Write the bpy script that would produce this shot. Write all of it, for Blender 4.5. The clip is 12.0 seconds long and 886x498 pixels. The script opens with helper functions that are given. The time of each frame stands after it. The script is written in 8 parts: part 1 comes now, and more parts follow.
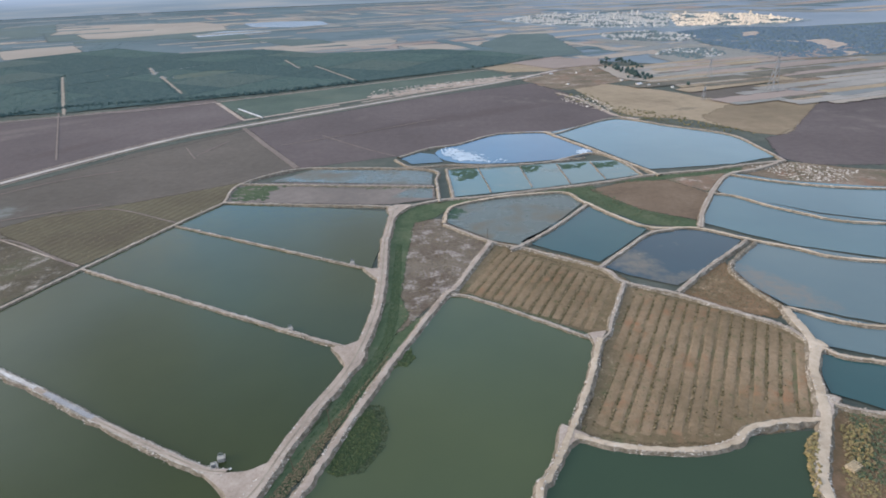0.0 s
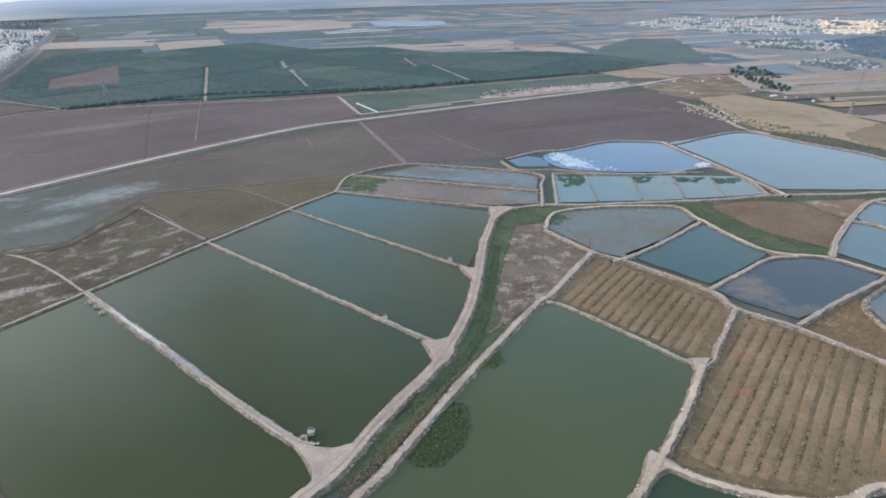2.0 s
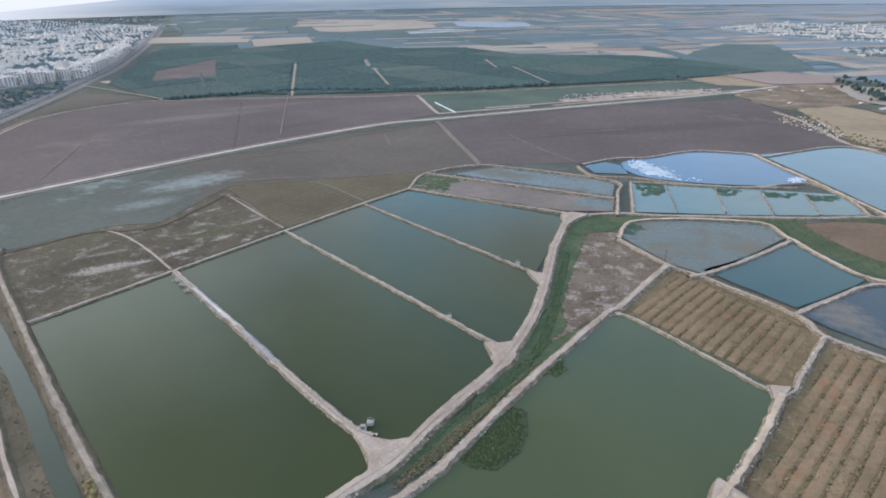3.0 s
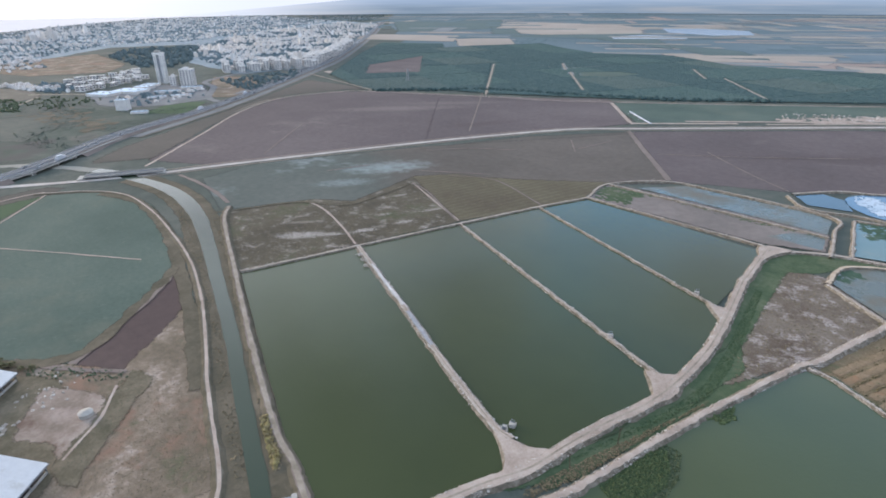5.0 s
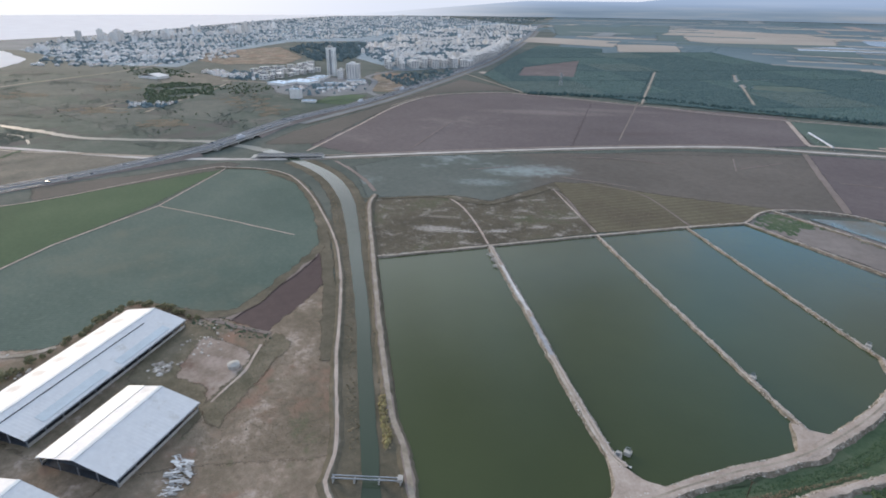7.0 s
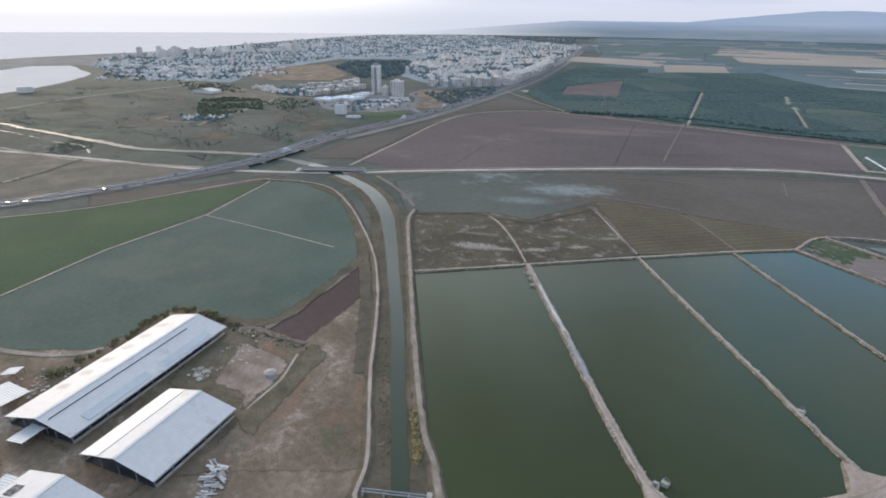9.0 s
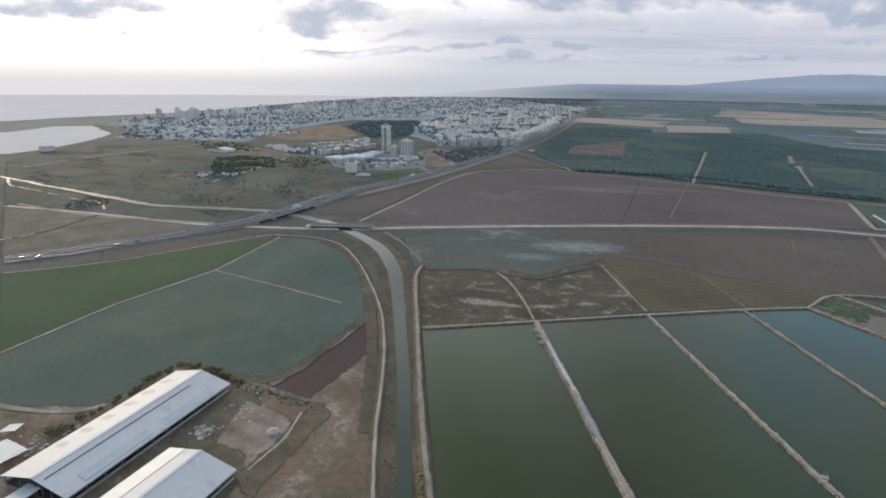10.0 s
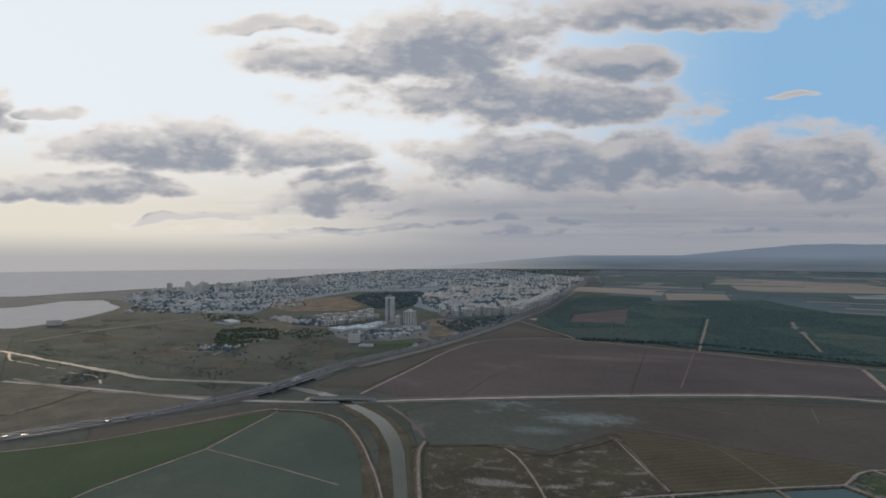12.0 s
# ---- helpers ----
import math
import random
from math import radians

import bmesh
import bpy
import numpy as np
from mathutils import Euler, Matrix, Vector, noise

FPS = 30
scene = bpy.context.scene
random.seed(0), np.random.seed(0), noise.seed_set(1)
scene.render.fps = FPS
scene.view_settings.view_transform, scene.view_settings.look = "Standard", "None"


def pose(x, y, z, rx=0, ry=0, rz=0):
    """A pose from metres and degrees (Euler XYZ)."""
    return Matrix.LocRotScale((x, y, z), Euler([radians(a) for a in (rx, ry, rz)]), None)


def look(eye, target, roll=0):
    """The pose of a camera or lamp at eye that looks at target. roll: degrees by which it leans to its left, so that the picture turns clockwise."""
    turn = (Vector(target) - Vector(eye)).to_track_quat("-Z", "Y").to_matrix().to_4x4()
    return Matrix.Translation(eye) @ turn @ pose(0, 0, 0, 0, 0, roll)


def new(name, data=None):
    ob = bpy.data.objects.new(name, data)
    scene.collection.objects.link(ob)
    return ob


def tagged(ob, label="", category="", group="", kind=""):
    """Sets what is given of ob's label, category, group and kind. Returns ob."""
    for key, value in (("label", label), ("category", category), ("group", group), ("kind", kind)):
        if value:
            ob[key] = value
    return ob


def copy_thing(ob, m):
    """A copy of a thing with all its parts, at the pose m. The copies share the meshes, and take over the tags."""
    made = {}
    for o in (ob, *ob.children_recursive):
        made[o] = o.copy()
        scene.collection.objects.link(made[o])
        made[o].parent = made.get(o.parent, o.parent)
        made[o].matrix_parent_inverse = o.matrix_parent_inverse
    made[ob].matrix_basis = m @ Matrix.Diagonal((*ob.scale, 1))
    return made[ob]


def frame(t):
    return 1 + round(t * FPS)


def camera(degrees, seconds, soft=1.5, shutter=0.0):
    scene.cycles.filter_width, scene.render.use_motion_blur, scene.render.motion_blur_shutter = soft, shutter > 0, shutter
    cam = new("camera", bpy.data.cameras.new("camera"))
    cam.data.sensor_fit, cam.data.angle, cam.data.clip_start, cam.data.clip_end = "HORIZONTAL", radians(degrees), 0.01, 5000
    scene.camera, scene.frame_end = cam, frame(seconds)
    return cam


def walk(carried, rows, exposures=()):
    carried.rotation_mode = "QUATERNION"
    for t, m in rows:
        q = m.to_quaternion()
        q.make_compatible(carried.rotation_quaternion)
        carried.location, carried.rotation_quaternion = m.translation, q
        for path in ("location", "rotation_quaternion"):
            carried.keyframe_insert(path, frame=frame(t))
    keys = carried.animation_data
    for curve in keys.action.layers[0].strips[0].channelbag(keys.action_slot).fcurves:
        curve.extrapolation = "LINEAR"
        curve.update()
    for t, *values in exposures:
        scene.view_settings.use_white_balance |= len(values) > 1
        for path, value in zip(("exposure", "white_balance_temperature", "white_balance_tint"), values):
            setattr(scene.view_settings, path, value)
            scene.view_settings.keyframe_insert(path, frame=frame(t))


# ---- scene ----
cam = camera(77.2, 12.0, soft=1.8)
PATH = [
    (0.0, pose(0, 0, 120, 64.48, 1.83, 0.00)),
    (0.5, pose(0, 0, 120, 64.55, 1.69, 2.34)),
    (1.0, pose(0, 0, 120, 64.65, 1.62, 4.65)),
    (1.5, pose(0, 0, 120, 64.78, 1.54, 7.70)),
    (2.0, pose(0, 0, 120, 64.90, 1.37, 11.40)),
    (2.5, pose(0, 0, 120, 65.02, 1.18, 15.44)),
    (4.5, pose(0, 0, 120, 65.50, 0.47, 32.87)),
    (5.0, pose(0, 0, 120, 65.61, 0.29, 38.66)),
    (5.5, pose(0, 0, 120, 65.69, 0.02, 43.61)),
    (6.0, pose(0, 0, 120, 65.73, -0.20, 48.08)),
    (6.5, pose(0, 0, 120, 65.78, -0.40, 51.43)),
    (7.0, pose(0, 0, 120, 65.80, -0.55, 53.85)),
    (9.0, pose(0, 0, 120, 67.45, -0.72, 58.12)),
    (9.5, pose(0, 0, 120, 70.14, -0.69, 58.65)),
    (10.0, pose(0, 0, 120, 73.23, -0.68, 58.93)),
    (10.5, pose(0, 0, 120, 76.07, -0.59, 59.11)),
    (11.0, pose(0, 0, 120, 79.66, -0.52, 59.19)),
    (11.5, pose(0, 0, 120, 84.51, -0.34, 59.21)),
    (12.0, pose(0, 0, 120, 90.62, -0.02, 59.17)),
]
EXPOSURES = [(0.0, 0.0, 5980, 13), (2.5, 0.04, 5890, 13), (5.0, 0.06, 5790, 13), (7.2, -0.18, 5800, 12), (9.0, -0.32, 5860, 12), (9.5, -0.50, 5900, 12), (10.0, -0.60, 6050, 11), (10.5, -0.84, 6100, 11), (11.0, -1.06, 6150, 10), (11.5, -1.28, 6150, 10), (12.0, -1.44, 6150, 10)]
walk(cam, PATH, EXPOSURES)

# ---------------------------------------------------------------- sky and sun
SUN_YAW, SUN_UP = 98.0, 13.0          # degrees left of +y, degrees over the horizon
VIEW_YAW = 59.2


def srgb(r, g, b):
    return tuple((c / 255 / 12.92 if c <= 10 else ((c / 255 + 0.055) / 1.055) ** 2.4) for c in (r, g, b)) + (1.0,)


class Nodes:
    """Short forms for building a node tree."""

    def __init__(self, tree):
        self.tree = tree
        tree.nodes.clear()

    def add(self, kind, operation=None, use_clamp=False, data_type=None, blend_type=None, interpolation_type=None, rotation_type=None):
        n = self.tree.nodes.new(kind)
        if operation:
            n.operation = operation
        if use_clamp:
            n.use_clamp = True
        if data_type:
            n.data_type = data_type
        if blend_type:
            n.blend_type = blend_type
        if interpolation_type:
            n.interpolation_type = interpolation_type
        if rotation_type:
            n.rotation_type = rotation_type
        return n

    def put(self, socket, value):
        if isinstance(value, bpy.types.NodeSocket):
            self.tree.links.new(value, socket)
        elif value is not None:
            socket.default_value = value

    def math(self, op, a, b=None, c=None, clamp=False):
        n = self.add("ShaderNodeMath", operation=op, use_clamp=clamp)
        for s, v in zip(n.inputs, (a, b, c)):
            self.put(s, v)
        return n.outputs[0]

    def noise(self, vec, scale, detail=4.0, rough=0.55):
        n = self.add("ShaderNodeTexNoise")
        self.put(n.inputs["Vector"], vec)
        n.inputs["Scale"].default_value, n.inputs["Detail"].default_value, n.inputs["Roughness"].default_value = scale, detail, rough
        return n.outputs["Fac"]

    def ramp(self, fac, stops, smooth=False):
        n = self.add("ShaderNodeValToRGB")
        n.color_ramp.interpolation = "EASE" if smooth else "LINEAR"
        e = n.color_ramp.elements
        while len(e) < len(stops):
            e.new(0.5)
        for el, (p, c) in zip(e, stops):
            el.position, el.color = p, c if len(c) == 4 else (*c, 1)
        self.put(n.inputs[0], fac)
        return n.outputs[0]

    def mix(self, fac, a, b, blend="MIX"):
        n = self.add("ShaderNodeMix", data_type="RGBA", blend_type=blend)
        self.put(n.inputs[0], fac)
        self.put(n.inputs[6], a)
        self.put(n.inputs[7], b)
        return n.outputs[2]

    def smooth(self, x, lo, hi):
        n = self.add("ShaderNodeMapRange", interpolation_type="SMOOTHSTEP")
        for s, v in zip(n.inputs, (x, lo, hi, 0.0, 1.0)):
            self.put(s, v)
        return n.outputs[0]


def grey(v):
    return (v, v, v, 1.0)


def make_world():
    world = bpy.data.worlds.new("evening_sky")
    scene.world = world
    world.use_nodes = True
    n = Nodes(world.node_tree)
    coord = n.add("ShaderNodeTexCoord").outputs["Generated"]
    sky = n.add("ShaderNodeTexSky")
    sky.sky_type, sky.sun_disc = "NISHITA", False
    sky.sun_elevation, sky.sun_rotation = radians(SUN_UP), radians(-SUN_YAW)
    sky.air_density, sky.dust_density, sky.ozone_density = 1.0, 1.5, 2.0
    turn = n.add("ShaderNodeVectorRotate", rotation_type="Z_AXIS")
    n.put(turn.inputs["Vector"], coord)
    turn.inputs["Angle"].default_value = radians(-VIEW_YAW)
    sep = n.add("ShaderNodeSeparateXYZ")
    n.put(sep.inputs[0], turn.outputs[0])
    x, y, z = sep.outputs
    front = n.math("MAXIMUM", y, 0.12)
    u, v = n.math("DIVIDE", x, front), n.math("DIVIDE", z, front)
    # streaky puff noise, stretched along the horizon and finer towards it
    up = n.math("ADD", n.math("MAXIMUM", z, 0.0), 0.10)
    flat = n.add("ShaderNodeCombineXYZ")
    n.put(flat.inputs[0], n.math("DIVIDE", x, up))
    n.put(flat.inputs[1], n.math("DIVIDE", y, up))
    n.put(flat.inputs[2], 0.0)
    puff = n.noise(flat.outputs[0], 0.75, 5.0, 0.55)
    fine = n.noise(flat.outputs[0], 2.6, 5.0, 0.6)
    def across(du, dv, stretch, su=0.0, sv=0.0):
        k = n.add("ShaderNodeCombineXYZ")
        n.put(k.inputs[0], n.math("ADD", u, du + su))
        n.put(k.inputs[1], n.math("ADD", n.math("MULTIPLY", v, stretch), dv + sv * stretch))
        n.put(k.inputs[2], 0.0)
        return k.outputs[0]

    wob = n.noise(across(0.0, 0.0, 1.7), 6.0, 4.0, 0.5)
    # the banks of cloud over the town and the sea: centre across, centre up, half width, half height
    banks = [(-0.53, 0.188, 0.20, 0.062), (-0.27, 0.178, 0.17, 0.046), (-0.68, 0.112, 0.24, 0.036), (-0.185, 0.108, 0.16, 0.046), (0.01, 0.372, 0.22, 0.082),
             (-0.19, 0.345, 0.19, 0.044), (0.12, 0.272, 0.32, 0.058), (0.25, 0.158, 0.31, 0.080), (0.63, 0.145, 0.27, 0.080), (0.31, 0.340, 0.11, 0.050),
             (-0.79, 0.255, 0.05, 0.05), (-0.71, 0.268, 0.05, 0.014), (0.65, 0.278, 0.05, 0.010), (0.44, 0.435, 0.24, 0.044),
             (-0.31, 0.408, 0.09, 0.024), (-0.44, 0.066, 0.16, 0.010), (-0.14, 0.052, 0.22, 0.012), (0.10, 0.078, 0.28, 0.018),
             (0.30, 0.090, 0.10, 0.014), (0.58, 0.068, 0.32, 0.022), (0.20, 0.048, 0.60, 0.016)]

    def billows(p, scale, octaves):
        """Rounded heaps like the tops of cumulus."""
        k = n.add("ShaderNodeTexVoronoi")
        k.feature = "SMOOTH_F1"
        n.put(k.inputs["Vector"], p)
        for name, value in (("Scale", scale), ("Detail", octaves), ("Roughness", 0.5), ("Lacunarity", 2.3), ("Smoothness", 0.5)):
            k.inputs[name].default_value = value
        return k.outputs["Distance"]

    def density(su, sv):
        """How deep in cloud the sky is at this place, or at one beside it."""
        wander = n.noise(across(5.0, 1.0, 2.0, su, sv), 4.2, 3.0, 0.5)
        heave = n.noise(across(9.0, 7.0, 2.0, su, sv), 5.0, 3.0, 0.5)
        heap = billows(across(2.0, 4.0, 1.7, su, sv), 11.0, 2.5)
        wisp = n.noise(across(3.0, 8.0, 2.2, su, sv), 16.0, 6.0, 0.6)
        ub = n.math("ADD", n.math("ADD", u, su), n.math("MULTIPLY", n.math("SUBTRACT", wander, 0.5), 0.28))
        vb = n.math("ADD", n.math("ADD", v, sv), n.math("MULTIPLY", n.math("SUBTRACT", heave, 0.5), 0.09))
        body = None
        for cu, cv, ru, rv in banks:
            a = n.math("MULTIPLY", n.math("SUBTRACT", ub, cu), 1 / ru)
            b = n.math("MULTIPLY", n.math("SUBTRACT", vb, cv), 1 / rv)
            b = n.math("MAXIMUM", b, n.math("MULTIPLY", b, -1.5))      # flatter below than above
            d = n.math("SUBTRACT", 1.0, n.math("ADD", n.math("MULTIPLY", a, a), n.math("MULTIPLY", b, b)))
            body = d if body is None else n.math("MAXIMUM", body, d)
        rough = n.math("ADD", n.math("MULTIPLY", n.math("SUBTRACT", 0.96, heap), 0.95), n.math("MULTIPLY", n.math("SUBTRACT", wisp, 0.5), 1.5))
        return n.math("ADD", n.math("MAXIMUM", body, -1.6), rough)

    body, beyond = density(0.0, 0.0), density(-0.022, 0.024)
    bank = n.smooth(body, -0.45, 0.45)
    # the side of each bank that faces the hidden sun is lit
    lit = n.smooth(n.math("SUBTRACT", body, beyond), 0.0, 1.1)
    core = n.math("MULTIPLY", n.smooth(body, -0.14, 0.95), n.math("SUBTRACT", 1.0, n.math("MULTIPLY", lit, 0.6)))
    # low streaks near the horizon
    streak_vec = n.add("ShaderNodeCombineXYZ")
    n.put(streak_vec.inputs[0], n.math("MULTIPLY", u, 1.6))
    n.put(streak_vec.inputs[1], n.math("MULTIPLY", v, 34.0))
    n.put(streak_vec.inputs[2], 3.0)
    streak = n.smooth(n.noise(streak_vec.outputs[0], 1.5, 5.0), 0.42, 0.62)
    low = n.math("MULTIPLY", n.math("SUBTRACT", 1.0, n.smooth(v, 0.07, 0.14)), n.math("MULTIPLY", n.smooth(v, 0.01, 0.04), n.smooth(u, -0.75, -0.25)))
    streak = n.math("MULTIPLY", n.math("MULTIPLY", streak, low), 0.6)
    core = n.math("MAXIMUM", core, n.math("MULTIPLY", streak, 0.8))
    # a low even deck over the land
    deck = n.math("MULTIPLY", n.math("MULTIPLY", n.smooth(u, -0.45, 0.10), n.math("SUBTRACT", 1.0, n.smooth(n.math("ADD", v, n.math("MULTIPLY", n.math("SUBTRACT", wob, 0.5), 0.14)), 0.085, 0.16))), n.math("ADD", 0.74, n.math("MULTIPLY", streak, 0.3)))
    bank = n.math("MAXIMUM", bank, deck)
    core = n.math("MAXIMUM", core, n.math("MULTIPLY", deck, 0.95))
    other = n.smooth(n.math("ADD", n.math("MULTIPLY", puff, 0.7), n.math("MULTIPLY", fine, 0.3)), 0.42, 0.60)
    ahead = n.smooth(y, 0.25, 0.5)
    high = n.smooth(v, 0.44, 0.56)
    seen = n.math("MULTIPLY", ahead, n.math("SUBTRACT", 1.0, high))
    mask = n.math("ADD", n.math("MULTIPLY", seen, n.math("MAXIMUM", bank, streak)),
                  n.math("MULTIPLY", n.math("SUBTRACT", 1.0, seen), other), clamp=True)
    depth = n.math("ADD", n.math("MULTIPLY", seen, core), n.math("MULTIPLY", n.math("SUBTRACT", 1.0, seen), n.math("MULTIPLY", other, 0.8)))
    # closeness to the hidden sun
    s = Vector((-math.sin(radians(SUN_YAW)) * math.cos(radians(SUN_UP)), math.cos(radians(SUN_YAW)) * math.cos(radians(SUN_UP)), math.sin(radians(SUN_UP))))
    dot = n.add("ShaderNodeVectorMath", operation="DOT_PRODUCT")
    n.put(dot.inputs[0], coord)
    dot.inputs[1].default_value = s
    glow = n.smooth(dot.outputs["Value"], 0.45, 1.0)
    near = n.smooth(dot.outputs["Value"], 0.70, 1.0)
    # clear sky: the sky texture with thin bright veil towards the sun
    clear = n.mix(1.0, sky.outputs[0], (0.13, 0.13, 0.13, 1), "MULTIPLY")
    veil = n.smooth(dot.outputs["Value"], 0.38, 0.86)
    clear = n.mix(n.math("MULTIPLY", veil, 0.92), n.mix(0.85, clear, (0.84, 1.42, 2.02, 1)), (2.35, 2.38, 2.34, 1))
    haze = n.math("SUBTRACT", 1.0, n.smooth(z, 0.07, 0.20))
    clear = n.mix(n.math("MULTIPLY", haze, 0.92), clear, n.mix(near, (1.00, 0.96, 0.97, 1), (2.15, 1.93, 1.55, 1)))
    shade = n.mix(depth, n.mix(glow, (1.72, 1.53, 1.38, 1), (2.35, 2.12, 1.86, 1)), n.mix(glow, (0.66, 0.72, 0.85, 1), (0.80, 0.84, 0.93, 1)))
    color = n.mix(n.math("MULTIPLY", mask, 0.93), clear, shade)
    # the haze bank on the horizon
    rim = n.math("SUBTRACT", 1.0, n.smooth(z, -0.008, 0.042))
    color = n.mix(n.math("MULTIPLY", rim, 0.95), color, n.mix(near, (0.88, 0.89, 0.92, 1), (1.18, 1.11, 1.06, 1)))
    # even bright cloud deck, added unseen in the eastern sky to light house fronts
    east = n.smooth(dot.outputs["Value"], 0.25, -0.45)
    color = n.mix(n.math("MULTIPLY", east, 0.75), color, (1.00, 1.05, 1.14, 1))
    # unseen sky overhead is darkened so that less light reaches the ground
    color = n.mix(n.math("MULTIPLY", n.smooth(z, 0.48, 0.75), 0.6), color, (0.52, 0.54, 0.58, 1))
    back = n.add("ShaderNodeBackground")
    n.put(back.inputs["Color"], color)
    back.inputs["Strength"].default_value = 1.0
    n.put(n.add("ShaderNodeOutputWorld").inputs["Surface"], back.outputs[0])


make_world()
sun = new("sun", bpy.data.lights.new("sun", "SUN"))
sun.data.energy, sun.data.angle, sun.data.color = 3.4, radians(16), (1.0, 0.76, 0.50)
sun.matrix_world = look((0, 0, 300), (300 * math.sin(radians(SUN_YAW)), -300 * math.cos(radians(SUN_YAW)), 300 - 300 * math.tan(radians(SUN_UP))))

# ---------------------------------------------------------------- materials
def material(name):
    m = bpy.data.materials.new(name)
    m.use_nodes = True
    n = Nodes(m.node_tree)
    shader = n.add("ShaderNodeBsdfPrincipled")
    n.put(n.add("ShaderNodeOutputMaterial").inputs["Surface"], shader.outputs[0])
    return m, n, shader


def bumped(n, shader, height, strength, distance):
    b = n.add("ShaderNodeBump")
    b.inputs["Strength"].default_value, b.inputs["Distance"].default_value = strength, distance
    n.put(b.inputs["Height"], height)
    n.put(shader.inputs["Normal"], b.outputs[0])


def where(n):
    return n.add("ShaderNodeNewGeometry").outputs["Position"]


def stained(n, p, color, spots, crisp=0.0):
    for x, y, long, wide, yaw, tint, amount in spots:
        # a stain of its own shape: middle, half length, half width, direction, colour, strength
        turn = n.add("ShaderNodeVectorRotate", rotation_type="Z_AXIS")
        n.put(turn.inputs["Vector"], p)
        turn.inputs["Center"].default_value = (x, y, 0)
        turn.inputs["Angle"].default_value = radians(-yaw)
        sep = n.add("ShaderNodeSeparateXYZ")
        n.put(sep.inputs[0], turn.outputs[0])
        du, dv = n.math("MULTIPLY", n.math("SUBTRACT", sep.outputs[0], x), 1 / long), n.math("MULTIPLY", n.math("SUBTRACT", sep.outputs[1], y), 1 / wide)
        d = n.math("ADD", n.math("ADD", n.math("MULTIPLY", du, du), n.math("MULTIPLY", dv, dv)), n.math("MULTIPLY", n.math("SUBTRACT", n.noise(p, 2.2 / wide, 6.0, 0.6), 0.5), 3.2))
        if crisp:
            d = n.math("ADD", d, n.math("MULTIPLY", n.math("SUBTRACT", n.noise(p, 1.1, 6.0, 0.7), 0.5), crisp))
        color = n.mix(n.math("MULTIPLY", n.smooth(d, 1.5 - 0.08 * crisp, -0.5 + 0.08 * crisp), amount), color, tint)
    return color


SOFT = set()                             # materials whose cover can thin out


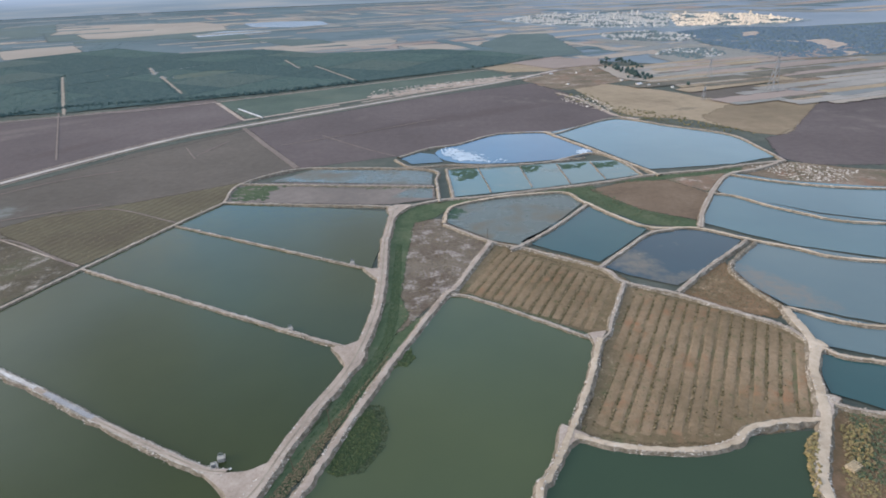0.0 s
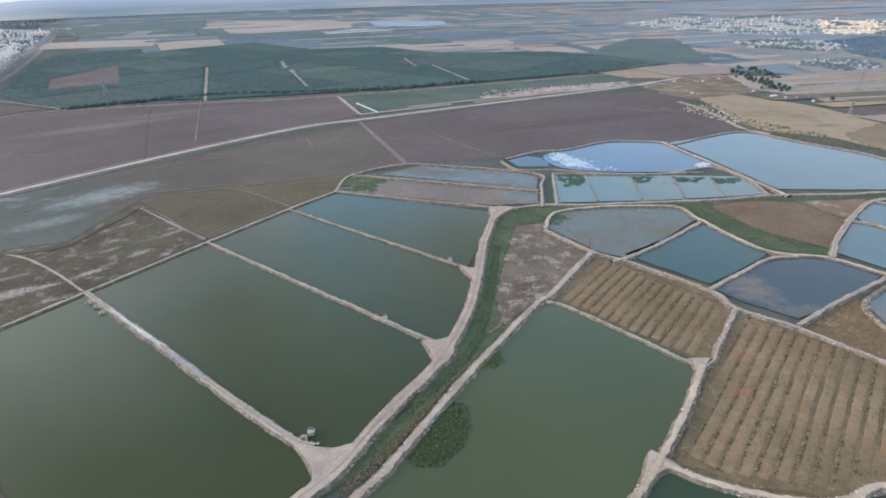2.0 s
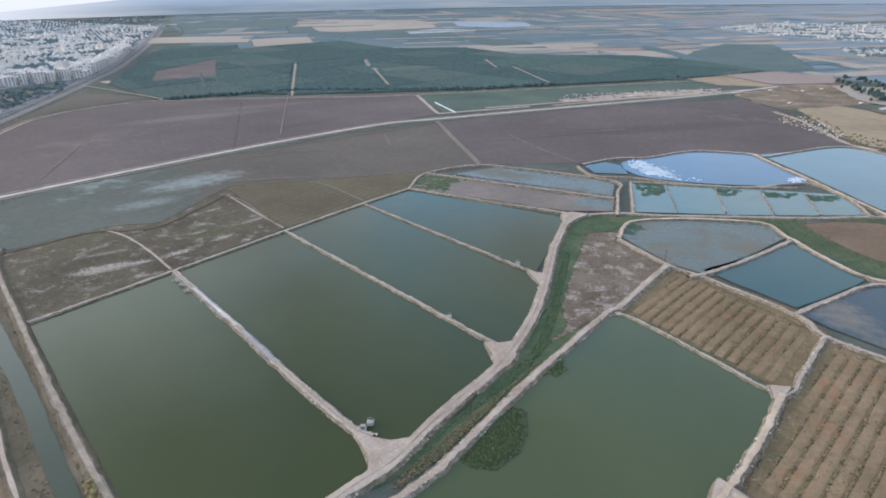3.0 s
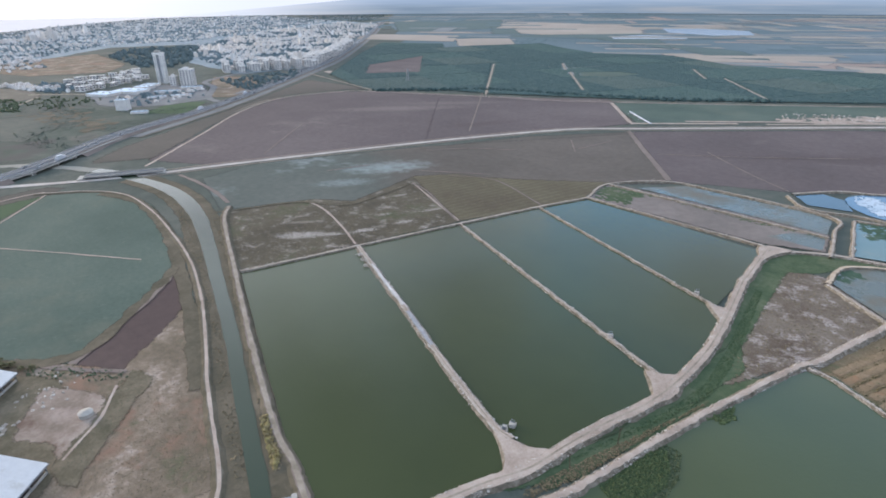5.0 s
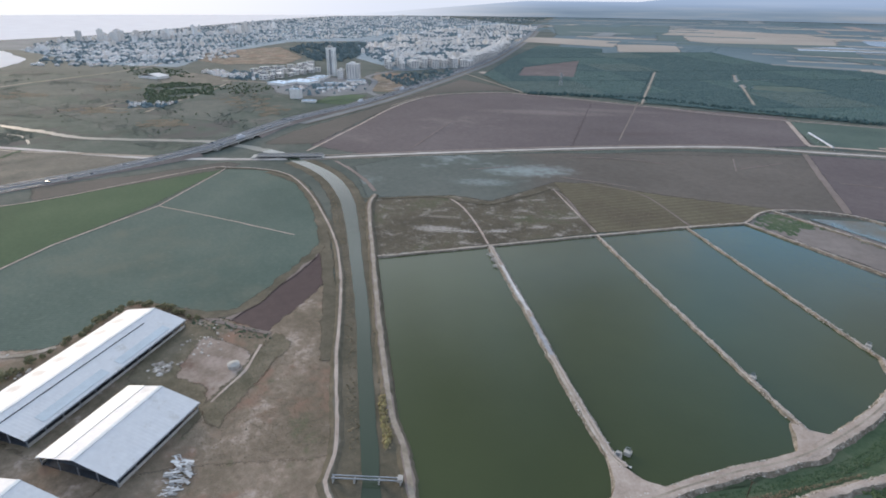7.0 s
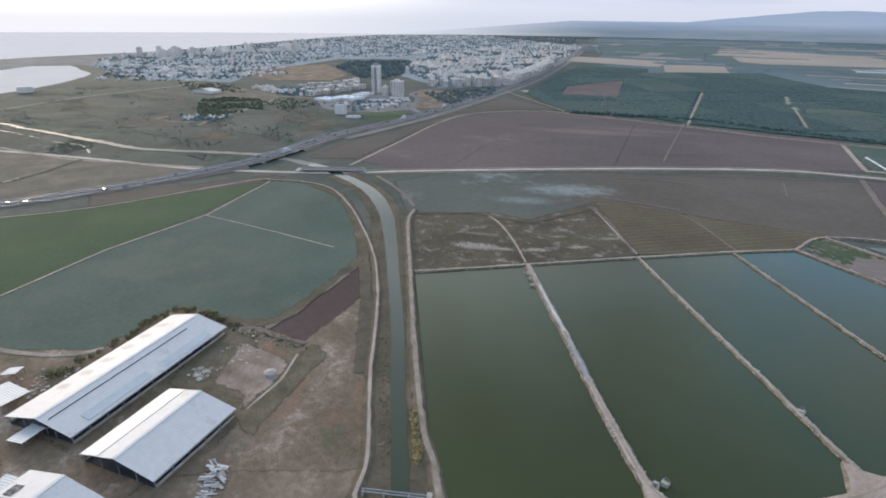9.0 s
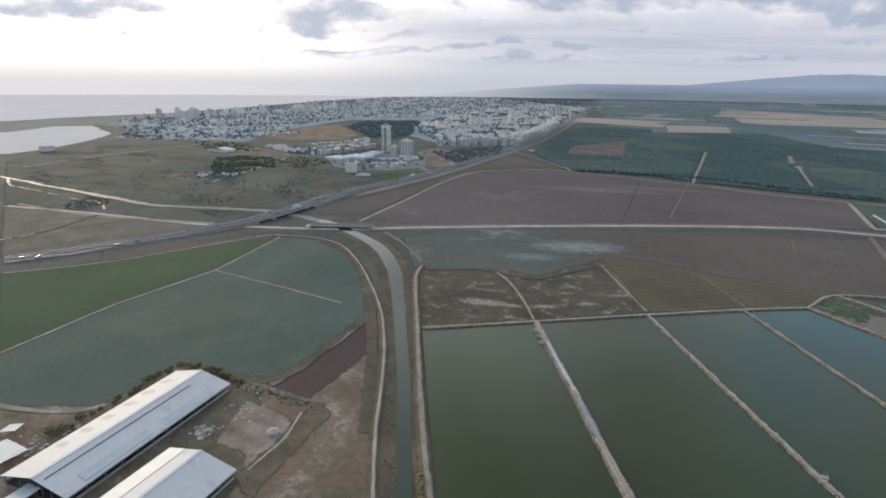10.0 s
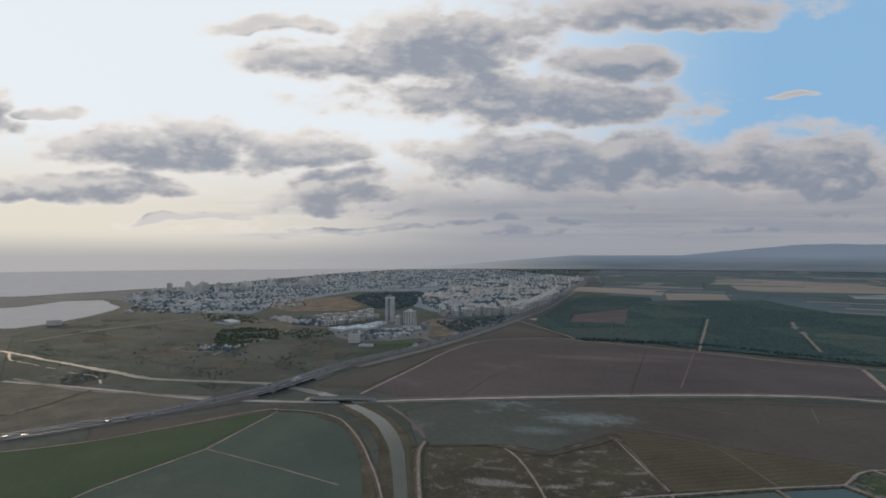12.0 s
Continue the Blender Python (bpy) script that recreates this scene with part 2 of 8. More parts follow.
def soil(name, low, mid, high, broad=0.02, grain=0.35, rough=0.95, relief=0.25, rows=None, pale=None, turning=None, spots=(), crisp=0.0):
    """Earth, scrub or crops: broad patches, fine grain, and drill rows (yaw, spacing, strength) or pale salt stains where there are any."""
    m, n, shader = material(name)
    p = where(n)
    a, b, c = n.noise(p, broad, 5.0, 0.6), n.noise(p, grain, 5.0, 0.65), n.noise(p, grain * 6, 3.0, 0.6)
    f = n.math("ADD", n.math("MULTIPLY", a, 0.55), n.math("ADD", n.math("MULTIPLY", b, 0.3), n.math("MULTIPLY", c, 0.15)))
    color = n.ramp(f, [(0.36, low), (0.5, mid), (0.64, high)])
    h = n.math("ADD", b, n.math("MULTIPLY", c, 0.6))
    if rows:
        yaw, spacing, strength = rows
        turn = n.add("ShaderNodeVectorRotate", rotation_type="Z_AXIS")
        n.put(turn.inputs["Vector"], p)
        turn.inputs["Angle"].default_value = radians(-yaw)
        wave = n.add("ShaderNodeTexWave")
        wave.bands_direction = "X"
        n.put(wave.inputs["Vector"], turn.outputs[0])
        wave.inputs["Scale"].default_value = 0.314 / spacing
        wave.inputs["Distortion"].default_value, wave.inputs["Detail"].default_value, wave.inputs["Detail Scale"].default_value = 1.2, 2.0, 1.0
        color = n.mix(n.math("MULTIPLY", wave.outputs["Fac"], strength), color, low)
        h = n.math("ADD", h, n.math("MULTIPLY", wave.outputs["Fac"], -min(0.8, 3.0 * strength)))
    if pale:
        for tint, scale, lo, hi in pale if isinstance(pale, list) else [pale]:
            s = n.math("ADD", n.math("MULTIPLY", n.noise(p, scale, 6.0, 0.65), 0.75), n.math("MULTIPLY", n.noise(p, scale * 7, 4.0), 0.25))
            color = n.mix(n.smooth(s, lo, hi), color, tint)
    if turning:
        # colours turn along one direction, for thinning growth or painted haze: other colours, direction, from and to
        # in metres
        (l2, m2, h2), way, lo, hi = turning
        dot = n.add("ShaderNodeVectorMath", operation="DOT_PRODUCT")
        n.put(dot.inputs[0], p)
        dot.inputs[1].default_value = (*way, 0)
        d = n.math("ADD", dot.outputs["Value"], n.math("MULTIPLY", n.math("SUBTRACT", n.noise(p, 0.02, 5.0), 0.5), 120.0))
        color = n.mix(n.smooth(d, lo, hi), color, n.ramp(f, [(0.36, l2), (0.5, m2), (0.64, h2)]))
    color = stained(n, p, color, spots, crisp)
    n.put(shader.inputs["Base Color"], color)
    shader.inputs["Roughness"].default_value = rough
    shader.inputs["Specular IOR Level"].default_value = 0.15
    bumped(n, shader, h, 0.6, relief)
    # towards the outer rim of a field or track the cover breaks up into flecks
    thin = n.add("ShaderNodeAttribute")
    thin.attribute_name = "thin"
    t = thin.outputs["Fac"]
    flecks = n.math("ADD", n.math("MULTIPLY", n.math("SUBTRACT", b, 0.5), 2.0), n.math("MULTIPLY", n.math("SUBTRACT", c, 0.5), 1.2))
    t = n.math("ADD", t, n.math("MULTIPLY", flecks, n.math("MINIMUM", n.math("MULTIPLY", t, 4.0), 1.0)))
    over = n.add("ShaderNodeMixShader")
    n.put(over.inputs[0], n.smooth(t, 0.25, 0.75))
    n.put(over.inputs[1], shader.outputs[0])
    n.put(over.inputs[2], n.add("ShaderNodeBsdfTransparent").outputs[0])
    n.put([k for k in n.tree.nodes if k.type == "OUTPUT_MATERIAL"][0].inputs["Surface"], over.outputs[0])
    SOFT.add(m.name)
    return m


def water(name, deep, shoal, rough=0.06, ripple=0.12, scum=None, spots=()):
    m, n, shader = material(name)
    p = where(n)
    color = n.ramp(n.noise(p, 0.012, 4.0), [(0.35, deep), (0.7, shoal)])
    r = rough
    if scum:
        s = n.smooth(n.noise(p, 0.03, 6.0, 0.65), *scum[1:])
        color = n.mix(s, color, scum[0])
        r = n.math("ADD", n.math("MULTIPLY", s, 0.5), rough)
    color = stained(n, p, color, spots)
    n.put(shader.inputs["Base Color"], color)
    n.put(shader.inputs["Roughness"], r)
    shader.inputs["IOR"].default_value = 1.33
    bumped(n, shader, n.math("ADD", n.noise(p, 0.9, 4.0, 0.6), n.math("MULTIPLY", n.noise(p, 0.08, 3.0), 1.5)), ripple, 0.25)
    return m


def plain(name, color, rough=0.8, metal=0.0, var=0.12, scale=0.6, relief=0.02):
    m, n, shader = material(name)
    p = where(n)
    f = n.math("ADD", n.math("MULTIPLY", n.noise(p, scale, 5.0, 0.6), 0.65), n.math("MULTIPLY", n.noise(p, scale * 9, 3.0), 0.35))
    low = tuple(c * (1 - 2 * var) for c in color[:3])
    high = tuple(min(1.0, c * (1 + 1.4 * var)) for c in color[:3])
    n.put(shader.inputs["Base Color"], n.ramp(f, [(0.34, low), (0.66, high)]))
    shader.inputs["Roughness"].default_value, shader.inputs["Metallic"].default_value = rough, metal
    shader.inputs["Specular IOR Level"].default_value = 0.3
    if relief:
        bumped(n, shader, f, 0.5, relief)
    return m


def island(name, colors, rough=0.9):
    """One of several colours for each loose piece, with some grain."""
    m, n, shader = material(name)
    rnd = n.add("ShaderNodeNewGeometry").outputs["Random Per Island"]
    stops = [(i / max(1, len(colors) - 1), c) for i, c in enumerate(colors)]
    c = n.ramp(rnd, stops)
    f = n.noise(where(n), 0.8, 4.0)
    n.put(shader.inputs["Base Color"], n.mix(n.math("MULTIPLY", f, 0.4), c, tuple(k * 0.6 for k in colors[0][:3]) + (1,)))
    shader.inputs["Roughness"].default_value = rough
    shader.inputs["Specular IOR Level"].default_value = 0.2
    return m


M_GROUND = soil("dry_scrub", srgb(66, 73, 68), srgb(82, 88, 81), srgb(103, 103, 95), 0.010, 0.12, relief=0.4)
# town and seafront ground takes a blue-grey haze into its colour
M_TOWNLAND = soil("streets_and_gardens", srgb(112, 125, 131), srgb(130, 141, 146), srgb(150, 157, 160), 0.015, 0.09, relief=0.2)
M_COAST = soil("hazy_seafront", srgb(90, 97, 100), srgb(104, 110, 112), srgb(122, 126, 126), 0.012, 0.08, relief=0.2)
M_PLOUGH = soil("ploughed_brown_soil", srgb(83, 76, 75), srgb(97, 88, 87), srgb(111, 102, 100), 0.006, 0.2, rows=(-62, 3.0, 0.08), pale=(srgb(128, 118, 113), 0.009, 0.54, 0.78), spots=[(-462, 488, 85, 16, 45, srgb(136, 124, 119), 0.45), (-430, 560, 70, 12, 42, srgb(130, 119, 114), 0.35), (-330, 480, 50, 10, 60, srgb(82, 72, 70), 0.5), (20, 560, 120, 18, 30, srgb(80, 70, 68), 0.5)])
M_PLOUGH_DARK = soil("dark_ploughed_soil", srgb(76, 65, 63), srgb(84, 72, 69), srgb(94, 81, 76), 0.01, 0.3, rows=(-35, 1.6, 0.025))
M_PLOUGH_GREY = soil("grey_brown_field_soil", srgb(77, 75, 70), srgb(89, 85, 78), srgb(103, 95, 88), 0.006, 0.25, rows=(-62, 4.0, 0.08))
M_DAMP = soil("damp_field_drying_to_brown", srgb(74, 82, 76), srgb(86, 92, 86), srgb(102, 104, 98), 0.008, 0.2, rows=(-62, 4.0, 0.06), pale=(srgb(140, 147, 146), 0.012, 0.55, 0.72), turning=((srgb(82, 77, 71), srgb(95, 89, 82), srgb(108, 100, 93)), (0.55, 0.83), 20.0, 140.0), spots=[(-296, 300, 36, 17, 52, srgb(142, 152, 150), 0.75), (-293, 252, 22, 9, 50, srgb(136, 146, 144), 0.6)])
M_CROP = soil("blue_green_crop", srgb(70, 84, 76), srgb(83, 96, 87), srgb(98, 107, 97), 0.012, 0.5, relief=0.2, rows=(-40, 1.5, 0.09), pale=[(srgb(104, 106, 92), 0.008, 0.5, 0.76), (srgb(102, 111, 100), 0.35, 0.54, 0.72)])
M_GREEN = soil("green_crop", srgb(57, 75, 54), srgb(67, 86, 61), srgb(81, 96, 71), 0.012, 0.4)
M_MEADOW = soil("olive_meadow", srgb(58, 68, 61), srgb(74, 84, 76), srgb(93, 98, 89), 0.016, 0.1, pale=[(srgb(102, 100, 92), 0.018, 0.52, 0.68), (srgb(54, 66, 58), 0.024, 0.52, 0.64), (srgb(78, 77, 75), 0.006, 0.5, 0.6)])
M_SCRUB = soil("salt_stained_scrub", srgb(70, 65, 55), srgb(88, 82, 69), srgb(104, 96, 82), 0.03, 0.3, relief=0.5, pale=[(srgb(158, 150, 141), 0.10, 0.50, 0.72), (srgb(82, 84, 64), 0.03, 0.52, 0.66)], spots=[(-238.7, 173.2, 15, 5.0, 45, srgb(190, 182, 174), 0.6), (-227, 184, 7, 2.4, 45, srgb(190, 182, 174), 0.55), (-217, 199, 8, 3.0, 55, srgb(190, 182, 174), 0.6), (-208, 222, 7, 2.6, 68, srgb(184, 176, 168), 0.5), (-226.4, 223.7, 5, 2.0, 60, srgb(180, 172, 164), 0.45), (-243, 256, 6, 2.2, 60, srgb(180, 172, 164), 0.45), (-208, 248.7, 9, 2.4, 65, srgb(184, 176, 168), 0.45), (-255, 185, 12, 2.4, 45, srgb(164, 156, 146), 0.4), (-190, 270, 10, 2.4, 65, srgb(176, 168, 158), 0.4)], crisp=7.0)
M_WASTE = soil("dry_waste_ground", srgb(88, 82, 66), srgb(118, 106, 91), srgb(152, 137, 121), 0.03, 0.35, relief=0.5, pale=[(srgb(130, 106, 90), 0.022, 0.50, 0.62), (srgb(96, 96, 74), 0.04, 0.54, 0.66), (srgb(176, 162, 150), 0.06, 0.54, 0.70)])
M_STUBBLE = soil("terraced_stubble", srgb(84, 76, 64), srgb(98, 92, 74), srgb(112, 106, 86), 0.02, 0.3, rows=(-20, 5.0, 0.4))
M_TAN = soil("tan_stubble_field", srgb(130, 117, 98), srgb(149, 134, 112), srgb(164, 148, 126), 0.008, 0.1, pale=(srgb(126, 113, 95), 0.012, 0.52, 0.7), spots=[(238, 560, 14, 7, 20, srgb(104, 98, 84), 0.7)])
M_TAN_LOW = soil("dull_stubble_rise", srgb(112, 100, 82), srgb(128, 114, 94), srgb(144, 129, 108), 0.01, 0.1)
M_ROWSOIL = soil("row_field_soil", srgb(92, 83, 62), srgb(113, 99, 77), srgb(136, 118, 94), 0.035, 0.6, relief=0.4, pale=[(srgb(160, 142, 118), 0.45, 0.54, 0.70), (srgb(82, 84, 58), 0.30, 0.53, 0.68), (srgb(94, 98, 70), 0.03, 0.52, 0.68), (srgb(138, 108, 84), 0.02, 0.56, 0.7)])
M_MUD = soil("grey_pond_mud", srgb(104, 100, 96), srgb(120, 112, 106), srgb(134, 126, 120), 0.02, 0.2)
M_DITCH = soil("green_ditch_grass", srgb(62, 76, 55), srgb(76, 90, 66), srgb(94, 100, 78), 0.05, 0.4, relief=0.6)
M_BANK = soil("rubble_bank", srgb(86, 80, 69), srgb(120, 112, 99), srgb(164, 156, 144), 0.5, 2.2, relief=0.5)
M_TRACK = soil("pale_dirt_track", srgb(142, 128, 116), srgb(166, 152, 140), srgb(186, 173, 161), 0.1, 1.2, relief=0.15, pale=(srgb(140, 128, 115), 0.35, 0.56, 0.76))
M_TRACK_WARM = soil("sandy_track", srgb(152, 137, 117), srgb(182, 166, 146), srgb(204, 189, 170), 0.06, 0.5, relief=0.15)
M_PALEROAD = soil("pale_gravel_road", srgb(156, 148, 140), srgb(178, 170, 162), srgb(196, 189, 181), 0.05, 0.6, relief=0.1)
M_ASPHALT = soil("road_asphalt", srgb(106, 107, 107), srgb(117, 118, 118), srgb(130, 130, 129), 0.03, 0.6, relief=0.05)
M_WATER = water("green_pond_water", srgb(55, 63, 38), srgb(63, 71, 43))
M_WATER_BIG = water("milky_green_pond_water", srgb(66, 76, 51), srgb(74, 83, 55))
M_WATER_TEAL = water("teal_pond_water", srgb(34, 70, 72), srgb(42, 78, 78))
M_WATER_POND = water("dark_green_pond_water", srgb(50, 66, 50), srgb(56, 72, 54))
M_WATER_DARK = water("dark_pond_water", srgb(32, 56, 68), srgb(42, 66, 76), scum=(srgb(92, 92, 82), 0.60, 0.74), spots=[(84, 232, 19, 11, -62, srgb(108, 100, 86), 0.85), (105, 213, 26, 7, 10, srgb(104, 97, 84), 0.7)])
M_WATER_BLUE = water("pale_blue_pond_water", srgb(68, 99, 107), srgb(80, 109, 114))
M_WATER_SALT = water("deep_blue_pond_water", srgb(60, 92, 118), srgb(72, 104, 128))
M_SCUM = soil("pale_floating_scum", srgb(150, 168, 182), srgb(176, 190, 202), srgb(196, 206, 214), 0.08, 0.6, relief=0.02)
M_ALGAE = soil("floating_green_algae", srgb(52, 72, 58), srgb(64, 84, 68), srgb(82, 98, 80), 0.06, 0.5, relief=0.05)
M_WATER_ALGAE = water("shallow_pond_water", srgb(80, 106, 104), srgb(96, 116, 112), scum=(srgb(112, 116, 106), 0.52, 0.72))
M_WATER_CANAL = water("canal_water", srgb(50, 61, 47), srgb(58, 69, 55), rough=0.14)
M_WATER_EAST = water("grey_blue_pond_water", srgb(78, 100, 106), srgb(92, 110, 112), scum=(srgb(104, 102, 94), 0.60, 0.85), spots=[(136, 206, 26, 10, -58, srgb(114, 107, 96), 0.8)])
M_WATER_MUDDY = water("grey_green_shallow_water", srgb(80, 88, 80), srgb(90, 96, 87), rough=0.26, ripple=0.6, scum=(srgb(112, 104, 90), 0.46, 0.70))
# sea and bay: sky's shine and haze are in the pale base, no specular
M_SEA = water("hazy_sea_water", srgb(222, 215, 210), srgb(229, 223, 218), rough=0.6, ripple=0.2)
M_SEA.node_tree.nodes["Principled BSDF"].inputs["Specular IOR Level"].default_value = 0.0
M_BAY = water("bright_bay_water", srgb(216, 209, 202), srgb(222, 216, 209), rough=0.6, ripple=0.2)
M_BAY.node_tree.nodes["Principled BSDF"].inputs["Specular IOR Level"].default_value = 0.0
# river water: its paleness is base colour, specular almost off
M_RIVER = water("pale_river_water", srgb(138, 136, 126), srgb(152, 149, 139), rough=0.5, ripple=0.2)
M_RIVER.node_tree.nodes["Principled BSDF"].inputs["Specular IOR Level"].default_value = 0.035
M_STONE = island("pale_shore_stones", [srgb(146, 138, 127), srgb(186, 178, 168), srgb(220, 214, 206)])
# leaves from orchard to far woods are lifted and blued for haze
M_LEAF = island("orchard_leaves", [srgb(66, 86, 85), srgb(72, 92, 90), srgb(80, 97, 94)])
M_LEAF_OLIVE = island("lighter_orchard_leaves", [srgb(74, 95, 91), srgb(81, 100, 96), srgb(88, 105, 99)])
M_LEAF_GREY = island("greyish_orchard_leaves", [srgb(84, 99, 95), srgb(90, 104, 99), srgb(96, 108, 101)])
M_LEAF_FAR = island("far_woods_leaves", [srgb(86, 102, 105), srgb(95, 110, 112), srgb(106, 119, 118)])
M_LEAF_WILD = island("wild_bush_leaves", [srgb(62, 76, 56), srgb(76, 88, 64), srgb(98, 103, 76)])
M_LEAF_REED = island("green_reed_leaves", [srgb(60, 76, 52), srgb(74, 90, 60), srgb(98, 106, 72)])
M_LEAF_DITCH = island("dark_ditch_rushes", [srgb(60, 80, 56), srgb(72, 92, 64), srgb(90, 102, 72)])
M_TUFT = island("dry_grass_tufts", [srgb(96, 88, 70), srgb(118, 108, 86), srgb(144, 130, 106)])
M_REED = island("yellow_reeds", [srgb(112, 104, 78), srgb(140, 126, 92), srgb(150, 140, 92)])
M_HEDGE = island("dusty_hedge_leaves", [srgb(92, 92, 68), srgb(112, 108, 80), srgb(132, 122, 92), srgb(84, 92, 64)])
M_BARK = plain("bark", srgb(84, 72, 60), 0.95)
M_WHITE = plain("white_painted_sheet", srgb(192, 194, 198), 0.45, 0.0, 0.07, 0.12)
M_SKYLIGHT = plain("dull_translucent_sheet", srgb(186, 193, 196), 0.5, 0.0, 0.06, 0.2)
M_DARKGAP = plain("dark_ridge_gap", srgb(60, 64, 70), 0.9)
M_STEEL = plain("galvanised_steel", srgb(150, 154, 158), 0.5, 0.6, 0.1, 1.0)
M_CONCRETE = plain("weathered_concrete", srgb(168, 164, 156), 0.85, 0.0, 0.12, 0.4)
M_PLASTER = plain("pale_plaster", srgb(216, 212, 206), 0.85, 0.0, 0.10, 0.05)
M_GLASS = plain("dark_window_glass", srgb(60, 68, 78), 0.15, 0.0, 0.1, 0.5, 0)
M_TOWN = island("town_walls", [srgb(214, 211, 206), srgb(236, 234, 230), srgb(198, 192, 186), srgb(224, 216, 205), srgb(244, 243, 241)])
M_ROOFRED = island("town_roofs", [srgb(178, 150, 138), srgb(190, 184, 178), srgb(216, 215, 214), srgb(170, 166, 164), srgb(228, 228, 227)])
# grey-blue walls hold the distance haze
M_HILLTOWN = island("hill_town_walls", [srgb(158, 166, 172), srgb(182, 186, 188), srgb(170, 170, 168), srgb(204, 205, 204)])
# sunlight on one quarter is painted in as warmer, paler walls
M_HILLTOWN_SUNLIT = island("hill_town_walls_warm", [srgb(206, 195, 180), srgb(232, 220, 202), srgb(190, 182, 172), srgb(242, 233, 220)])
M_RAIL = plain("crash_barrier", srgb(146, 148, 150), 0.6, 0.2, 0.1)
M_TRACK_FAINT = soil("faint_wheel_track", srgb(108, 98, 92), srgb(122, 111, 104), srgb(136, 125, 116), 0.05, 0.5, relief=0.05)
M_SHOULDER = soil("stony_shoulder", srgb(122, 115, 103), srgb(162, 155, 144), srgb(208, 202, 193), 0.3, 1.8, relief=0.4)
M_SLAB = soil("broken_white_concrete", srgb(160, 155, 150), srgb(190, 187, 183), srgb(212, 209, 206), 0.15, 1.2, relief=0.1)
M_GREYSLAB = soil("smooth_grey_crust", srgb(136, 136, 138), srgb(152, 152, 154), srgb(168, 167, 167), 0.15, 1.2, relief=0.1)
M_RUT = soil("weedy_track_centre", srgb(120, 111, 96), srgb(147, 137, 123), srgb(170, 160, 148), 0.15, 0.9, relief=0.2)


def stained_roof(name, stains=()):
    """White sheet with broad smudges; soot stains have a middle, and a direction along the roof."""
    m, n, shader = material(name)
    p = where(n)
    f = n.math("ADD", n.math("MULTIPLY", n.noise(p, 0.16, 6.0, 0.6), 0.7), n.math("MULTIPLY", n.noise(p, 1.2, 4.0), 0.3))
    base = n.ramp(n.noise(p, 0.5, 5.0), [(0.3, srgb(196, 195, 194)), (0.7, srgb(206, 205, 203))])
    color = n.mix(n.smooth(f, 0.54, 0.66), base, srgb(188, 185, 180))
    for x, y, yaw in stains:
        turn = n.add("ShaderNodeVectorRotate", rotation_type="Z_AXIS")
        n.put(turn.inputs["Vector"], p)
        turn.inputs["Center"].default_value = (x, y, 0)
        turn.inputs["Angle"].default_value = radians(-yaw)
        sep = n.add("ShaderNodeSeparateXYZ")
        n.put(sep.inputs[0], turn.outputs[0])
        du, dv = n.math("MULTIPLY", n.math("SUBTRACT", sep.outputs[0], x), 1 / 3.2), n.math("MULTIPLY", n.math("SUBTRACT", sep.outputs[1], y), 1 / 2.2)
        d = n.math("ADD", n.math("ADD", n.math("MULTIPLY", du, du), n.math("MULTIPLY", dv, dv)), n.math("MULTIPLY", n.math("SUBTRACT", n.noise(p, 0.5, 5.0), 0.5), 1.6))
        color = n.mix(n.math("MULTIPLY", n.smooth(d, 1.25, 0.1), 0.55), color, srgb(150, 144, 138))
    n.put(shader.inputs["Base Color"], color)
    shader.inputs["Roughness"].default_value = 0.62
    shader.inputs["Specular IOR Level"].default_value = 0.4
    return m


def on_long_shed(o, y):
    c, k = math.cos(radians(38.7)), math.sin(radians(38.7))
    return (-201.5 + o * c - y * k, -5.5 + o * k + y * c, 38.7)


M_ROOF = stained_roof("white_sheet_roof")
M_ROOF_SOOTY = stained_roof("soot_stained_white_roof", [on_long_shed(-9.6, y) for y in (-18, -9.5, -1, 8, 16.5, 25)])
M_SALT = soil("white_salt_crust_scrub", srgb(86, 74, 64), srgb(108, 98, 86), srgb(126, 116, 104), 0.04, 0.5, relief=0.5, pale=(srgb(164, 155, 148), 0.10, 0.49, 0.66))
M_VERGE = soil("dark_canal_verge", srgb(76, 73, 60), srgb(94, 88, 74), srgb(113, 104, 89), 0.06, 0.5, relief=0.5)
M_WEEDY = soil("weedy_yard_ground", srgb(84, 81, 65), srgb(103, 96, 80), srgb(122, 112, 96), 0.15, 0.9, relief=0.4)
# forest floor paled and blued with the woods, for haze
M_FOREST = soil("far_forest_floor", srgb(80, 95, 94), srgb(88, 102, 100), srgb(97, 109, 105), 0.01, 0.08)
# shade under the trees is painted in: floor as dark as the leaves
M_SHADY = soil("shady_orchard_floor", srgb(62, 80, 78), srgb(68, 86, 83), srgb(76, 92, 88), 0.01, 0.08)
M_REEDY = soil("reddish_reed_ground", srgb(88, 80, 58), srgb(118, 97, 74), srgb(148, 118, 94), 0.04, 0.4, relief=0.5, pale=(srgb(184, 158, 132), 0.06, 0.54, 0.72))
M_MARGIN = soil("bare_field_margin", srgb(84, 84, 74), srgb(104, 100, 90), srgb(124, 116, 104), 0.04, 0.4, relief=0.3)
M_STRIPED = soil("striped_brown_soil", srgb(98, 84, 70), srgb(114, 98, 82), srgb(130, 113, 96), 0.03, 0.4, rows=(-24, 3.0, 0.04))
for still in (M_WATER, M_WATER_POND):
    still.node_tree.nodes["Principled BSDF"].inputs["Specular IOR Level"].default_value = 0.34

# ---------------------------------------------------------------- shapes
rng = random.Random(11)


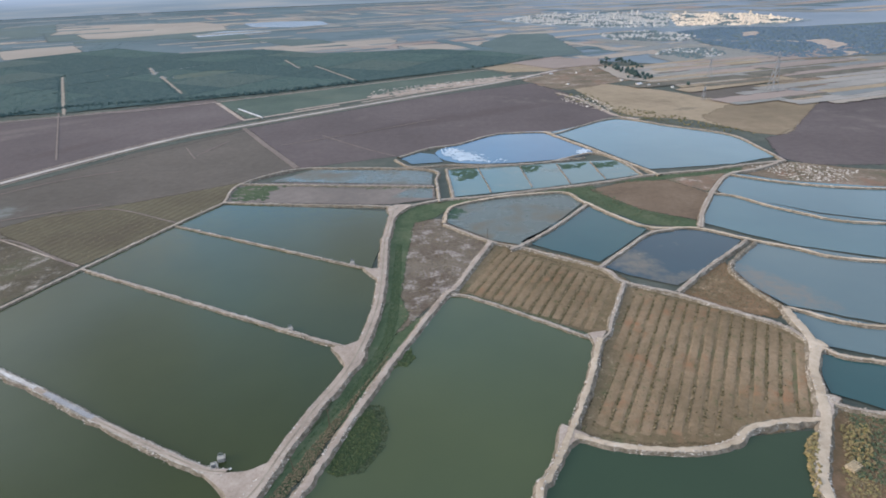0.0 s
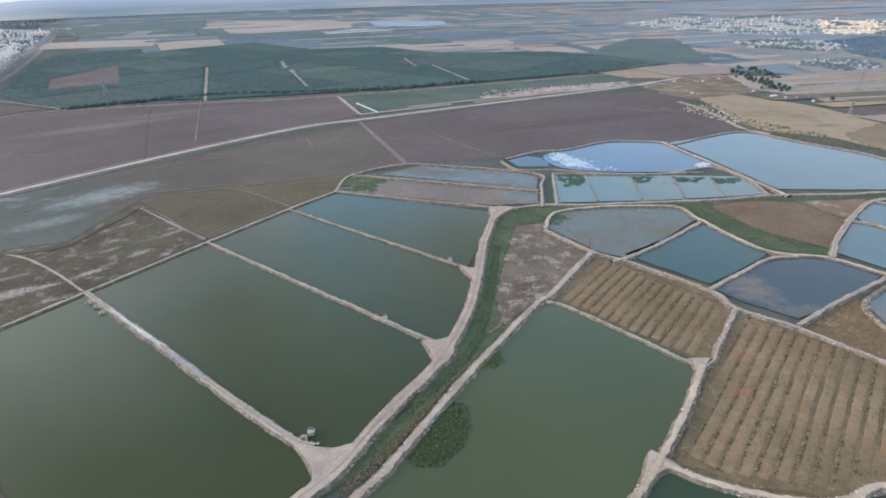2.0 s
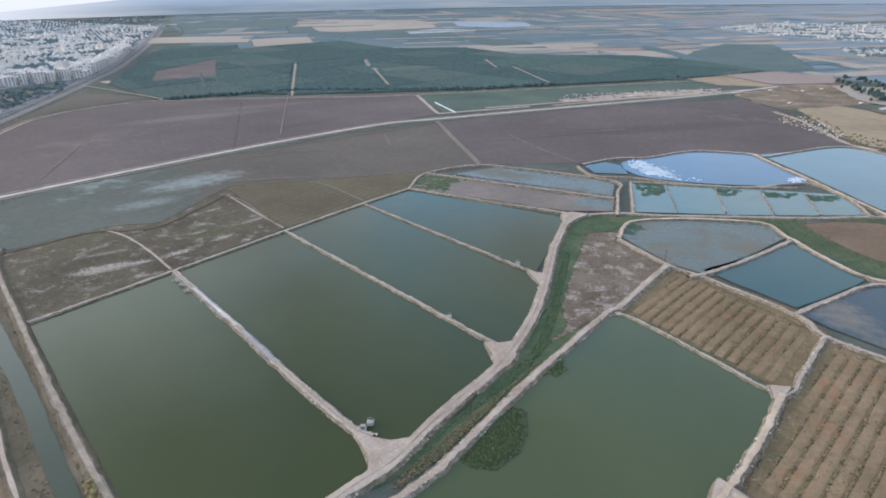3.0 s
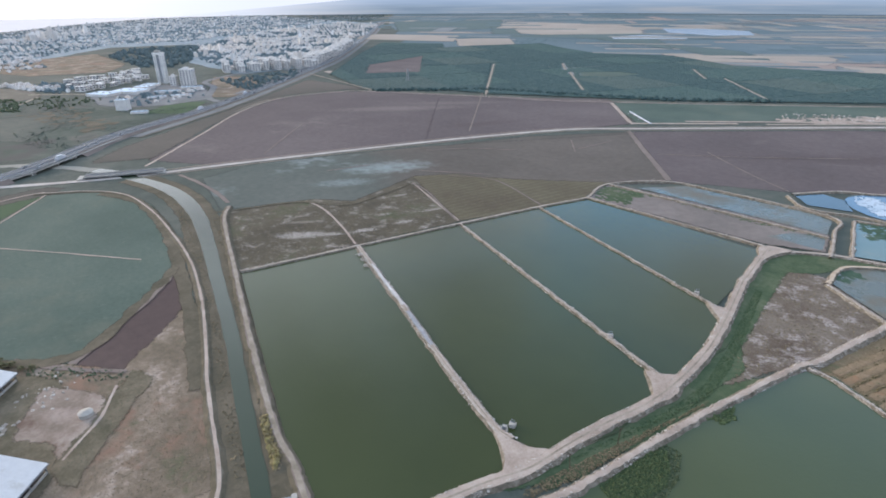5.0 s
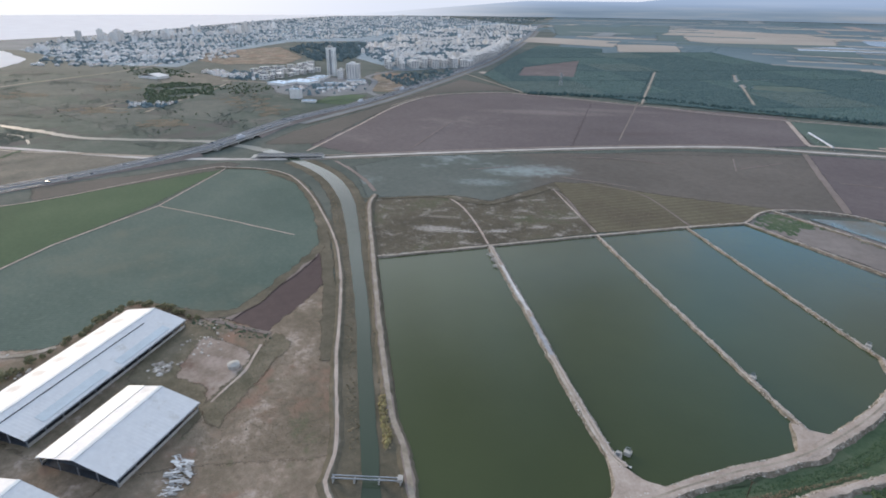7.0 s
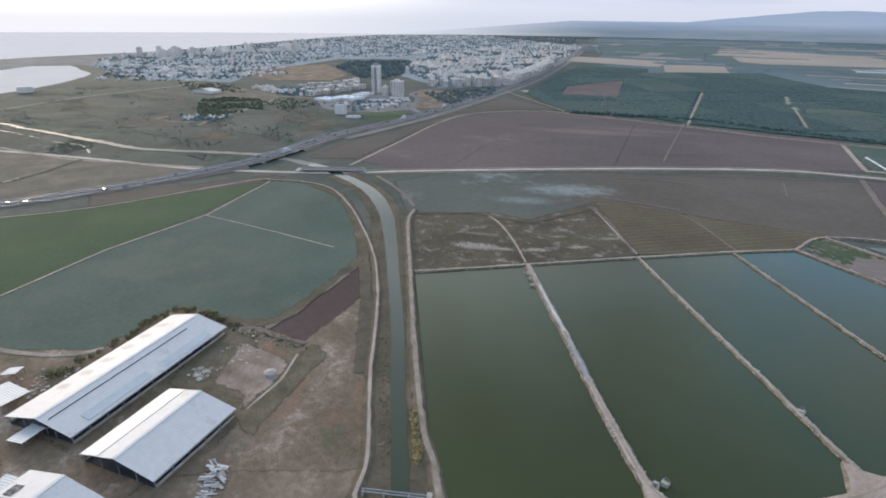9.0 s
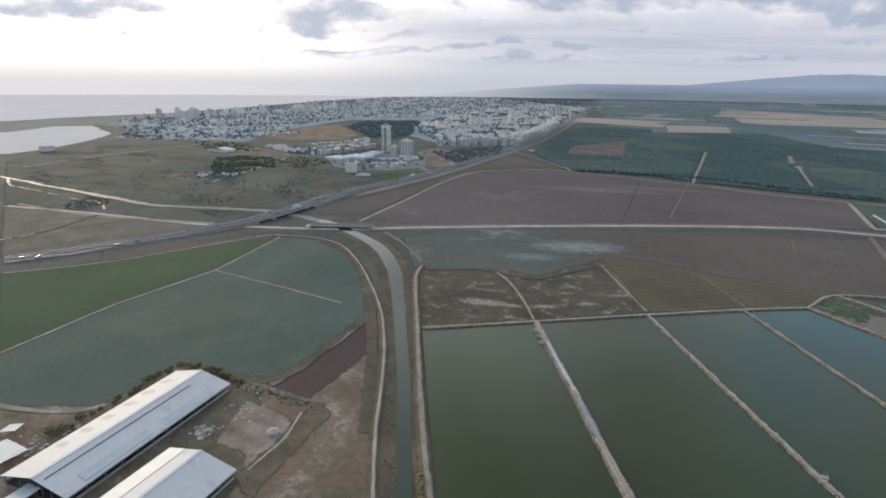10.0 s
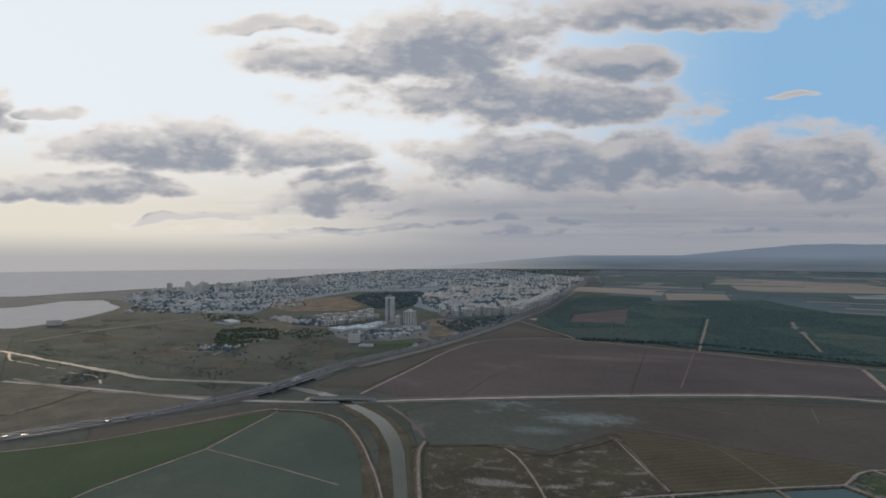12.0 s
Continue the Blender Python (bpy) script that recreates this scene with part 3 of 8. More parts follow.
def link_mesh(name, verts, faces, mats, index=None):
    me = bpy.data.meshes.new(name)
    me.from_pydata([tuple(v) for v in verts], [], faces)
    for m in mats if isinstance(mats, (list, tuple)) else [mats]:
        me.materials.append(m)
    if index is not None:
        me.polygons.foreach_set("material_index", index)
    me.update()
    return new(name, me)


def part(name, bm, mat, parent, label=""):
    me = bpy.data.meshes.new(name)
    bm.to_mesh(me)
    bm.free()
    me.materials.append(mat)
    ob = new(name, me)
    ob.parent = parent
    return tagged(ob, label)


def empty(name, x=0.0, y=0.0, z=0.0, yaw=0.0):
    ob = new(name)
    ob.matrix_world = pose(x, y, z, 0, 0, yaw)
    return ob


def box(bm, x0, x1, y0, y1, z0, z1, bevel=0.0):
    r = bmesh.ops.create_cube(bm, size=1.0)
    bmesh.ops.scale(bm, vec=(x1 - x0, y1 - y0, z1 - z0), verts=r["verts"])
    bmesh.ops.translate(bm, vec=((x0 + x1) / 2, (y0 + y1) / 2, (z0 + z1) / 2), verts=r["verts"])
    if bevel:
        bmesh.ops.bevel(bm, geom=list({e for v in r["verts"] for e in v.link_edges}), offset=bevel, segments=1, affect="EDGES")
    return bm


def boxed(*sizes):
    return box(bmesh.new(), *sizes)


def curved(pts, closed=False, step=6.0, bend=True):
    """Points along the line, smoothly bent or straight, about step metres apart."""
    pts = [Vector((*p[:2], 0)) for p in pts]
    n, out = len(pts), []
    for i in range(n if closed else n - 1):
        p1, p2 = pts[i], pts[(i + 1) % n]
        p0 = pts[i - 1] if closed or i else p1 * 2 - p2
        p3 = pts[(i + 2) % n] if closed or i + 2 < n else p2 * 2 - p1
        k = max(1, round((p2 - p1).length / step))
        for j in range(k):
            t = j / k
            if bend:
                out.append(0.5 * ((2 * p1) + (p2 - p0) * t + (2 * p0 - 5 * p1 + 4 * p2 - p3) * t * t + (3 * p1 - p0 - 3 * p2 + p3) * t ** 3))
            else:
                out.append(p1.lerp(p2, t))
    if not closed:
        out.append(pts[-1])
    return out


def sway(p, size, scale):
    return noise.noise(Vector((p.x * scale, p.y * scale, 3.7))) * size


LAYER = {"far": 0.02, "plain": 0.72, "field": 0.02, "track": 0.24}


def layer(kind, step=0.004):
    LAYER[kind] += step
    return LAYER[kind]


def patch(name, pts, mat, label, category="field", z=None, bend=False, rag=0.8, step=6.0, kind="structure", level="field"):
    """A flat piece of land or water with a slightly ragged edge."""
    z = layer(level, 0.002 if level == "far" else 0.004) if z is None else z
    line = curved(pts, True, step, bend)
    bm = bmesh.new()
    fine, k = (min(rag * 0.4, 0.9) if rag >= 1.5 else 0.0), min(1.0, 2.5 / rag) if rag else 1.0
    vs = [bm.verts.new((p.x + sway(p, rag, 0.11 * k) + sway(p, fine, 0.4), p.y + sway(p.yx.to_3d(), rag, 0.13 * k) + sway(p.yx.to_3d(), fine, 0.43), z)) for p in line]
    f = bm.faces.new(vs)
    f.normal_update()
    if f.normal.z < 0:
        f.normal_flip()
    rim = []
    if mat.name in SOFT:
        far = min(math.hypot(v.co.x, v.co.y) for v in vs)
        reach = min(1.6 + 0.006 * far, 0.09 * math.sqrt(abs(f.calc_area())) + 0.2)
        ring = [loop.vert for loop in f.loops]
        for i, v in enumerate(ring):
            d = ring[(i + 1) % len(ring)].co - ring[i - 1].co
            out = Vector((d.y, -d.x, 0)).normalized() * reach
            rim.append(bm.verts.new(v.co + out + Vector((0, 0, -0.0012))))
        for i in range(len(ring)):
            j = (i + 1) % len(ring)
            bm.faces.new((ring[i], rim[i], rim[j], ring[j]))
    bmesh.ops.triangulate(bm, faces=[f])
    me = bpy.data.meshes.new(name)
    bm.to_mesh(me)
    bm.free()
    me.materials.append(mat)
    if rim:
        thin_out(me, range(len(vs), len(vs) + len(rim)))
    return tagged(new(name, me), label, category, kind=kind)


def thin_out(me, indices):
    """Marks the points where a cover of earth or plants ends."""
    a = np.zeros(len(me.vertices), dtype=np.float32)
    a[list(indices)] = 1.0
    me.attributes.new("thin", "FLOAT", "POINT").data.foreach_set("value", a)


def frames_along(line):
    out = []
    for i, p in enumerate(line):
        d = line[min(i + 1, len(line) - 1)] - line[max(i - 1, 0)]
        d = d.normalized() if d.length else Vector((1, 0, 0))
        out.append((p, Vector((-d.y, d.x, 0))))
    return out


def ribbon(name, pts, width, mat, label, category="road", z=None, bend=True, rag=0.5, step=5.0, kind="structure", widths=None):
    z = layer("track", 0.002) if z is None else z
    verts, faces = [], []
    line = frames_along(curved(pts, False, step, bend))
    for i, (p, s) in enumerate(line):
        half = (float(np.interp(i / (len(line) - 1), np.linspace(0, 1, len(widths)), widths)) if widths else width) / 2
        a = half + sway(p, rag, 0.15)
        b = half + sway(p + Vector((50, 9, 0)), rag, 0.15)
        reach = min(half * 0.9, 0.5 + 0.0022 * math.hypot(p.x, p.y)) if mat.name in SOFT else 0.0
        if reach:
            a, b = a - reach * 0.35, b - reach * 0.35
            verts += [(*(p + s * (a + reach)).xy, z - 0.0008), (*(p + s * a).xy, z), (*(p - s * b).xy, z), (*(p - s * (b + reach)).xy, z - 0.0008)]
        else:
            verts += [(*(p + s * a).xy, z), (*(p - s * b).xy, z)]
    w = len(verts) // len(line)
    faces = [(i + k, i + k + 1, i + w + k + 1, i + w + k) for i in range(0, len(verts) - w, w) for k in range(w - 1)]
    ob = link_mesh(name, verts, faces, mat)
    if w == 4:
        thin_out(ob.data, [i for i in range(len(verts)) if i % 4 in (0, 3)])
    return tagged(ob, label, category, kind=kind)


DYKES = []
crest_count = [0]


def dyke(pts, crest, label, height=1.3, slope=1.6, top=None, side=None, bend=True, name="dyke", stony=True, step=1.7, base=0.0, shoulder=None):
    """An earth bank with a worn crest, uneven shoulders and sloping sides."""
    if min(math.hypot(*p[:2]) for p in pts) > 255:
        crest, slope = crest * 0.56, slope * 0.5
    elif min(math.hypot(*p[:2]) for p in pts) > 165 and crest < 5.5:
        crest, slope = crest * 0.60, slope * 0.6
    else:
        crest, slope = crest * 0.78, slope * 0.72
    crest_count[0] += 1
    height += 0.004 * (crest_count[0] % 23)
    verts, faces, index = [], [], []
    line = curved(pts, False, step, bend)
    for p, s in frames_along(line):
        wa = crest / 2 + sway(p, 0.4, 0.16) + rng.uniform(-0.28, 0.28)
        wb = crest / 2 + sway(p + Vector((77, 5, 0)), 0.4, 0.16) + rng.uniform(-0.28, 0.28)
        h = height + sway(p, 0.04, 0.1)
        sa, sb = slope + sway(p, 0.5, 0.2) + rng.uniform(-0.15, 0.15), slope + sway(p + Vector((31, 8, 0)), 0.5, 0.2) + rng.uniform(-0.15, 0.15)
        lane = crest * 0.34 + sway(p, 0.12, 0.3)
        for off, zz in ((wa + sa, base), (wa + sa * 0.45, h * 0.62), (wa, h), (min(lane, wa - 0.1), h + 0.04), (crest * 0.09, h + 0.06), (-crest * 0.09, h + 0.06),
                        (-min(lane, wb - 0.1), h + 0.04), (-wb, h), (-wb - sb * 0.45, h * 0.62), (-wb - sb, base)):
            q = p + s * off
            verts.append((q.x, q.y, zz))
    for i in range(len(line) - 1):
        for k in range(9):
            a = i * 10 + k
            faces.append((a, a + 1, a + 11, a + 10))
            index.append((1, 1, 2, 0, 3, 0, 2, 1, 1)[k])
    ob = link_mesh(name, verts, [f[::-1] for f in faces], [top or M_TRACK, side or M_BANK, shoulder or top or M_SHOULDER, top or M_RUT], index)
    if stony:
        DYKES.append((line, crest, slope, height))
    return tagged(ob, label, "dyke", kind="structure")


def mound(pts, mat, label, size=0.8):
    """A flat-topped spread of trampled earth with sloping sides, where banks run together."""
    line = curved(pts, True, 2.0, False)
    mid = sum(line, Vector()) / len(line)
    line = [mid + (p - mid) * size for p in line]
    crest_count[0] += 1
    z = 1.27 + 0.004 * (crest_count[0] % 23)
    top, foot, n = [], [], len(line)
    for i, p in enumerate(line):
        q = p * 0.5 + (line[i - 1] + line[(i + 1) % n] + line[i - 2] + line[(i + 2) % n]) * 0.125
        out = (q - mid).normalized()
        top.append((q.x + sway(q, 0.5, 0.3), q.y + sway(q.yx.to_3d(), 0.5, 0.3), z))
        foot.append((q.x + out.x * 1.3, q.y + out.y * 1.3, 0.3))
    faces = [tuple(range(n))] + [(i, n + i, n + (i + 1) % n, (i + 1) % n) for i in range(n)]
    ob = link_mesh("apron", top + foot, faces, [mat, M_BANK], [0] + [1] * n)
    return tagged(ob, label, "track", kind="structure")


def clumps(name, spots, mat, label, category, flat=0.8, rough=0.35, kind="stuff", sides=6):
    """Many small uneven clumps, each a squat faceted lump: spots of (x, y, z, radius)."""
    r = np.random.RandomState(len(spots) + 5)
    s = np.array(spots, dtype=float)
    n = len(s)
    ang = np.arange(sides) * 2 * np.pi / sides
    ring1 = np.stack([np.cos(ang), np.sin(ang), np.full(sides, 0.25)], 1)
    ring2 = np.stack([np.cos(ang + 0.5) * 0.68, np.sin(ang + 0.5) * 0.68, np.full(sides, 0.8)], 1)
    base = np.concatenate([ring1 * [0.8, 0.8, 0], ring1, ring2, [[0, 0, 1.05]]])
    k = len(base)
    jig = 1 + r.uniform(-rough, rough, (n, k, 3))
    spin = r.uniform(0, 6.28, n)
    c, sn = np.cos(spin)[:, None], np.sin(spin)[:, None]
    v = base[None] * jig
    v = np.stack([v[..., 0] * c - v[..., 1] * sn, v[..., 0] * sn + v[..., 1] * c, v[..., 2] * flat], 2)
    v = v * s[:, 3][:, None, None] + s[:, None, :3]
    one = []
    for i in range(sides):
        j = (i + 1) % sides
        one += [(i, j, sides + j, sides + i), (sides + i, sides + j, 2 * sides + j, 2 * sides + i)]
    quads = np.array(one)
    tris = np.array([(2 * sides + i, 2 * sides + (i + 1) % sides, 3 * sides) for i in range(sides)])
    off = (np.arange(n) * k)[:, None, None]
    faces = (quads[None] + off).reshape(-1, 4).tolist() + (tris[None] + off).reshape(-1, 3).tolist()
    ob = link_mesh(name, v.reshape(-1, 3).tolist(), faces, mat)
    return tagged(ob, label, category, kind=kind)


def inside(p, poly):
    hit = False
    for (x1, y1), (x2, y2) in zip(poly, poly[1:] + poly[:1]):
        if (y1 > p[1]) != (y2 > p[1]) and p[0] < (x2 - x1) * (p[1] - y1) / (y2 - y1) + x1:
            hit = not hit
    return hit


def scatter(poly, count, seed):
    r = random.Random(seed)
    xs, ys = [p[0] for p in poly], [p[1] for p in poly]
    out = []
    for _ in range(count * 6):
        p = (r.uniform(min(xs), max(xs)), r.uniform(min(ys), max(ys)))
        if inside(p, poly):
            out.append(p)
            if len(out) == count:
                break
    return out


# ---------------------------------------------------------------- ground, sea and distance
def make_ground():
    verts, faces = [(0, 0, 0)], []
    rings, sides = [200, 500, 1000, 2000, 3500, 4880], 96
    for r in rings:
        verts += [(r * math.cos(6.28318 * i / sides), r * math.sin(6.28318 * i / sides), 0) for i in range(sides)]
    faces = [(0, 1 + i, 1 + (i + 1) % sides) for i in range(sides)]
    for k in range(len(rings) - 1):
        a, b = 1 + k * sides, 1 + (k + 1) * sides
        faces += [(a + i, b + i, b + (i + 1) % sides, a + (i + 1) % sides) for i in range(sides)]
    tagged(link_mesh("ground", verts, faces, M_GROUND), "flat plain of dry brown and green scrub", "ground", kind="structure")


make_ground()
SEA_Z = 0.26
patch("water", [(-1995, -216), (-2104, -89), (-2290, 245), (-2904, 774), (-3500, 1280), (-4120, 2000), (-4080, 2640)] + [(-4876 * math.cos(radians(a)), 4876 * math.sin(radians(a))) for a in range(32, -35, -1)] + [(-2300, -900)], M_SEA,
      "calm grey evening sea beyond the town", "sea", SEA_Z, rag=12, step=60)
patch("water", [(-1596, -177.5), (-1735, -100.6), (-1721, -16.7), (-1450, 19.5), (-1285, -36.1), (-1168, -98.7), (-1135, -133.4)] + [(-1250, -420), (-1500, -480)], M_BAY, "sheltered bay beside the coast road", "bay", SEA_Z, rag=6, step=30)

# broad land
F_SOIL = "bare brown ploughed field"
patch("field", [(-465, 197.3), (-520, 273.5), (-592, 362.3), (-634, 448), (-614, 533), (-576, 563), (-410, 628), (-290.8, 699), (-208.0, 573), (-298.9, 427), (-348.9, 339.9), (-406, 223.8)], M_PLOUGH, F_SOIL)
patch("field", [(-468, 579), (-320.2, 649), (-273.9, 675), (-210.3, 574), (-271.5, 474), (-322.0, 379.3)], M_PLOUGH, F_SOIL)
patch("field", [(-270.3, 674), (-114.8, 779), (60.8, 869), (108.5, 781), (-88.3, 682), (-167.0, 612), (-198.0, 572)], M_CROP, "strip of green crop beside the dirt road")
patch("field", [(-191.8, 534), (-135.3, 579), (-19.9, 670), (110.7, 743), (139.6, 667), (160.7, 540), (96.4, 487), (43.3, 477), (-41.0, 423), (-112.7, 398.3)], M_PLOUGH, F_SOIL)
patch("field", [(-310.8, 363.9), (-262.0, 455), (-194.8, 530), (-112.7, 398.3), (-145.1, 362.8), (-146.1, 338.3), (-162.7, 297.2), (-270.1, 308.0)], M_PLOUGH_GREY, "grey-brown bare field with faint drill lines")
patch("field", [(-311.7, 169.0), (-381.0, 196.3), (-383.6, 244.3), (-316.9, 363.2), (-189.6, 525), (-110.6, 390.9), (-143.2, 366.7), (-216.8, 328.2), (-264.0, 296.5), (-259.6, 230.6), (-283.5, 216.1)], M_DAMP, "damp greenish field drying to bare brown soil")
patch("field", [(-304.7, 165.1), (-300.1, 181.7), (-281.7, 214.7), (-257.0, 228.4), (-262.1, 294.5), (-243.3, 312.3), (-212.6, 325.6), (-158.8, 296.9), (-183.6, 245.9), (-207.1, 181.4), (-228.4, 125.5)], M_SCRUB, "rough brown scrub with white salt stains")
patch("field", [(-262.1, 294.5), (-241.9, 316.7), (-212.6, 325.6), (-143.2, 366.7), (-141.4, 334.8), (-158.8, 296.9), (-183.6, 245.9)], M_STUBBLE, "terraced olive-brown stubble field")
# across the canal
patch("field", [(-104, 62), (-75, 40), (-60, -60), (-120, -120), (-330, -130), (-340, -40), (-260, 20), (-210, 60), (-150, 75)], M_WASTE, "dry waste ground round the farmyard")
patch("field", [(-429, -66.0), (-421, -3.8), (-437, 89.5), (-435, 111.0), (-375.3, 46.2), (-338.5, -6.9), (-296.8, -53.3)], M_GREEN, "bright green crop field")
patch("field", [(-295.5, -53.2), (-336.7, -7.0), (-370.2, 50.6), (-429, 110.4), (-404, 142.2), (-356.3, 143.5), (-289.2, 124.5), (-246.7, 107.2), (-228.4, 80.0), (-208.2, 47.6), (-228.5, 26.7), (-244.8, 13.3), (-227.4, -15.0), (-234.8, -37.1), (-244.5, -48.3)], M_CROP, "blue-green vegetable field with fine rows")
patch("field", [(-206.0, 46.9), (-221.5, 69.3), (-248.9, 103.3), (-243.4, 105.7), (-220.4, 93.9), (-201.9, 72.4), (-190.4, 60.7), (-191.2, 55.2)], M_PLOUGH_DARK, "dark brown freshly ploughed corner")
patch("field", [(-224.9, 32.9), (-189.2, 54.5), (-199.7, 71.6), (-214.5, 92.6), (-181.5, 80.2), (-128.7, 53.9), (-117.0, 46.0), (-138.0, 10.4), (-144.4, -7.6), (-164.0, -40.6), (-243.1, -48.2), (-223.8, -15.1), (-245.1, 17.9)], M_WASTE, "dry waste ground with tufts and bare patches")
patch("field", [(-658, -87.9), (-585, -15.3), (-499, 61.9), (-475, 93.7), (-474, 49.6), (-468, -69.7)], M_MARGIN, "brown rough land beside the highway")
patch("field", [(-829, -104.2), (-686, -19.4), (-600, 26.8), (-542, 93.3), (-504, 125.2), (-507, 63.1), (-603, -19.6), (-673, -89.3)], M_MEADOW, "olive meadow beside the river")
patch("field", [(-877, -108.7), (-717, -19.3), (-622, 28.5), (-562, 97.3), (-541, 146.4), (-605, 230.3), (-673, 371.6), (-693, 280.2), (-895, 248.8), (-941, 155.3), (-1223, 26.9), (-1252, -35.8), (-1029, -123.3)], M_MEADOW, "wide olive meadow before the town")
patch("field", [(-456, -10.6), (-449, 54.9), (-449, 113.9), (-439, 121.6), (-433, 111.3), (-431, 48.2), (-428, -11.8)], M_PLOUGH_GREY, "dark bare strip between highway and crop", rag=1.5)
# east of the ponds
patch("field", [(157.9, 691), (194.1, 726), (254.7, 657), (278.9, 607), (350.0, 628), (382.4, 589), (358.3, 535), (279.2, 447), (258.1, 459), (228.4, 513), (178.9, 537), (167.7, 565)], M_TAN, "tan stubble field on a low rise")
patch("field", [(240, 520), (299, 586), (355, 620), (382, 597), (362, 545), (314, 492), (268, 452), (254, 462), (245, 487)], M_TAN_LOW, "darker stubble on a low rounded rise", rag=3)
patch("field", [(381.8, 574), (449, 577), (298.1, 366.2), (252.2, 371.1), (239.2, 386.3), (257.6, 440), (286.3, 455)], M_PLOUGH, F_SOIL)
patch("field", [(272.2, 669), (368.5, 690), (370.1, 642), (339.1, 613), (297.2, 594), (279.8, 624)], M_DAMP, "grey-green fallow field")
patch("field", [(208.6, 373.0), (239.0, 375.2), (273.0, 356.0), (288.0, 352.0), (265.4, 320.3), (218.0, 337.7), (195.4, 357.7)], M_WASTE, "stony rubble ground beside the ponds")
patch("field", [(-7.7, 994), (212.8, 989), (236.9, 895), (175.3, 848), (92.7, 850)], M_TAN, "tan field beside the orchard")

# pond country
patch("field", [(-21.1, 290.6), (-5.1, 289.3), (19.7, 259.4), (0.1, 214.2), (-22.0, 177.9), (-25.3, 190.1), (-22.4, 234.7)], M_SALT, "rough triangle of salt-stained scrub")
patch("ditch", [(-32.8, 304.5), (-3.5, 320.9), (59.1, 332.8), (135.0, 357.5), (200.6, 368.6), (195.4, 357.7), (131.2, 346.1), (93.9, 343.9), (72.7, 329.5), (26.1, 321.3), (1.6, 310.8), (-8.4, 293.8), (-20.9, 286.4), (-22.4, 234.7), (-23.0, 190.0), (-28.9, 145.4), (-42.5, 114.6), (-45.9, 103.0), (-53.4, 103.2), (-49.2, 115.9), (-38.3, 145.7), (-31.4, 174.6), (-31.3, 229.5)], M_DITCH, "weedy green drainage ditch", "ditch", step=12)
patch("ditch", [(-56.5, 93.8), (-42.1, 112.2), (-29.3, 156.4), (-18.5, 190.6), (-23.8, 209.9), (-29.5, 182.8), (-40.9, 140.0)], M_DITCH, "weedy green drainage ditch", "ditch")
patch("ditch", [(-39.6, 207.1), (-24.2, 197.3), (-14.1, 186.6), (-4.2, 194.9), (-15.8, 167.0), (-29.2, 148.6), (-36.0, 165.0)], M_DITCH, "weedy green drainage ditch", "ditch", z=0.03)
patch("ditch", [(74.9, 331.4), (90.8, 338.6), (108.5, 297.5), (133.6, 276.3), (130.5, 268.8), (105.0, 276.9), (81.0, 311.7)], M_DITCH, "green ditch between two dirt tracks", "ditch")
ROWS_A = [(2.0, 209.1), (23.5, 253.0), (73.4, 211.5), (56.2, 173.5), (51.6, 174.4)]
ROWS_B = [(75.4, 208.4), (108.8, 186.6), (123.9, 175.9), (127.8, 163.1), (116.8, 148.3), (108.1, 127.8), (87.1, 125.2), (77.5, 118.8), (55.4, 119.6), (38.6, 123.9), (57.5, 170.5)]
patch("field", [(120.7, 151.1), (107.4, 125.5), (85.3, 121.7), (77.5, 116.7), (54.1, 115.8), (34.6, 120.7), (38.4, 126.2), (46.6, 142.5)], M_ROWSOIL, "bare edge of a planted field", rag=0.5)
patch("field", [(18.0, 256.1), (24.0, 258.4), (69.0, 229.0), (76.3, 212.9), (72.0, 206.6), (22.9, 246.5)], M_ROWSOIL, "bare edge of a planted field", rag=0.5)
patch("field", ROWS_A, M_ROWSOIL, "brown field of low planted rows")
patch("field", ROWS_B, M_ROWSOIL, "wide brown field of low planted rows")
patch("field", [(90.8, 331.0), (115.6, 343.0), (141.8, 345.0), (157.4, 319.8), (134.3, 280.2), (111.6, 297.2)], M_STRIPED, "small striped brown field")
patch("field", [(142.6, 347.3), (183.0, 355.2), (159.1, 323.8)], M_WASTE, "pale grassy corner")
patch("field", [(96.6, 203.8), (125.5, 228.3), (127.8, 209.4), (130.7, 186.3), (123.9, 181.8), (110.2, 189.5)], M_REEDY, "brown reedy corner between ponds")
patch("field", [(115.0, 134.0), (128.4, 125.5), (137.9, 113.1), (116.4, 95.6), (97.9, 86.8), (87.1, 90.1)], M_REEDY, "reedy rough ground beside the road")

WATER_Z = 0.5
L_POND = "murky green fish pond with still water"
C0, J1, J2, J3 = (-224.5, 124.6), (-202.3, 180), (-179, 238.4), (-157.3, 290.8)
K1, K2, K3, K4 = (-63.3, 110.8), (-40.5, 168.1), (-37.6, 229.5), (-32.6, 303.6)
NW = [(-140.8, 325.6)][0]
patch("pond", [C0, J1, K1] + [(-54.4, 109.1)] + [(-67, 83), (-72, 60), (-78, 52)] + [(-89.7, 57.9)] + [(-108.8, 65.7), (-150.4, 86.8)], M_WATER, L_POND, "pond", WATER_Z, rag=0.3)
patch("pond", [J1, J2, K2] + [(-36.1, 153.6), (-40.5, 133.0), (-47.5, 118.5), (-51.0, 111.7)] + [K1], M_WATER, L_POND, "pond", WATER_Z, rag=0.3)
patch("pond", [J2, J3, K3] + [(-32.3, 218.7), (-30.8, 199.1), (-31.4, 174.6), (-34.5, 156.0)] + [K2], M_WATER, L_POND, "pond", WATER_Z, rag=0.3)
patch("pond", [J3, NW, K4, K3], M_WATER, L_POND, "pond", WATER_Z, rag=0.3)
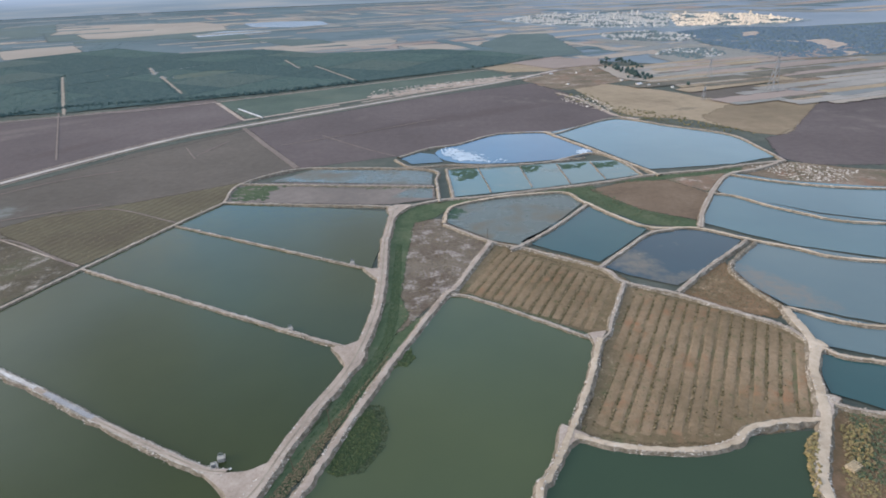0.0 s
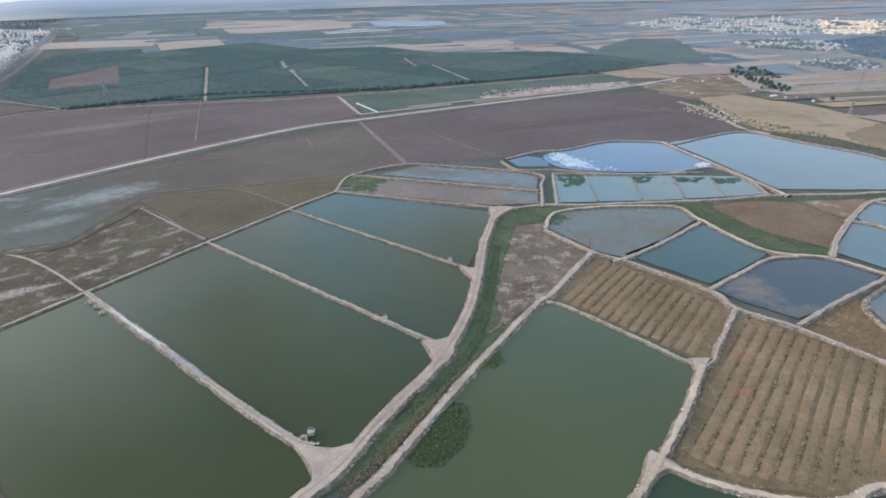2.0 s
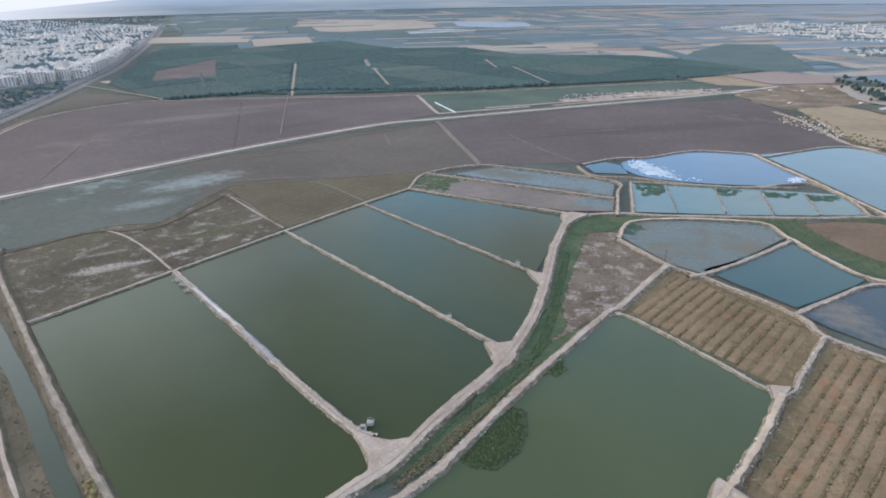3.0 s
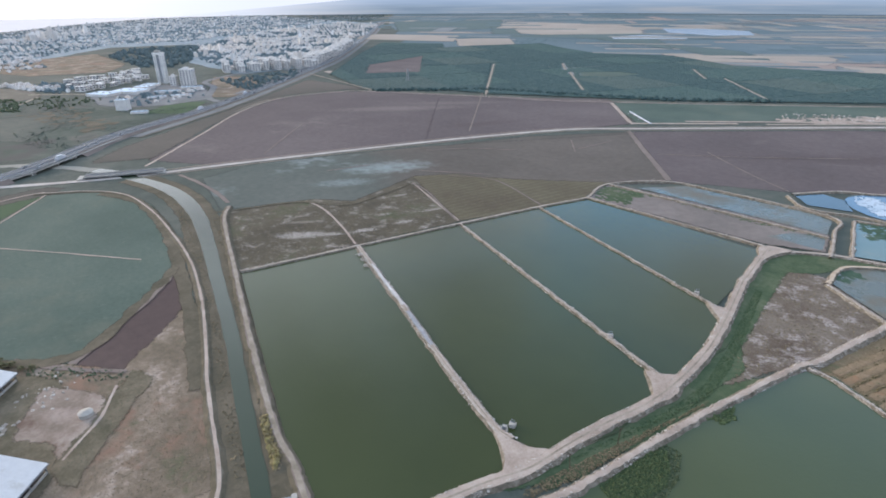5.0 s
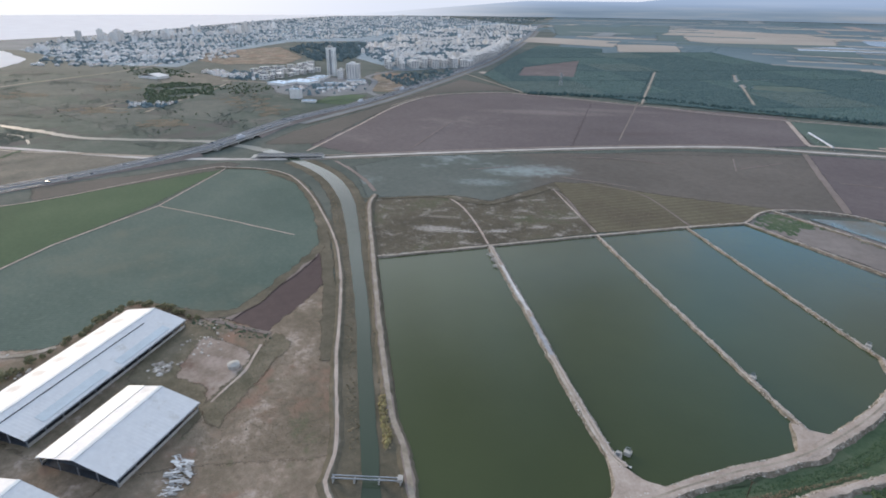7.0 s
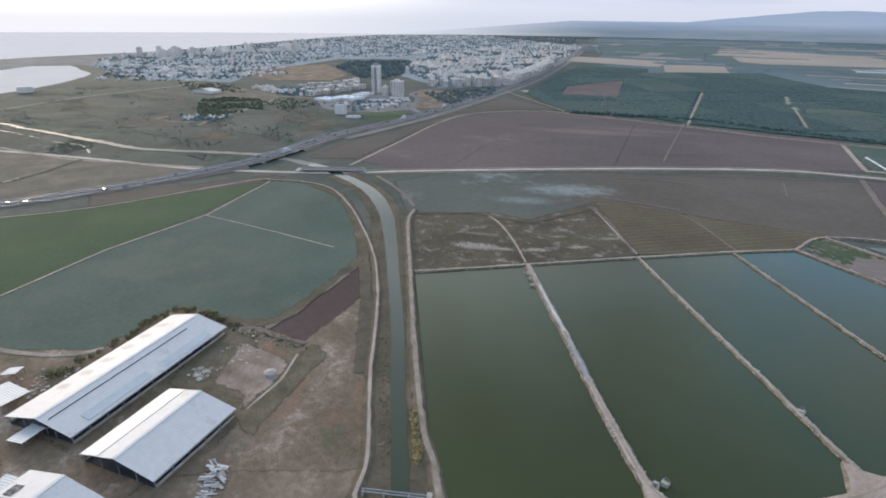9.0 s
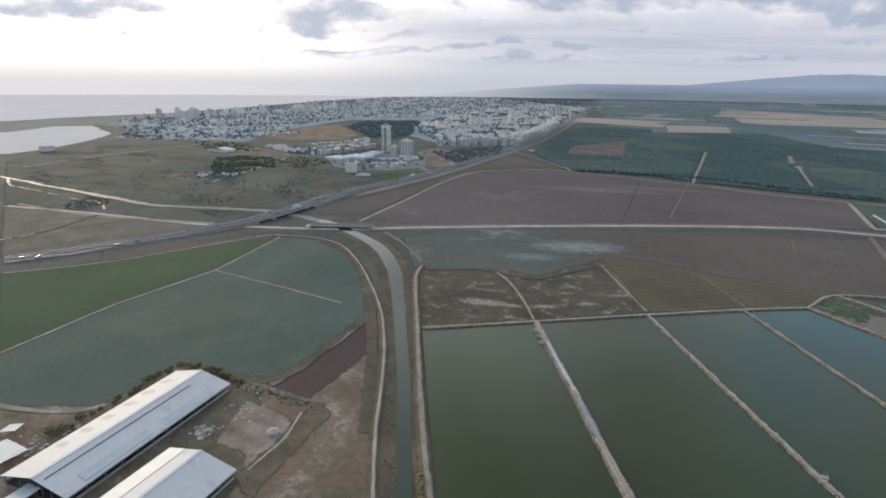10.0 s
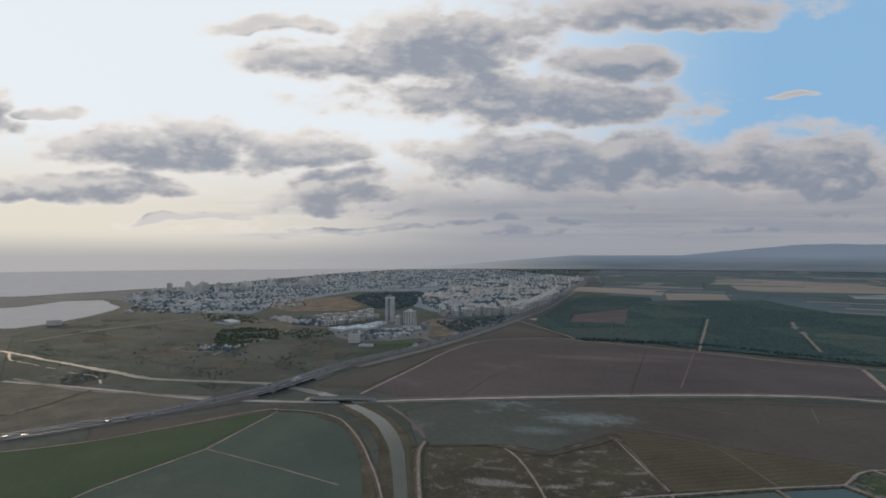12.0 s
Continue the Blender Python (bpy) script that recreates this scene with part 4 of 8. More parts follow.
patch("pond", [(-122.9, 366.7), (-98.6, 391.3), (-21.6, 382.2), (-11.4, 374.6), (-11.0, 350.3)], M_WATER_MUDDY, "shallow grey-green pond", "pond", WATER_Z, rag=0.3)
patch("pond", [(-141.2, 329.6), (-143.1, 362.6), (-105.9, 361.5), (-10.9, 348.0), (-10.5, 324.5), (-36.2, 316.8)], M_MUD, "half-drained pond with grey mud", "pond", WATER_Z, rag=0.3)
patch("pond", [(-37.1, 326.8), (-27.3, 340.6), (-10.9, 345.7), (-10.5, 324.5)], M_WATER_MUDDY, "shallow grey-green pond", "pond", WATER_Z + 0.02, rag=0.8)
patch("pond", [(-0.6, 384.0), (126.4, 392.9), (130.6, 358.0), (98.6, 348.0), (59.8, 337.0), (2.8, 325.3)], M_WATER_ALGAE, "row of shallow pools with dark algae", "pond", WATER_Z, rag=0.3)
patch("pond", [(-10.1, 426), (8.3, 451), (43.4, 479), (86.0, 484), (99.1, 451), (111.7, 420), (100.3, 405), (69.4, 396.2), (31.7, 393.1), (2.9, 400)], M_WATER_SALT, "blue pond edged with pale scum", "pond", WATER_Z, bend=True, rag=0.5)
patch("pond", [(-38.3, 417), (-23.5, 429), (-9.1, 421), (-3.4, 401), (-26.5, 397.8)], M_WATER_DARK, "narrow dark curved pool", "pond", WATER_Z)
patch("pond", [(90.5, 481), (156.7, 525), (195.9, 494), (233.5, 457), (237.6, 417), (235.7, 389.6), (199.9, 375.3), (138.7, 368.5), (114.5, 428)], M_WATER_BLUE, "large pale blue pond", "pond", WATER_Z)
patch("pond", [(-3.5, 286.7), (1.5, 308.1), (26.1, 321.3), (72.1, 326.4), (80.8, 310.8), (37.6, 252.0), (21.2, 259.3)], M_WATER_MUDDY, "grey shallow pond", "pond", WATER_Z)
patch("pond", [(35.9, 256.9), (82.6, 304.1), (106.2, 271.4), (96.3, 258.9), (69.6, 231.3)], M_WATER_TEAL, "deep teal pond", "pond", WATER_Z)
patch("pond", [(68.8, 227.9), (103.0, 262.0), (118.2, 267.5), (149.1, 256.6), (137.4, 242.7), (96.7, 207.2), (78.4, 218.5)], M_WATER_DARK, "dark blue pond with a muddy corner", "pond", WATER_Z)
patch("pond", [(164.7, 326.4), (188.3, 354.7), (216.8, 335.6), (265.4, 320.3)] + [(400, 300)] + [(229.3, 269.7), (202.6, 283.0), (165.3, 316.1)], M_WATER_BLUE, "long pale blue pond", "pond", WATER_Z)
patch("pond", [(134.4, 274.6), (159.5, 314.7), (170.4, 312.7), (201.6, 281.4), (228.2, 268.2)] + [(330, 235)] + [(199.3, 227.7), (165.3, 244.0)], M_WATER_BLUE, "long pale blue pond", "pond", WATER_Z)
patch("pond", [(126.7, 225.4), (151.9, 250.9), (164.6, 242.8), (197.8, 225.5)] + [(300, 190)] + [(161.6, 174.8), (133.4, 189.2), (127.1, 205.5)], M_WATER_EAST, "wide grey-blue pond", "pond", WATER_Z)
patch("pond", [(131.9, 188.4), (160.3, 173.0)] + [(250, 150)] + [(147.3, 154.6), (129.8, 163.0)], M_WATER_EAST, "grey-blue pond", "pond", WATER_Z)
patch("pond", [(127.0, 157.8), (145.1, 151.6)] + [(230, 120)] + [(129.3, 129.5), (118.0, 137.8), (120.8, 146.6)], M_WATER_TEAL, "small blue-green pond", "pond", WATER_Z)
patch("pond", [(-0.5, 203.0), (7.3, 205.4), (53.5, 171.4), (43.7, 145.4), (32.1, 124.1), (20.3, 101.2)] + [(15, 60), (-20, 40), (-60, 75)] + [(-42.9, 102.9), (-28.0, 138.5), (-17.5, 173.9)], M_WATER_BIG, "large murky green fish pond", "pond", WATER_Z, rag=0.3)
patch("pond", [(33.0, 120.7), (49.4, 115.7), (67.6, 114.3), (77.9, 116.3), (84.5, 120.1), (103.3, 122.0), (100.6, 114.3), (91.8, 99.2)] + [(98, 70), (30, 50)] + [(21.7, 101.1)], M_WATER_POND, "dark green-blue fish pond", "pond", WATER_Z, rag=0.3)
CANAL = [(-423, 164.1), (-390.4, 167.3), (-357.1, 164.8), (-315.1, 153.2), (-272.6, 135.1), (-236.3, 118.1), (-212.8, 107.1), (-176.1, 89.6), (-155.2, 78.7), (-111.0, 56.2)]
ribbon("verge", CANAL + [(-80, 40)], 22, M_VERGE, "dark weedy verge of a canal", "verge", 0.225, rag=1.5)
ribbon("water", [(-468, 155.4), (-446, 162.7)] + CANAL + [(-80, 40)], 6.0, M_WATER_CANAL, "narrow green-grey canal", "canal", 0.34, rag=0.5, widths=[10, 9, 9, 10, 10, 9, 7.5, 6.5, 6, 5.5, 5.2, 5.0, 5.0])

# ---------------------------------------------------------------- dykes and tracks
L_DYKE = "worn pale earth dyke between fish ponds"
dyke([C0, J1, J2, J3, NW], 2.6, L_DYKE, bend=False)
dyke([J1, (-177.5, 167.2), (-138.8, 147.3), (-110.0, 131.8), (-73.8, 113.6), K1], 3.1, L_DYKE, slope=1.6)
dyke([J2, K2], 2.3, L_DYKE, slope=1.5)
dyke([J3, K3], 1.5, L_DYKE, slope=1.3)
dyke([(-74, 62), (-67, 78)] + [(-59.8, 93.1), (-53.4, 104.7), (-49.7, 117.6), (-44.2, 134.5), (-37.3, 152.3), (-33.3, 171.7), (-31.0, 195.4), (-31.6, 223.2), (-34.1, 264.7)] + [(-33.7, 261.6)] + [K4], 4.6, "broad pale dirt road on a dyke", shoulder=M_TRACK)
ribbon("slab", [(-180.0, 168.6), (-160.0, 158.2), (-141.5, 149.0)], 1.3, M_SLAB, "white crust of broken concrete along a dyke's crest", "slab", 1.52, rag=0.5, step=1.5)
ribbon("slab", [(-136.5, 146.1), (-125.0, 139.9), (-113.0, 133.4)], 1.5, M_GREYSLAB, "grey smooth strip along a dyke's crest", "slab", 1.52, rag=0.3, step=1.5)
L_APRON = "pale trampled earth where dykes meet"
mound([(-73.5, 113.5), (-64.8, 110.9), (-57.5, 110.5), (-50.7, 115.7), (-50.1, 109.4), (-53.9, 98.1), (-57.3, 94.1), (-59.5, 101.7), (-62.8, 105.8), (-68.3, 109.3)], M_TRACK, L_APRON, 1.0)
mound([(-45.5, 168.3), (-39.1, 168.8), (-33.7, 173.9), (-31.5, 161.2), (-35.9, 150.7), (-38.2, 158.8), (-41.8, 164.0)], M_TRACK, L_APRON, 1.0)
mound([(-42.1, 231.4), (-34.1, 229.0), (-31.0, 240.1), (-29.4, 215.5), (-33.0, 219.0)], M_TRACK, L_APRON, 1.0)
mound([(48.3, 173.8), (55.1, 174.3), (59.4, 175.9), (55.0, 169.2), (49.6, 162.1), (51.2, 168.6)], M_TRACK, L_APRON)
mound([(125.3, 163.9), (130.7, 167.8), (133.4, 160.8), (124.9, 156.6), (121.3, 149.6), (120.3, 154.2)], M_TRACK_WARM, L_APRON)
mound([(112.4, 137.2), (117.3, 138.1), (121.4, 134.8), (114.9, 131.5), (111.6, 125.3), (103.8, 125.6), (109.5, 130.9)], M_TRACK, L_APRON)
mound([(31.3, 128.8), (37.0, 123.7), (41.3, 121.1), (34.4, 119.6), (25.6, 110.6), (29.0, 120.9)], M_TRACK, L_APRON)
mound([(-38.8, 307.7), (-33.6, 314.7), (-18.9, 315.4), (-27.6, 301.4), (-32.4, 287.3)], M_TRACK, L_APRON)
dyke([NW] + [(-88.1, 317.6), (-35.6, 310.4)] + [K4], 2.2, L_DYKE, slope=1.4)
dyke([NW] + [(-142.3, 361.0), (-112.9, 391.2), (-79.9, 392.0), (-13.5, 381.0), (-8.3, 355.4), (-5.9, 315.5)] , 2.4, L_DYKE, slope=1.4)
dyke([(-142.3, 361.0), (-73.1, 352.1), (-9.7, 344.0)], 1.8, L_DYKE, slope=1.3)
dyke([(-32.8, 305.6), (-6.9, 319.5), (19.2, 323.3), (59.1, 333.3), (97.2, 343.0), (134.3, 355.9), (174.8, 363.0), (201.3, 370.7), (234.3, 378.0)], 4.0, "dirt road on a low bank", height=0.9)
dyke([(-1.4, 382.5), (2.8, 321.7)], 2.0, L_DYKE, height=1.0)
for a in ([(20.9, 384.5), (26.9, 331.5)], [(51.2, 384.1), (53.6, 338.7)], [(78.0, 386.8), (79.1, 343.0)], [(102.7, 388.4), (103.8, 351.0)]):
    dyke(a, 1.0, "low earth rib between shallow pools", height=0.75, slope=1.0, top=M_BANK)
dyke([(-0.6, 382.4), (68.3, 390.3), (109.3, 411), (124.6, 387.1), (129.9, 353.9)], 2.2, L_DYKE)
dyke([(-38.1, 415), (-14.7, 439), (8.3, 448), (43.3, 478), (85.3, 480), (94.2, 475), (156.3, 524), (194.5, 491), (231.7, 453), (236.1, 412), (235.5, 375.1)], 3.0, "dyke round a large blue pond")
dyke([(85.3, 480), (98.7, 450), (112.4, 420), (125.3, 389.9), (140.4, 354.1)], 4.0, L_DYKE, top=M_TRACK_WARM)
dyke([(-39.8, 409), (-25.9, 389.1), (2.8, 391.7), (31.3, 387.3), (68.3, 390.3), (101.2, 399.8)], 2.0, L_DYKE)
dyke([(-3.5, 281.9), (1.5, 306.4), (25.9, 319.7), (58.0, 326.0), (73.4, 324.6), (80.1, 308.2), (102.8, 270.7), (129.0, 265.8), (149.0, 250.1), (163.1, 240.6), (195.9, 223.5)] + [(330, 215)], 3.2, "dirt track on a dyke between ponds", top=M_TRACK_WARM)
dyke([(-3.5, 281.9), (21.0, 257.1), (37.0, 247.9), (68.0, 225.3), (75.0, 211.5), (93.9, 200.2), (108.7, 187.0), (123.1, 175.0), (127.4, 162.9)], 2.4, L_DYKE, height=1.0)
dyke([(29.3, 246.5), (37.7, 253.2), (55.3, 272.0), (80.0, 303.6)], 3.0, L_DYKE)
dyke([(68.0, 225.3), (82.1, 240.4), (102.6, 261.1), (115.7, 265.3)], 2.6, L_DYKE)
dyke([(146.6, 249.6), (135.9, 240.0), (114.3, 220.8), (94.2, 201.1)], 2.4, L_DYKE)
dyke([(130.8, 266.4), (142.0, 289.6), (163.7, 324.7), (184.4, 350.9), (208.0, 360.9), (233.6, 376.7)], 4.5, "pale dirt road on a dyke")
dyke([(156.0, 317.2), (169.4, 311.1), (188.5, 285.8), (225.7, 265.2)] + [(360, 265)], 2.0, L_DYKE, top=M_TRACK_WARM)
dyke([(184.4, 350.9), (213.7, 330.8), (261.7, 315.8)] + [(400, 300)], 2.0, L_DYKE, top=M_TRACK_WARM)
dyke([(149.5, 246.8), (127.1, 223.9), (125.9, 203.6), (130.8, 186.2)], 2.0, L_DYKE, top=M_BANK)
dyke([(131.1, 187.5), (159.3, 172.1)] + [(250, 165)], 2.4, "sandy dyke between ponds", top=M_TRACK_WARM)
dyke([(127.4, 161.2), (144.5, 151.4)] + [(240, 132)], 2.4, "sandy dyke between ponds", top=M_TRACK_WARM)
dyke([(114.9, 136.1), (127.2, 127.1)] + [(230, 98)], 2.2, L_DYKE)
dyke([(130.4, 186.3), (127.2, 162.5), (119.3, 149.4), (113.7, 135.6), (107.5, 123.6), (92.6, 98.1)] + [(98, 70)], 3.8, "pale dirt road between ponds and fields", top=M_TRACK_WARM)
dyke([(108.0, 125.4), (96.6, 125.1), (85.6, 122.7), (78.2, 117.5), (66.1, 114.9), (47.9, 116.7), (34.4, 121.5)], 2.4, "curving pale dyke at a field's edge", top=M_TRACK_WARM)
dyke([(53.8, 169.4), (44.8, 146.5), (33.3, 122.7), (24.9, 107.5), (20.8, 100.0)] + [(18, 60)], 2.4, L_DYKE, top=M_TRACK_WARM)
dyke([(-0.4, 204.5), (9.5, 201.1), (34.8, 182.5), (53.8, 169.4), (62.4, 183.5), (74.5, 210.0)], 1.8, "narrow dyke with a footpath", height=1.1)
dyke([(-62, 70)] + [(-44.2, 98.2), (-37.8, 113.0), (-28.7, 139.8), (-20.9, 160.4), (-13.1, 179.7), (-2.0, 206.0)] + [(0.6, 208.0), (9.6, 230.1), (20.3, 255.7)], 2.6, "dirt track on a dyke beside the ditch", top=M_TRACK, slope=2.0)
dyke([(-438, 105.3), (-416, 130.5), (-387.7, 142.9), (-342.1, 138.9), (-299.4, 129.1), (-255.3, 116.2), (-214.5, 98.8), (-178.9, 80.3), (-158.6, 69.0), (-127.0, 53.7)] + [(-115.7, 47.4), (-107.9, 40.7), (-101.5, 39.3)], 2.2, "sandy track along the canal", height=0.7, slope=2.2, top=M_TRACK, side=M_VERGE, shoulder=M_MARGIN, stony=False, step=3.0)
dyke([(-311.8, 172.8), (-290.0, 156.3), (-223.2, 121.3), (-170.9, 94.1), (-122.9, 70.5), (-104.6, 64.1)] + [(-72, 48)], 3.0, "dirt track on the canal bank", height=0.9, slope=2.2, top=M_RUT, side=M_VERGE, shoulder=M_TRACK_FAINT, stony=False)

ribbon("road", [(-667, -88.7), (-595, -19.6), (-503, 62.5), (-474, 98.2), (-431, 162.0), (-402, 227.1), (-347.4, 338.5), (-298.9, 427), (-245.0, 509)] + [(-196.6, 549), (-138.8, 596), (-20.3, 689), (84.4, 772), (163.4, 851)], 5.6, M_PALEROAD, "long pale gravel road across the plain")
ribbon("road", [(-448, 184.4), (-520, 273.5), (-592, 362.3), (-634, 448), (-614, 533), (-576, 563), (-410, 628)] + [(-323.4, 656), (-142.0, 757), (52.4, 871), (187.2, 908)], 2.2, M_TRACK, "dirt road along the orchard's edge")
EDGE_ROAD = [(-592, 362.3), (-634, 448), (-614, 533), (-576, 563), (-410, 628), (-323.4, 656), (-142.0, 757), (52.4, 871)]
ribbon("path", [(-196.4, 535), (-156.0, 468), (-112.7, 398.3)], 4.5, M_TRACK_FAINT, "dirt path across a bare field", "path")
ribbon("path", [(-273.9, 675), (-210.3, 574)], 4.0, M_TRACK, "dirt path across a bare field", "path")
ribbon("path", [(-296.8, -53.3), (-336.7, -7.0), (-370.2, 50.6), (-431, 110.0)], 1.2, M_TRACK, "narrow path between crops", "path", bend=False, rag=0.3)
ribbon("path", [(-370.2, 50.6), (-328.8, 74.4), (-277.4, 102.0)], 0.9, M_TRACK, "narrow path between crops", "path")
ribbon("path", [(-429, -66.0), (-424, -3.7), (-440, 90.3), (-438, 111.9)], 1.5, M_TRACK, "path beside a green field", "path")
ribbon("path", [(-206.2, 182.3), (-237.2, 197.4), (-265.1, 208.1), (-283.2, 210.1)], 1.3, M_TRACK, "worn path through scrub", "path")
ribbon("path", [(-183.6, 243.4), (-217.2, 261.4), (-252.8, 281.3)], 1.1, M_TRACK, "worn path through scrub", "path")
ribbon("path", [(-405, 189.5), (-378.6, 188.6), (-346.4, 184.0), (-319.6, 177.2)], 2.6, M_TRACK_FAINT, "dirt track beside the canal", "path")
ribbon("path", [(130.0, 669), (148.8, 620), (162.1, 545), (178.9, 520)], 5.0, M_TRACK, "dirt lane beside a farmyard", "path")
HIGHWAY = [(-460, -68.9), (-464, -26.9), (-475, 37.4), (-492, 102.4), (-510, 137.4), (-574, 218.1), (-631, 332.0), (-697, 442), (-844, 660), (-1020, 896), (-1578, 1544)] + [(-2300, 2330)]
for a in ([(-143.5, 466), (-78.2, 503), (-11.6, 548)], [(-113.3, 497), (-71.2, 450), (-40.9, 422)], [(-224.6, 468), (-202.5, 432)], [(-306.3, 357.8), (-278.1, 387.8), (-245.4, 405)], [(-270.1, 308.0), (-222.1, 332.4)], [(-325.3, 264.0), (-311.4, 295.7)], [(-204.5, 441), (-193.3, 487)], [(-320.4, 441), (-450, 649)], [(-407, 265.2), (-482, 365.3)],
          [(-185.5, 243.3), (-236.0, 274.9), (-254.2, 280.5)], [(-158.8, 296.9), (-210.4, 322.5), (-243.3, 312.3)]):
    ribbon("path", a, 1.3, M_TRACK_FAINT, "faint wheel track across a field", "path", rag=0.4)
ribbon("path", [(-245.0, -48.3), (-234.8, -37.1), (-225.4, -22.4), (-225.4, -13.2)], 2.2, M_RUT, "dirt path along a field's edge", "path")
ribbon("path", [(-227.5, 32.3), (-215.5, 37.8), (-201.6, 45.7), (-188.2, 55.3)], 2.0, M_TRACK_FAINT, "dirt path along a field's edge", "path")
ribbon("path", [(-159.7, 25.0), (-165.5, 33), (-170.5, 40), (-177.6, 45.2), (-182.8, 49.6)], 0.9, M_TRACK, "worn edge of a farmyard", "path")
for a, w in (([(-952, -101.8), (-1051, -2.9), (-1167, 162.5), (-1358, 299.0)], 5.0), ([(-772, 61.4), (-798, 85.1), (-796, 118.7), (-741, 121.1), (-747, 91.1), (-768, 68.5)], 3.0), ([(-714, 104.7), (-770, 148.7), (-828, 199.7), (-902, 253.9)], 4.0), ([(-939, 255.7), (-874, 308.9), (-793, 331.9)], 5.0), ([(-674, -80.3), (-590, -25.2), (-541, 29.0), (-501, 72.8)], 4.0)):
    ribbon("path", a, w, M_RUT, "pale dirt road across the meadow", "path")
patch("field", [(-2092, 2808), (-1767, 2762), (-1349, 2662), (-1522, 2406), (-1495, 1989)], M_FOREST, "far dark green plantation", rag=4)
ribbon("verge", [(-208.0, 45.2), (-222.4, 65.6), (-234.0, 85.0), (-251.5, 106.1)], 3.2, M_TRACK_FAINT, "pale strip between crop and ploughed corner", "verge", rag=1.2)


def drift(name, poly, mat, label, count, lo, hi, z, seed):
    """Loose flakes floating on water, dense inside the shape and thinning at its edge."""
    r = random.Random(seed)
    verts, faces = [], []
    for i, p in enumerate(scatter(poly, count, seed)):
        o, k, size, turn = len(verts), 9, r.uniform(lo, hi), r.uniform(0, 3.14)
        for j in range(k):
            a = 6.28318 * j / k
            q = size * r.uniform(0.55, 1.25)
            u, v = q * 1.5 * math.cos(a), q * 0.8 * math.sin(a)
            verts.append((p[0] + u * math.cos(turn) - v * math.sin(turn), p[1] + u * math.sin(turn) + v * math.cos(turn), z + i * 0.0004))
        faces.append(tuple(range(o, o + k)))
    tagged(link_mesh(name, verts, faces, mat), label, name, kind="stuff")


for k, (a, n, hi) in enumerate((([(-5.6, 427), (3.5, 440), (8.7, 431), (20.5, 415), (31.5, 400), (8.0, 404)], 150, 2.6), ([(-7.4, 433), (-1.1, 442), (16.7, 430), (37.0, 406), (46.8, 398.6), (27.8, 396.3), (3.0, 406)], 110, 1.3), ([(97.4, 419), (109.4, 426), (110.0, 419), (100.9, 408)], 60, 1.6))):
    drift("scum", a, M_SCUM, "pale scum drifted into a pond's corner", n, 0.5, hi, WATER_Z + 0.012, 300 + k)
for k, (a, n) in enumerate((([(1.8, 382.5), (18.0, 383.5), (20.6, 371.4), (16.1, 359.5), (6.8, 355.6), (3.2, 368.1)], 130), ([(51.9, 382.7), (65.8, 384.0), (62.0, 375.0), (55.1, 368.0), (52.3, 373.4)], 60), ([(78.1, 385.4), (97.7, 386.1), (92.4, 378.5), (81.4, 373.0)], 60), ([(103.6, 386.9), (121.2, 389.2), (121.3, 382.2), (109.5, 375.4), (104.1, 375.9)], 70), ([(-1.9, 292.4), (3.2, 306.1), (8.0, 300.3), (1.9, 288.8)], 40))):
    drift("algae", a, M_ALGAE, "dark green algae in a shallow pool", n, 0.6, 2.0, WATER_Z + 0.014, 320 + k)
# bare margins and pale site lines
ribbon("verge", [(-405, 133.5), (-373.0, 142.0), (-331.5, 136.0), (-289.9, 123.4), (-250.5, 107.9), (-219.8, 95.0), (-197, 85), (-175, 74), (-159, 66)], 6.0, M_VERGE, "brown bare margin beside the canal track", "verge", rag=1.5)
ribbon("verge", [(-232.5, 25.6), (-217.4, 38.2), (-213.1, 51.3), (-225.8, 70.7), (-240.4, 90.5), (-255.0, 107.6)], 4.0, M_VERGE, "stubbly bare end of a crop field", "verge", rag=2.5)
for a in ([(-97.5, 649), (-6.7, 718), (134.7, 801)], [(-123.2, 646), (-61.8, 693), (8.1, 755), (93.1, 816)], [(-61.2, 685), (45.7, 761), (142.9, 827)]):
    ribbon("path", a, 3.6, M_TRACK, "pale construction track", "path")
patch("yard", [(142.3, 838), (178.7, 865), (238.9, 838), (218.2, 768), (162.5, 746), (134.4, 776)], M_TRACK_FAINT, "pale bare lot beside a farmstead", "yard", rag=6)
patch("field", [(-1034, 181.3), (-1064, 236.0), (-989, 276.0), (-900, 254.7), (-891, 212.5), (-954, 174.8)], M_MARGIN, "pale olive pasture", rag=6)
for a in ([(-1022, -11.1), (-1061, 70.0), (-977, 127.7), (-888, 84.5), (-910, 15.0)], [(-900, -75.5), (-890, -12.4), (-790, 22.5), (-785, -36.1)], [(-759, 150.3), (-773, 229.3), (-683, 230.5), (-624, 157.8), (-672, 119.0)], [(-750, 32.1), (-756, 88.7), (-670, 106.5), (-642, 56.5)]):
    patch("field", a, M_GROUND, "darker green hollow in the meadow", rag=14, step=10)
for k, a in enumerate(([(-789, 25.5), (-775, 71.6), (-721, 87.0), (-736, 43.0)], [(-776, 191.0), (-792, 251.6), (-690, 255.6), (-672, 198.2)], [(-666, 84.9), (-652, 127.2), (-610, 124.0), (-629, 87.7)], [(-953, -45.9), (-963, 9.7), (-905, 25.1), (-899, -31.8)], [(-666, 210.3), (-674, 249.4), (-630, 246.9), (-611, 205.2)], [(-978, 78.9), (-973, 135.5), (-903, 132.4), (-900, 85.9)])):
    drift("scrub", a, M_VERGE, "dark smears of low scrub on the meadow", 46, 2.0, 6.5, 0.30, 420 + k)
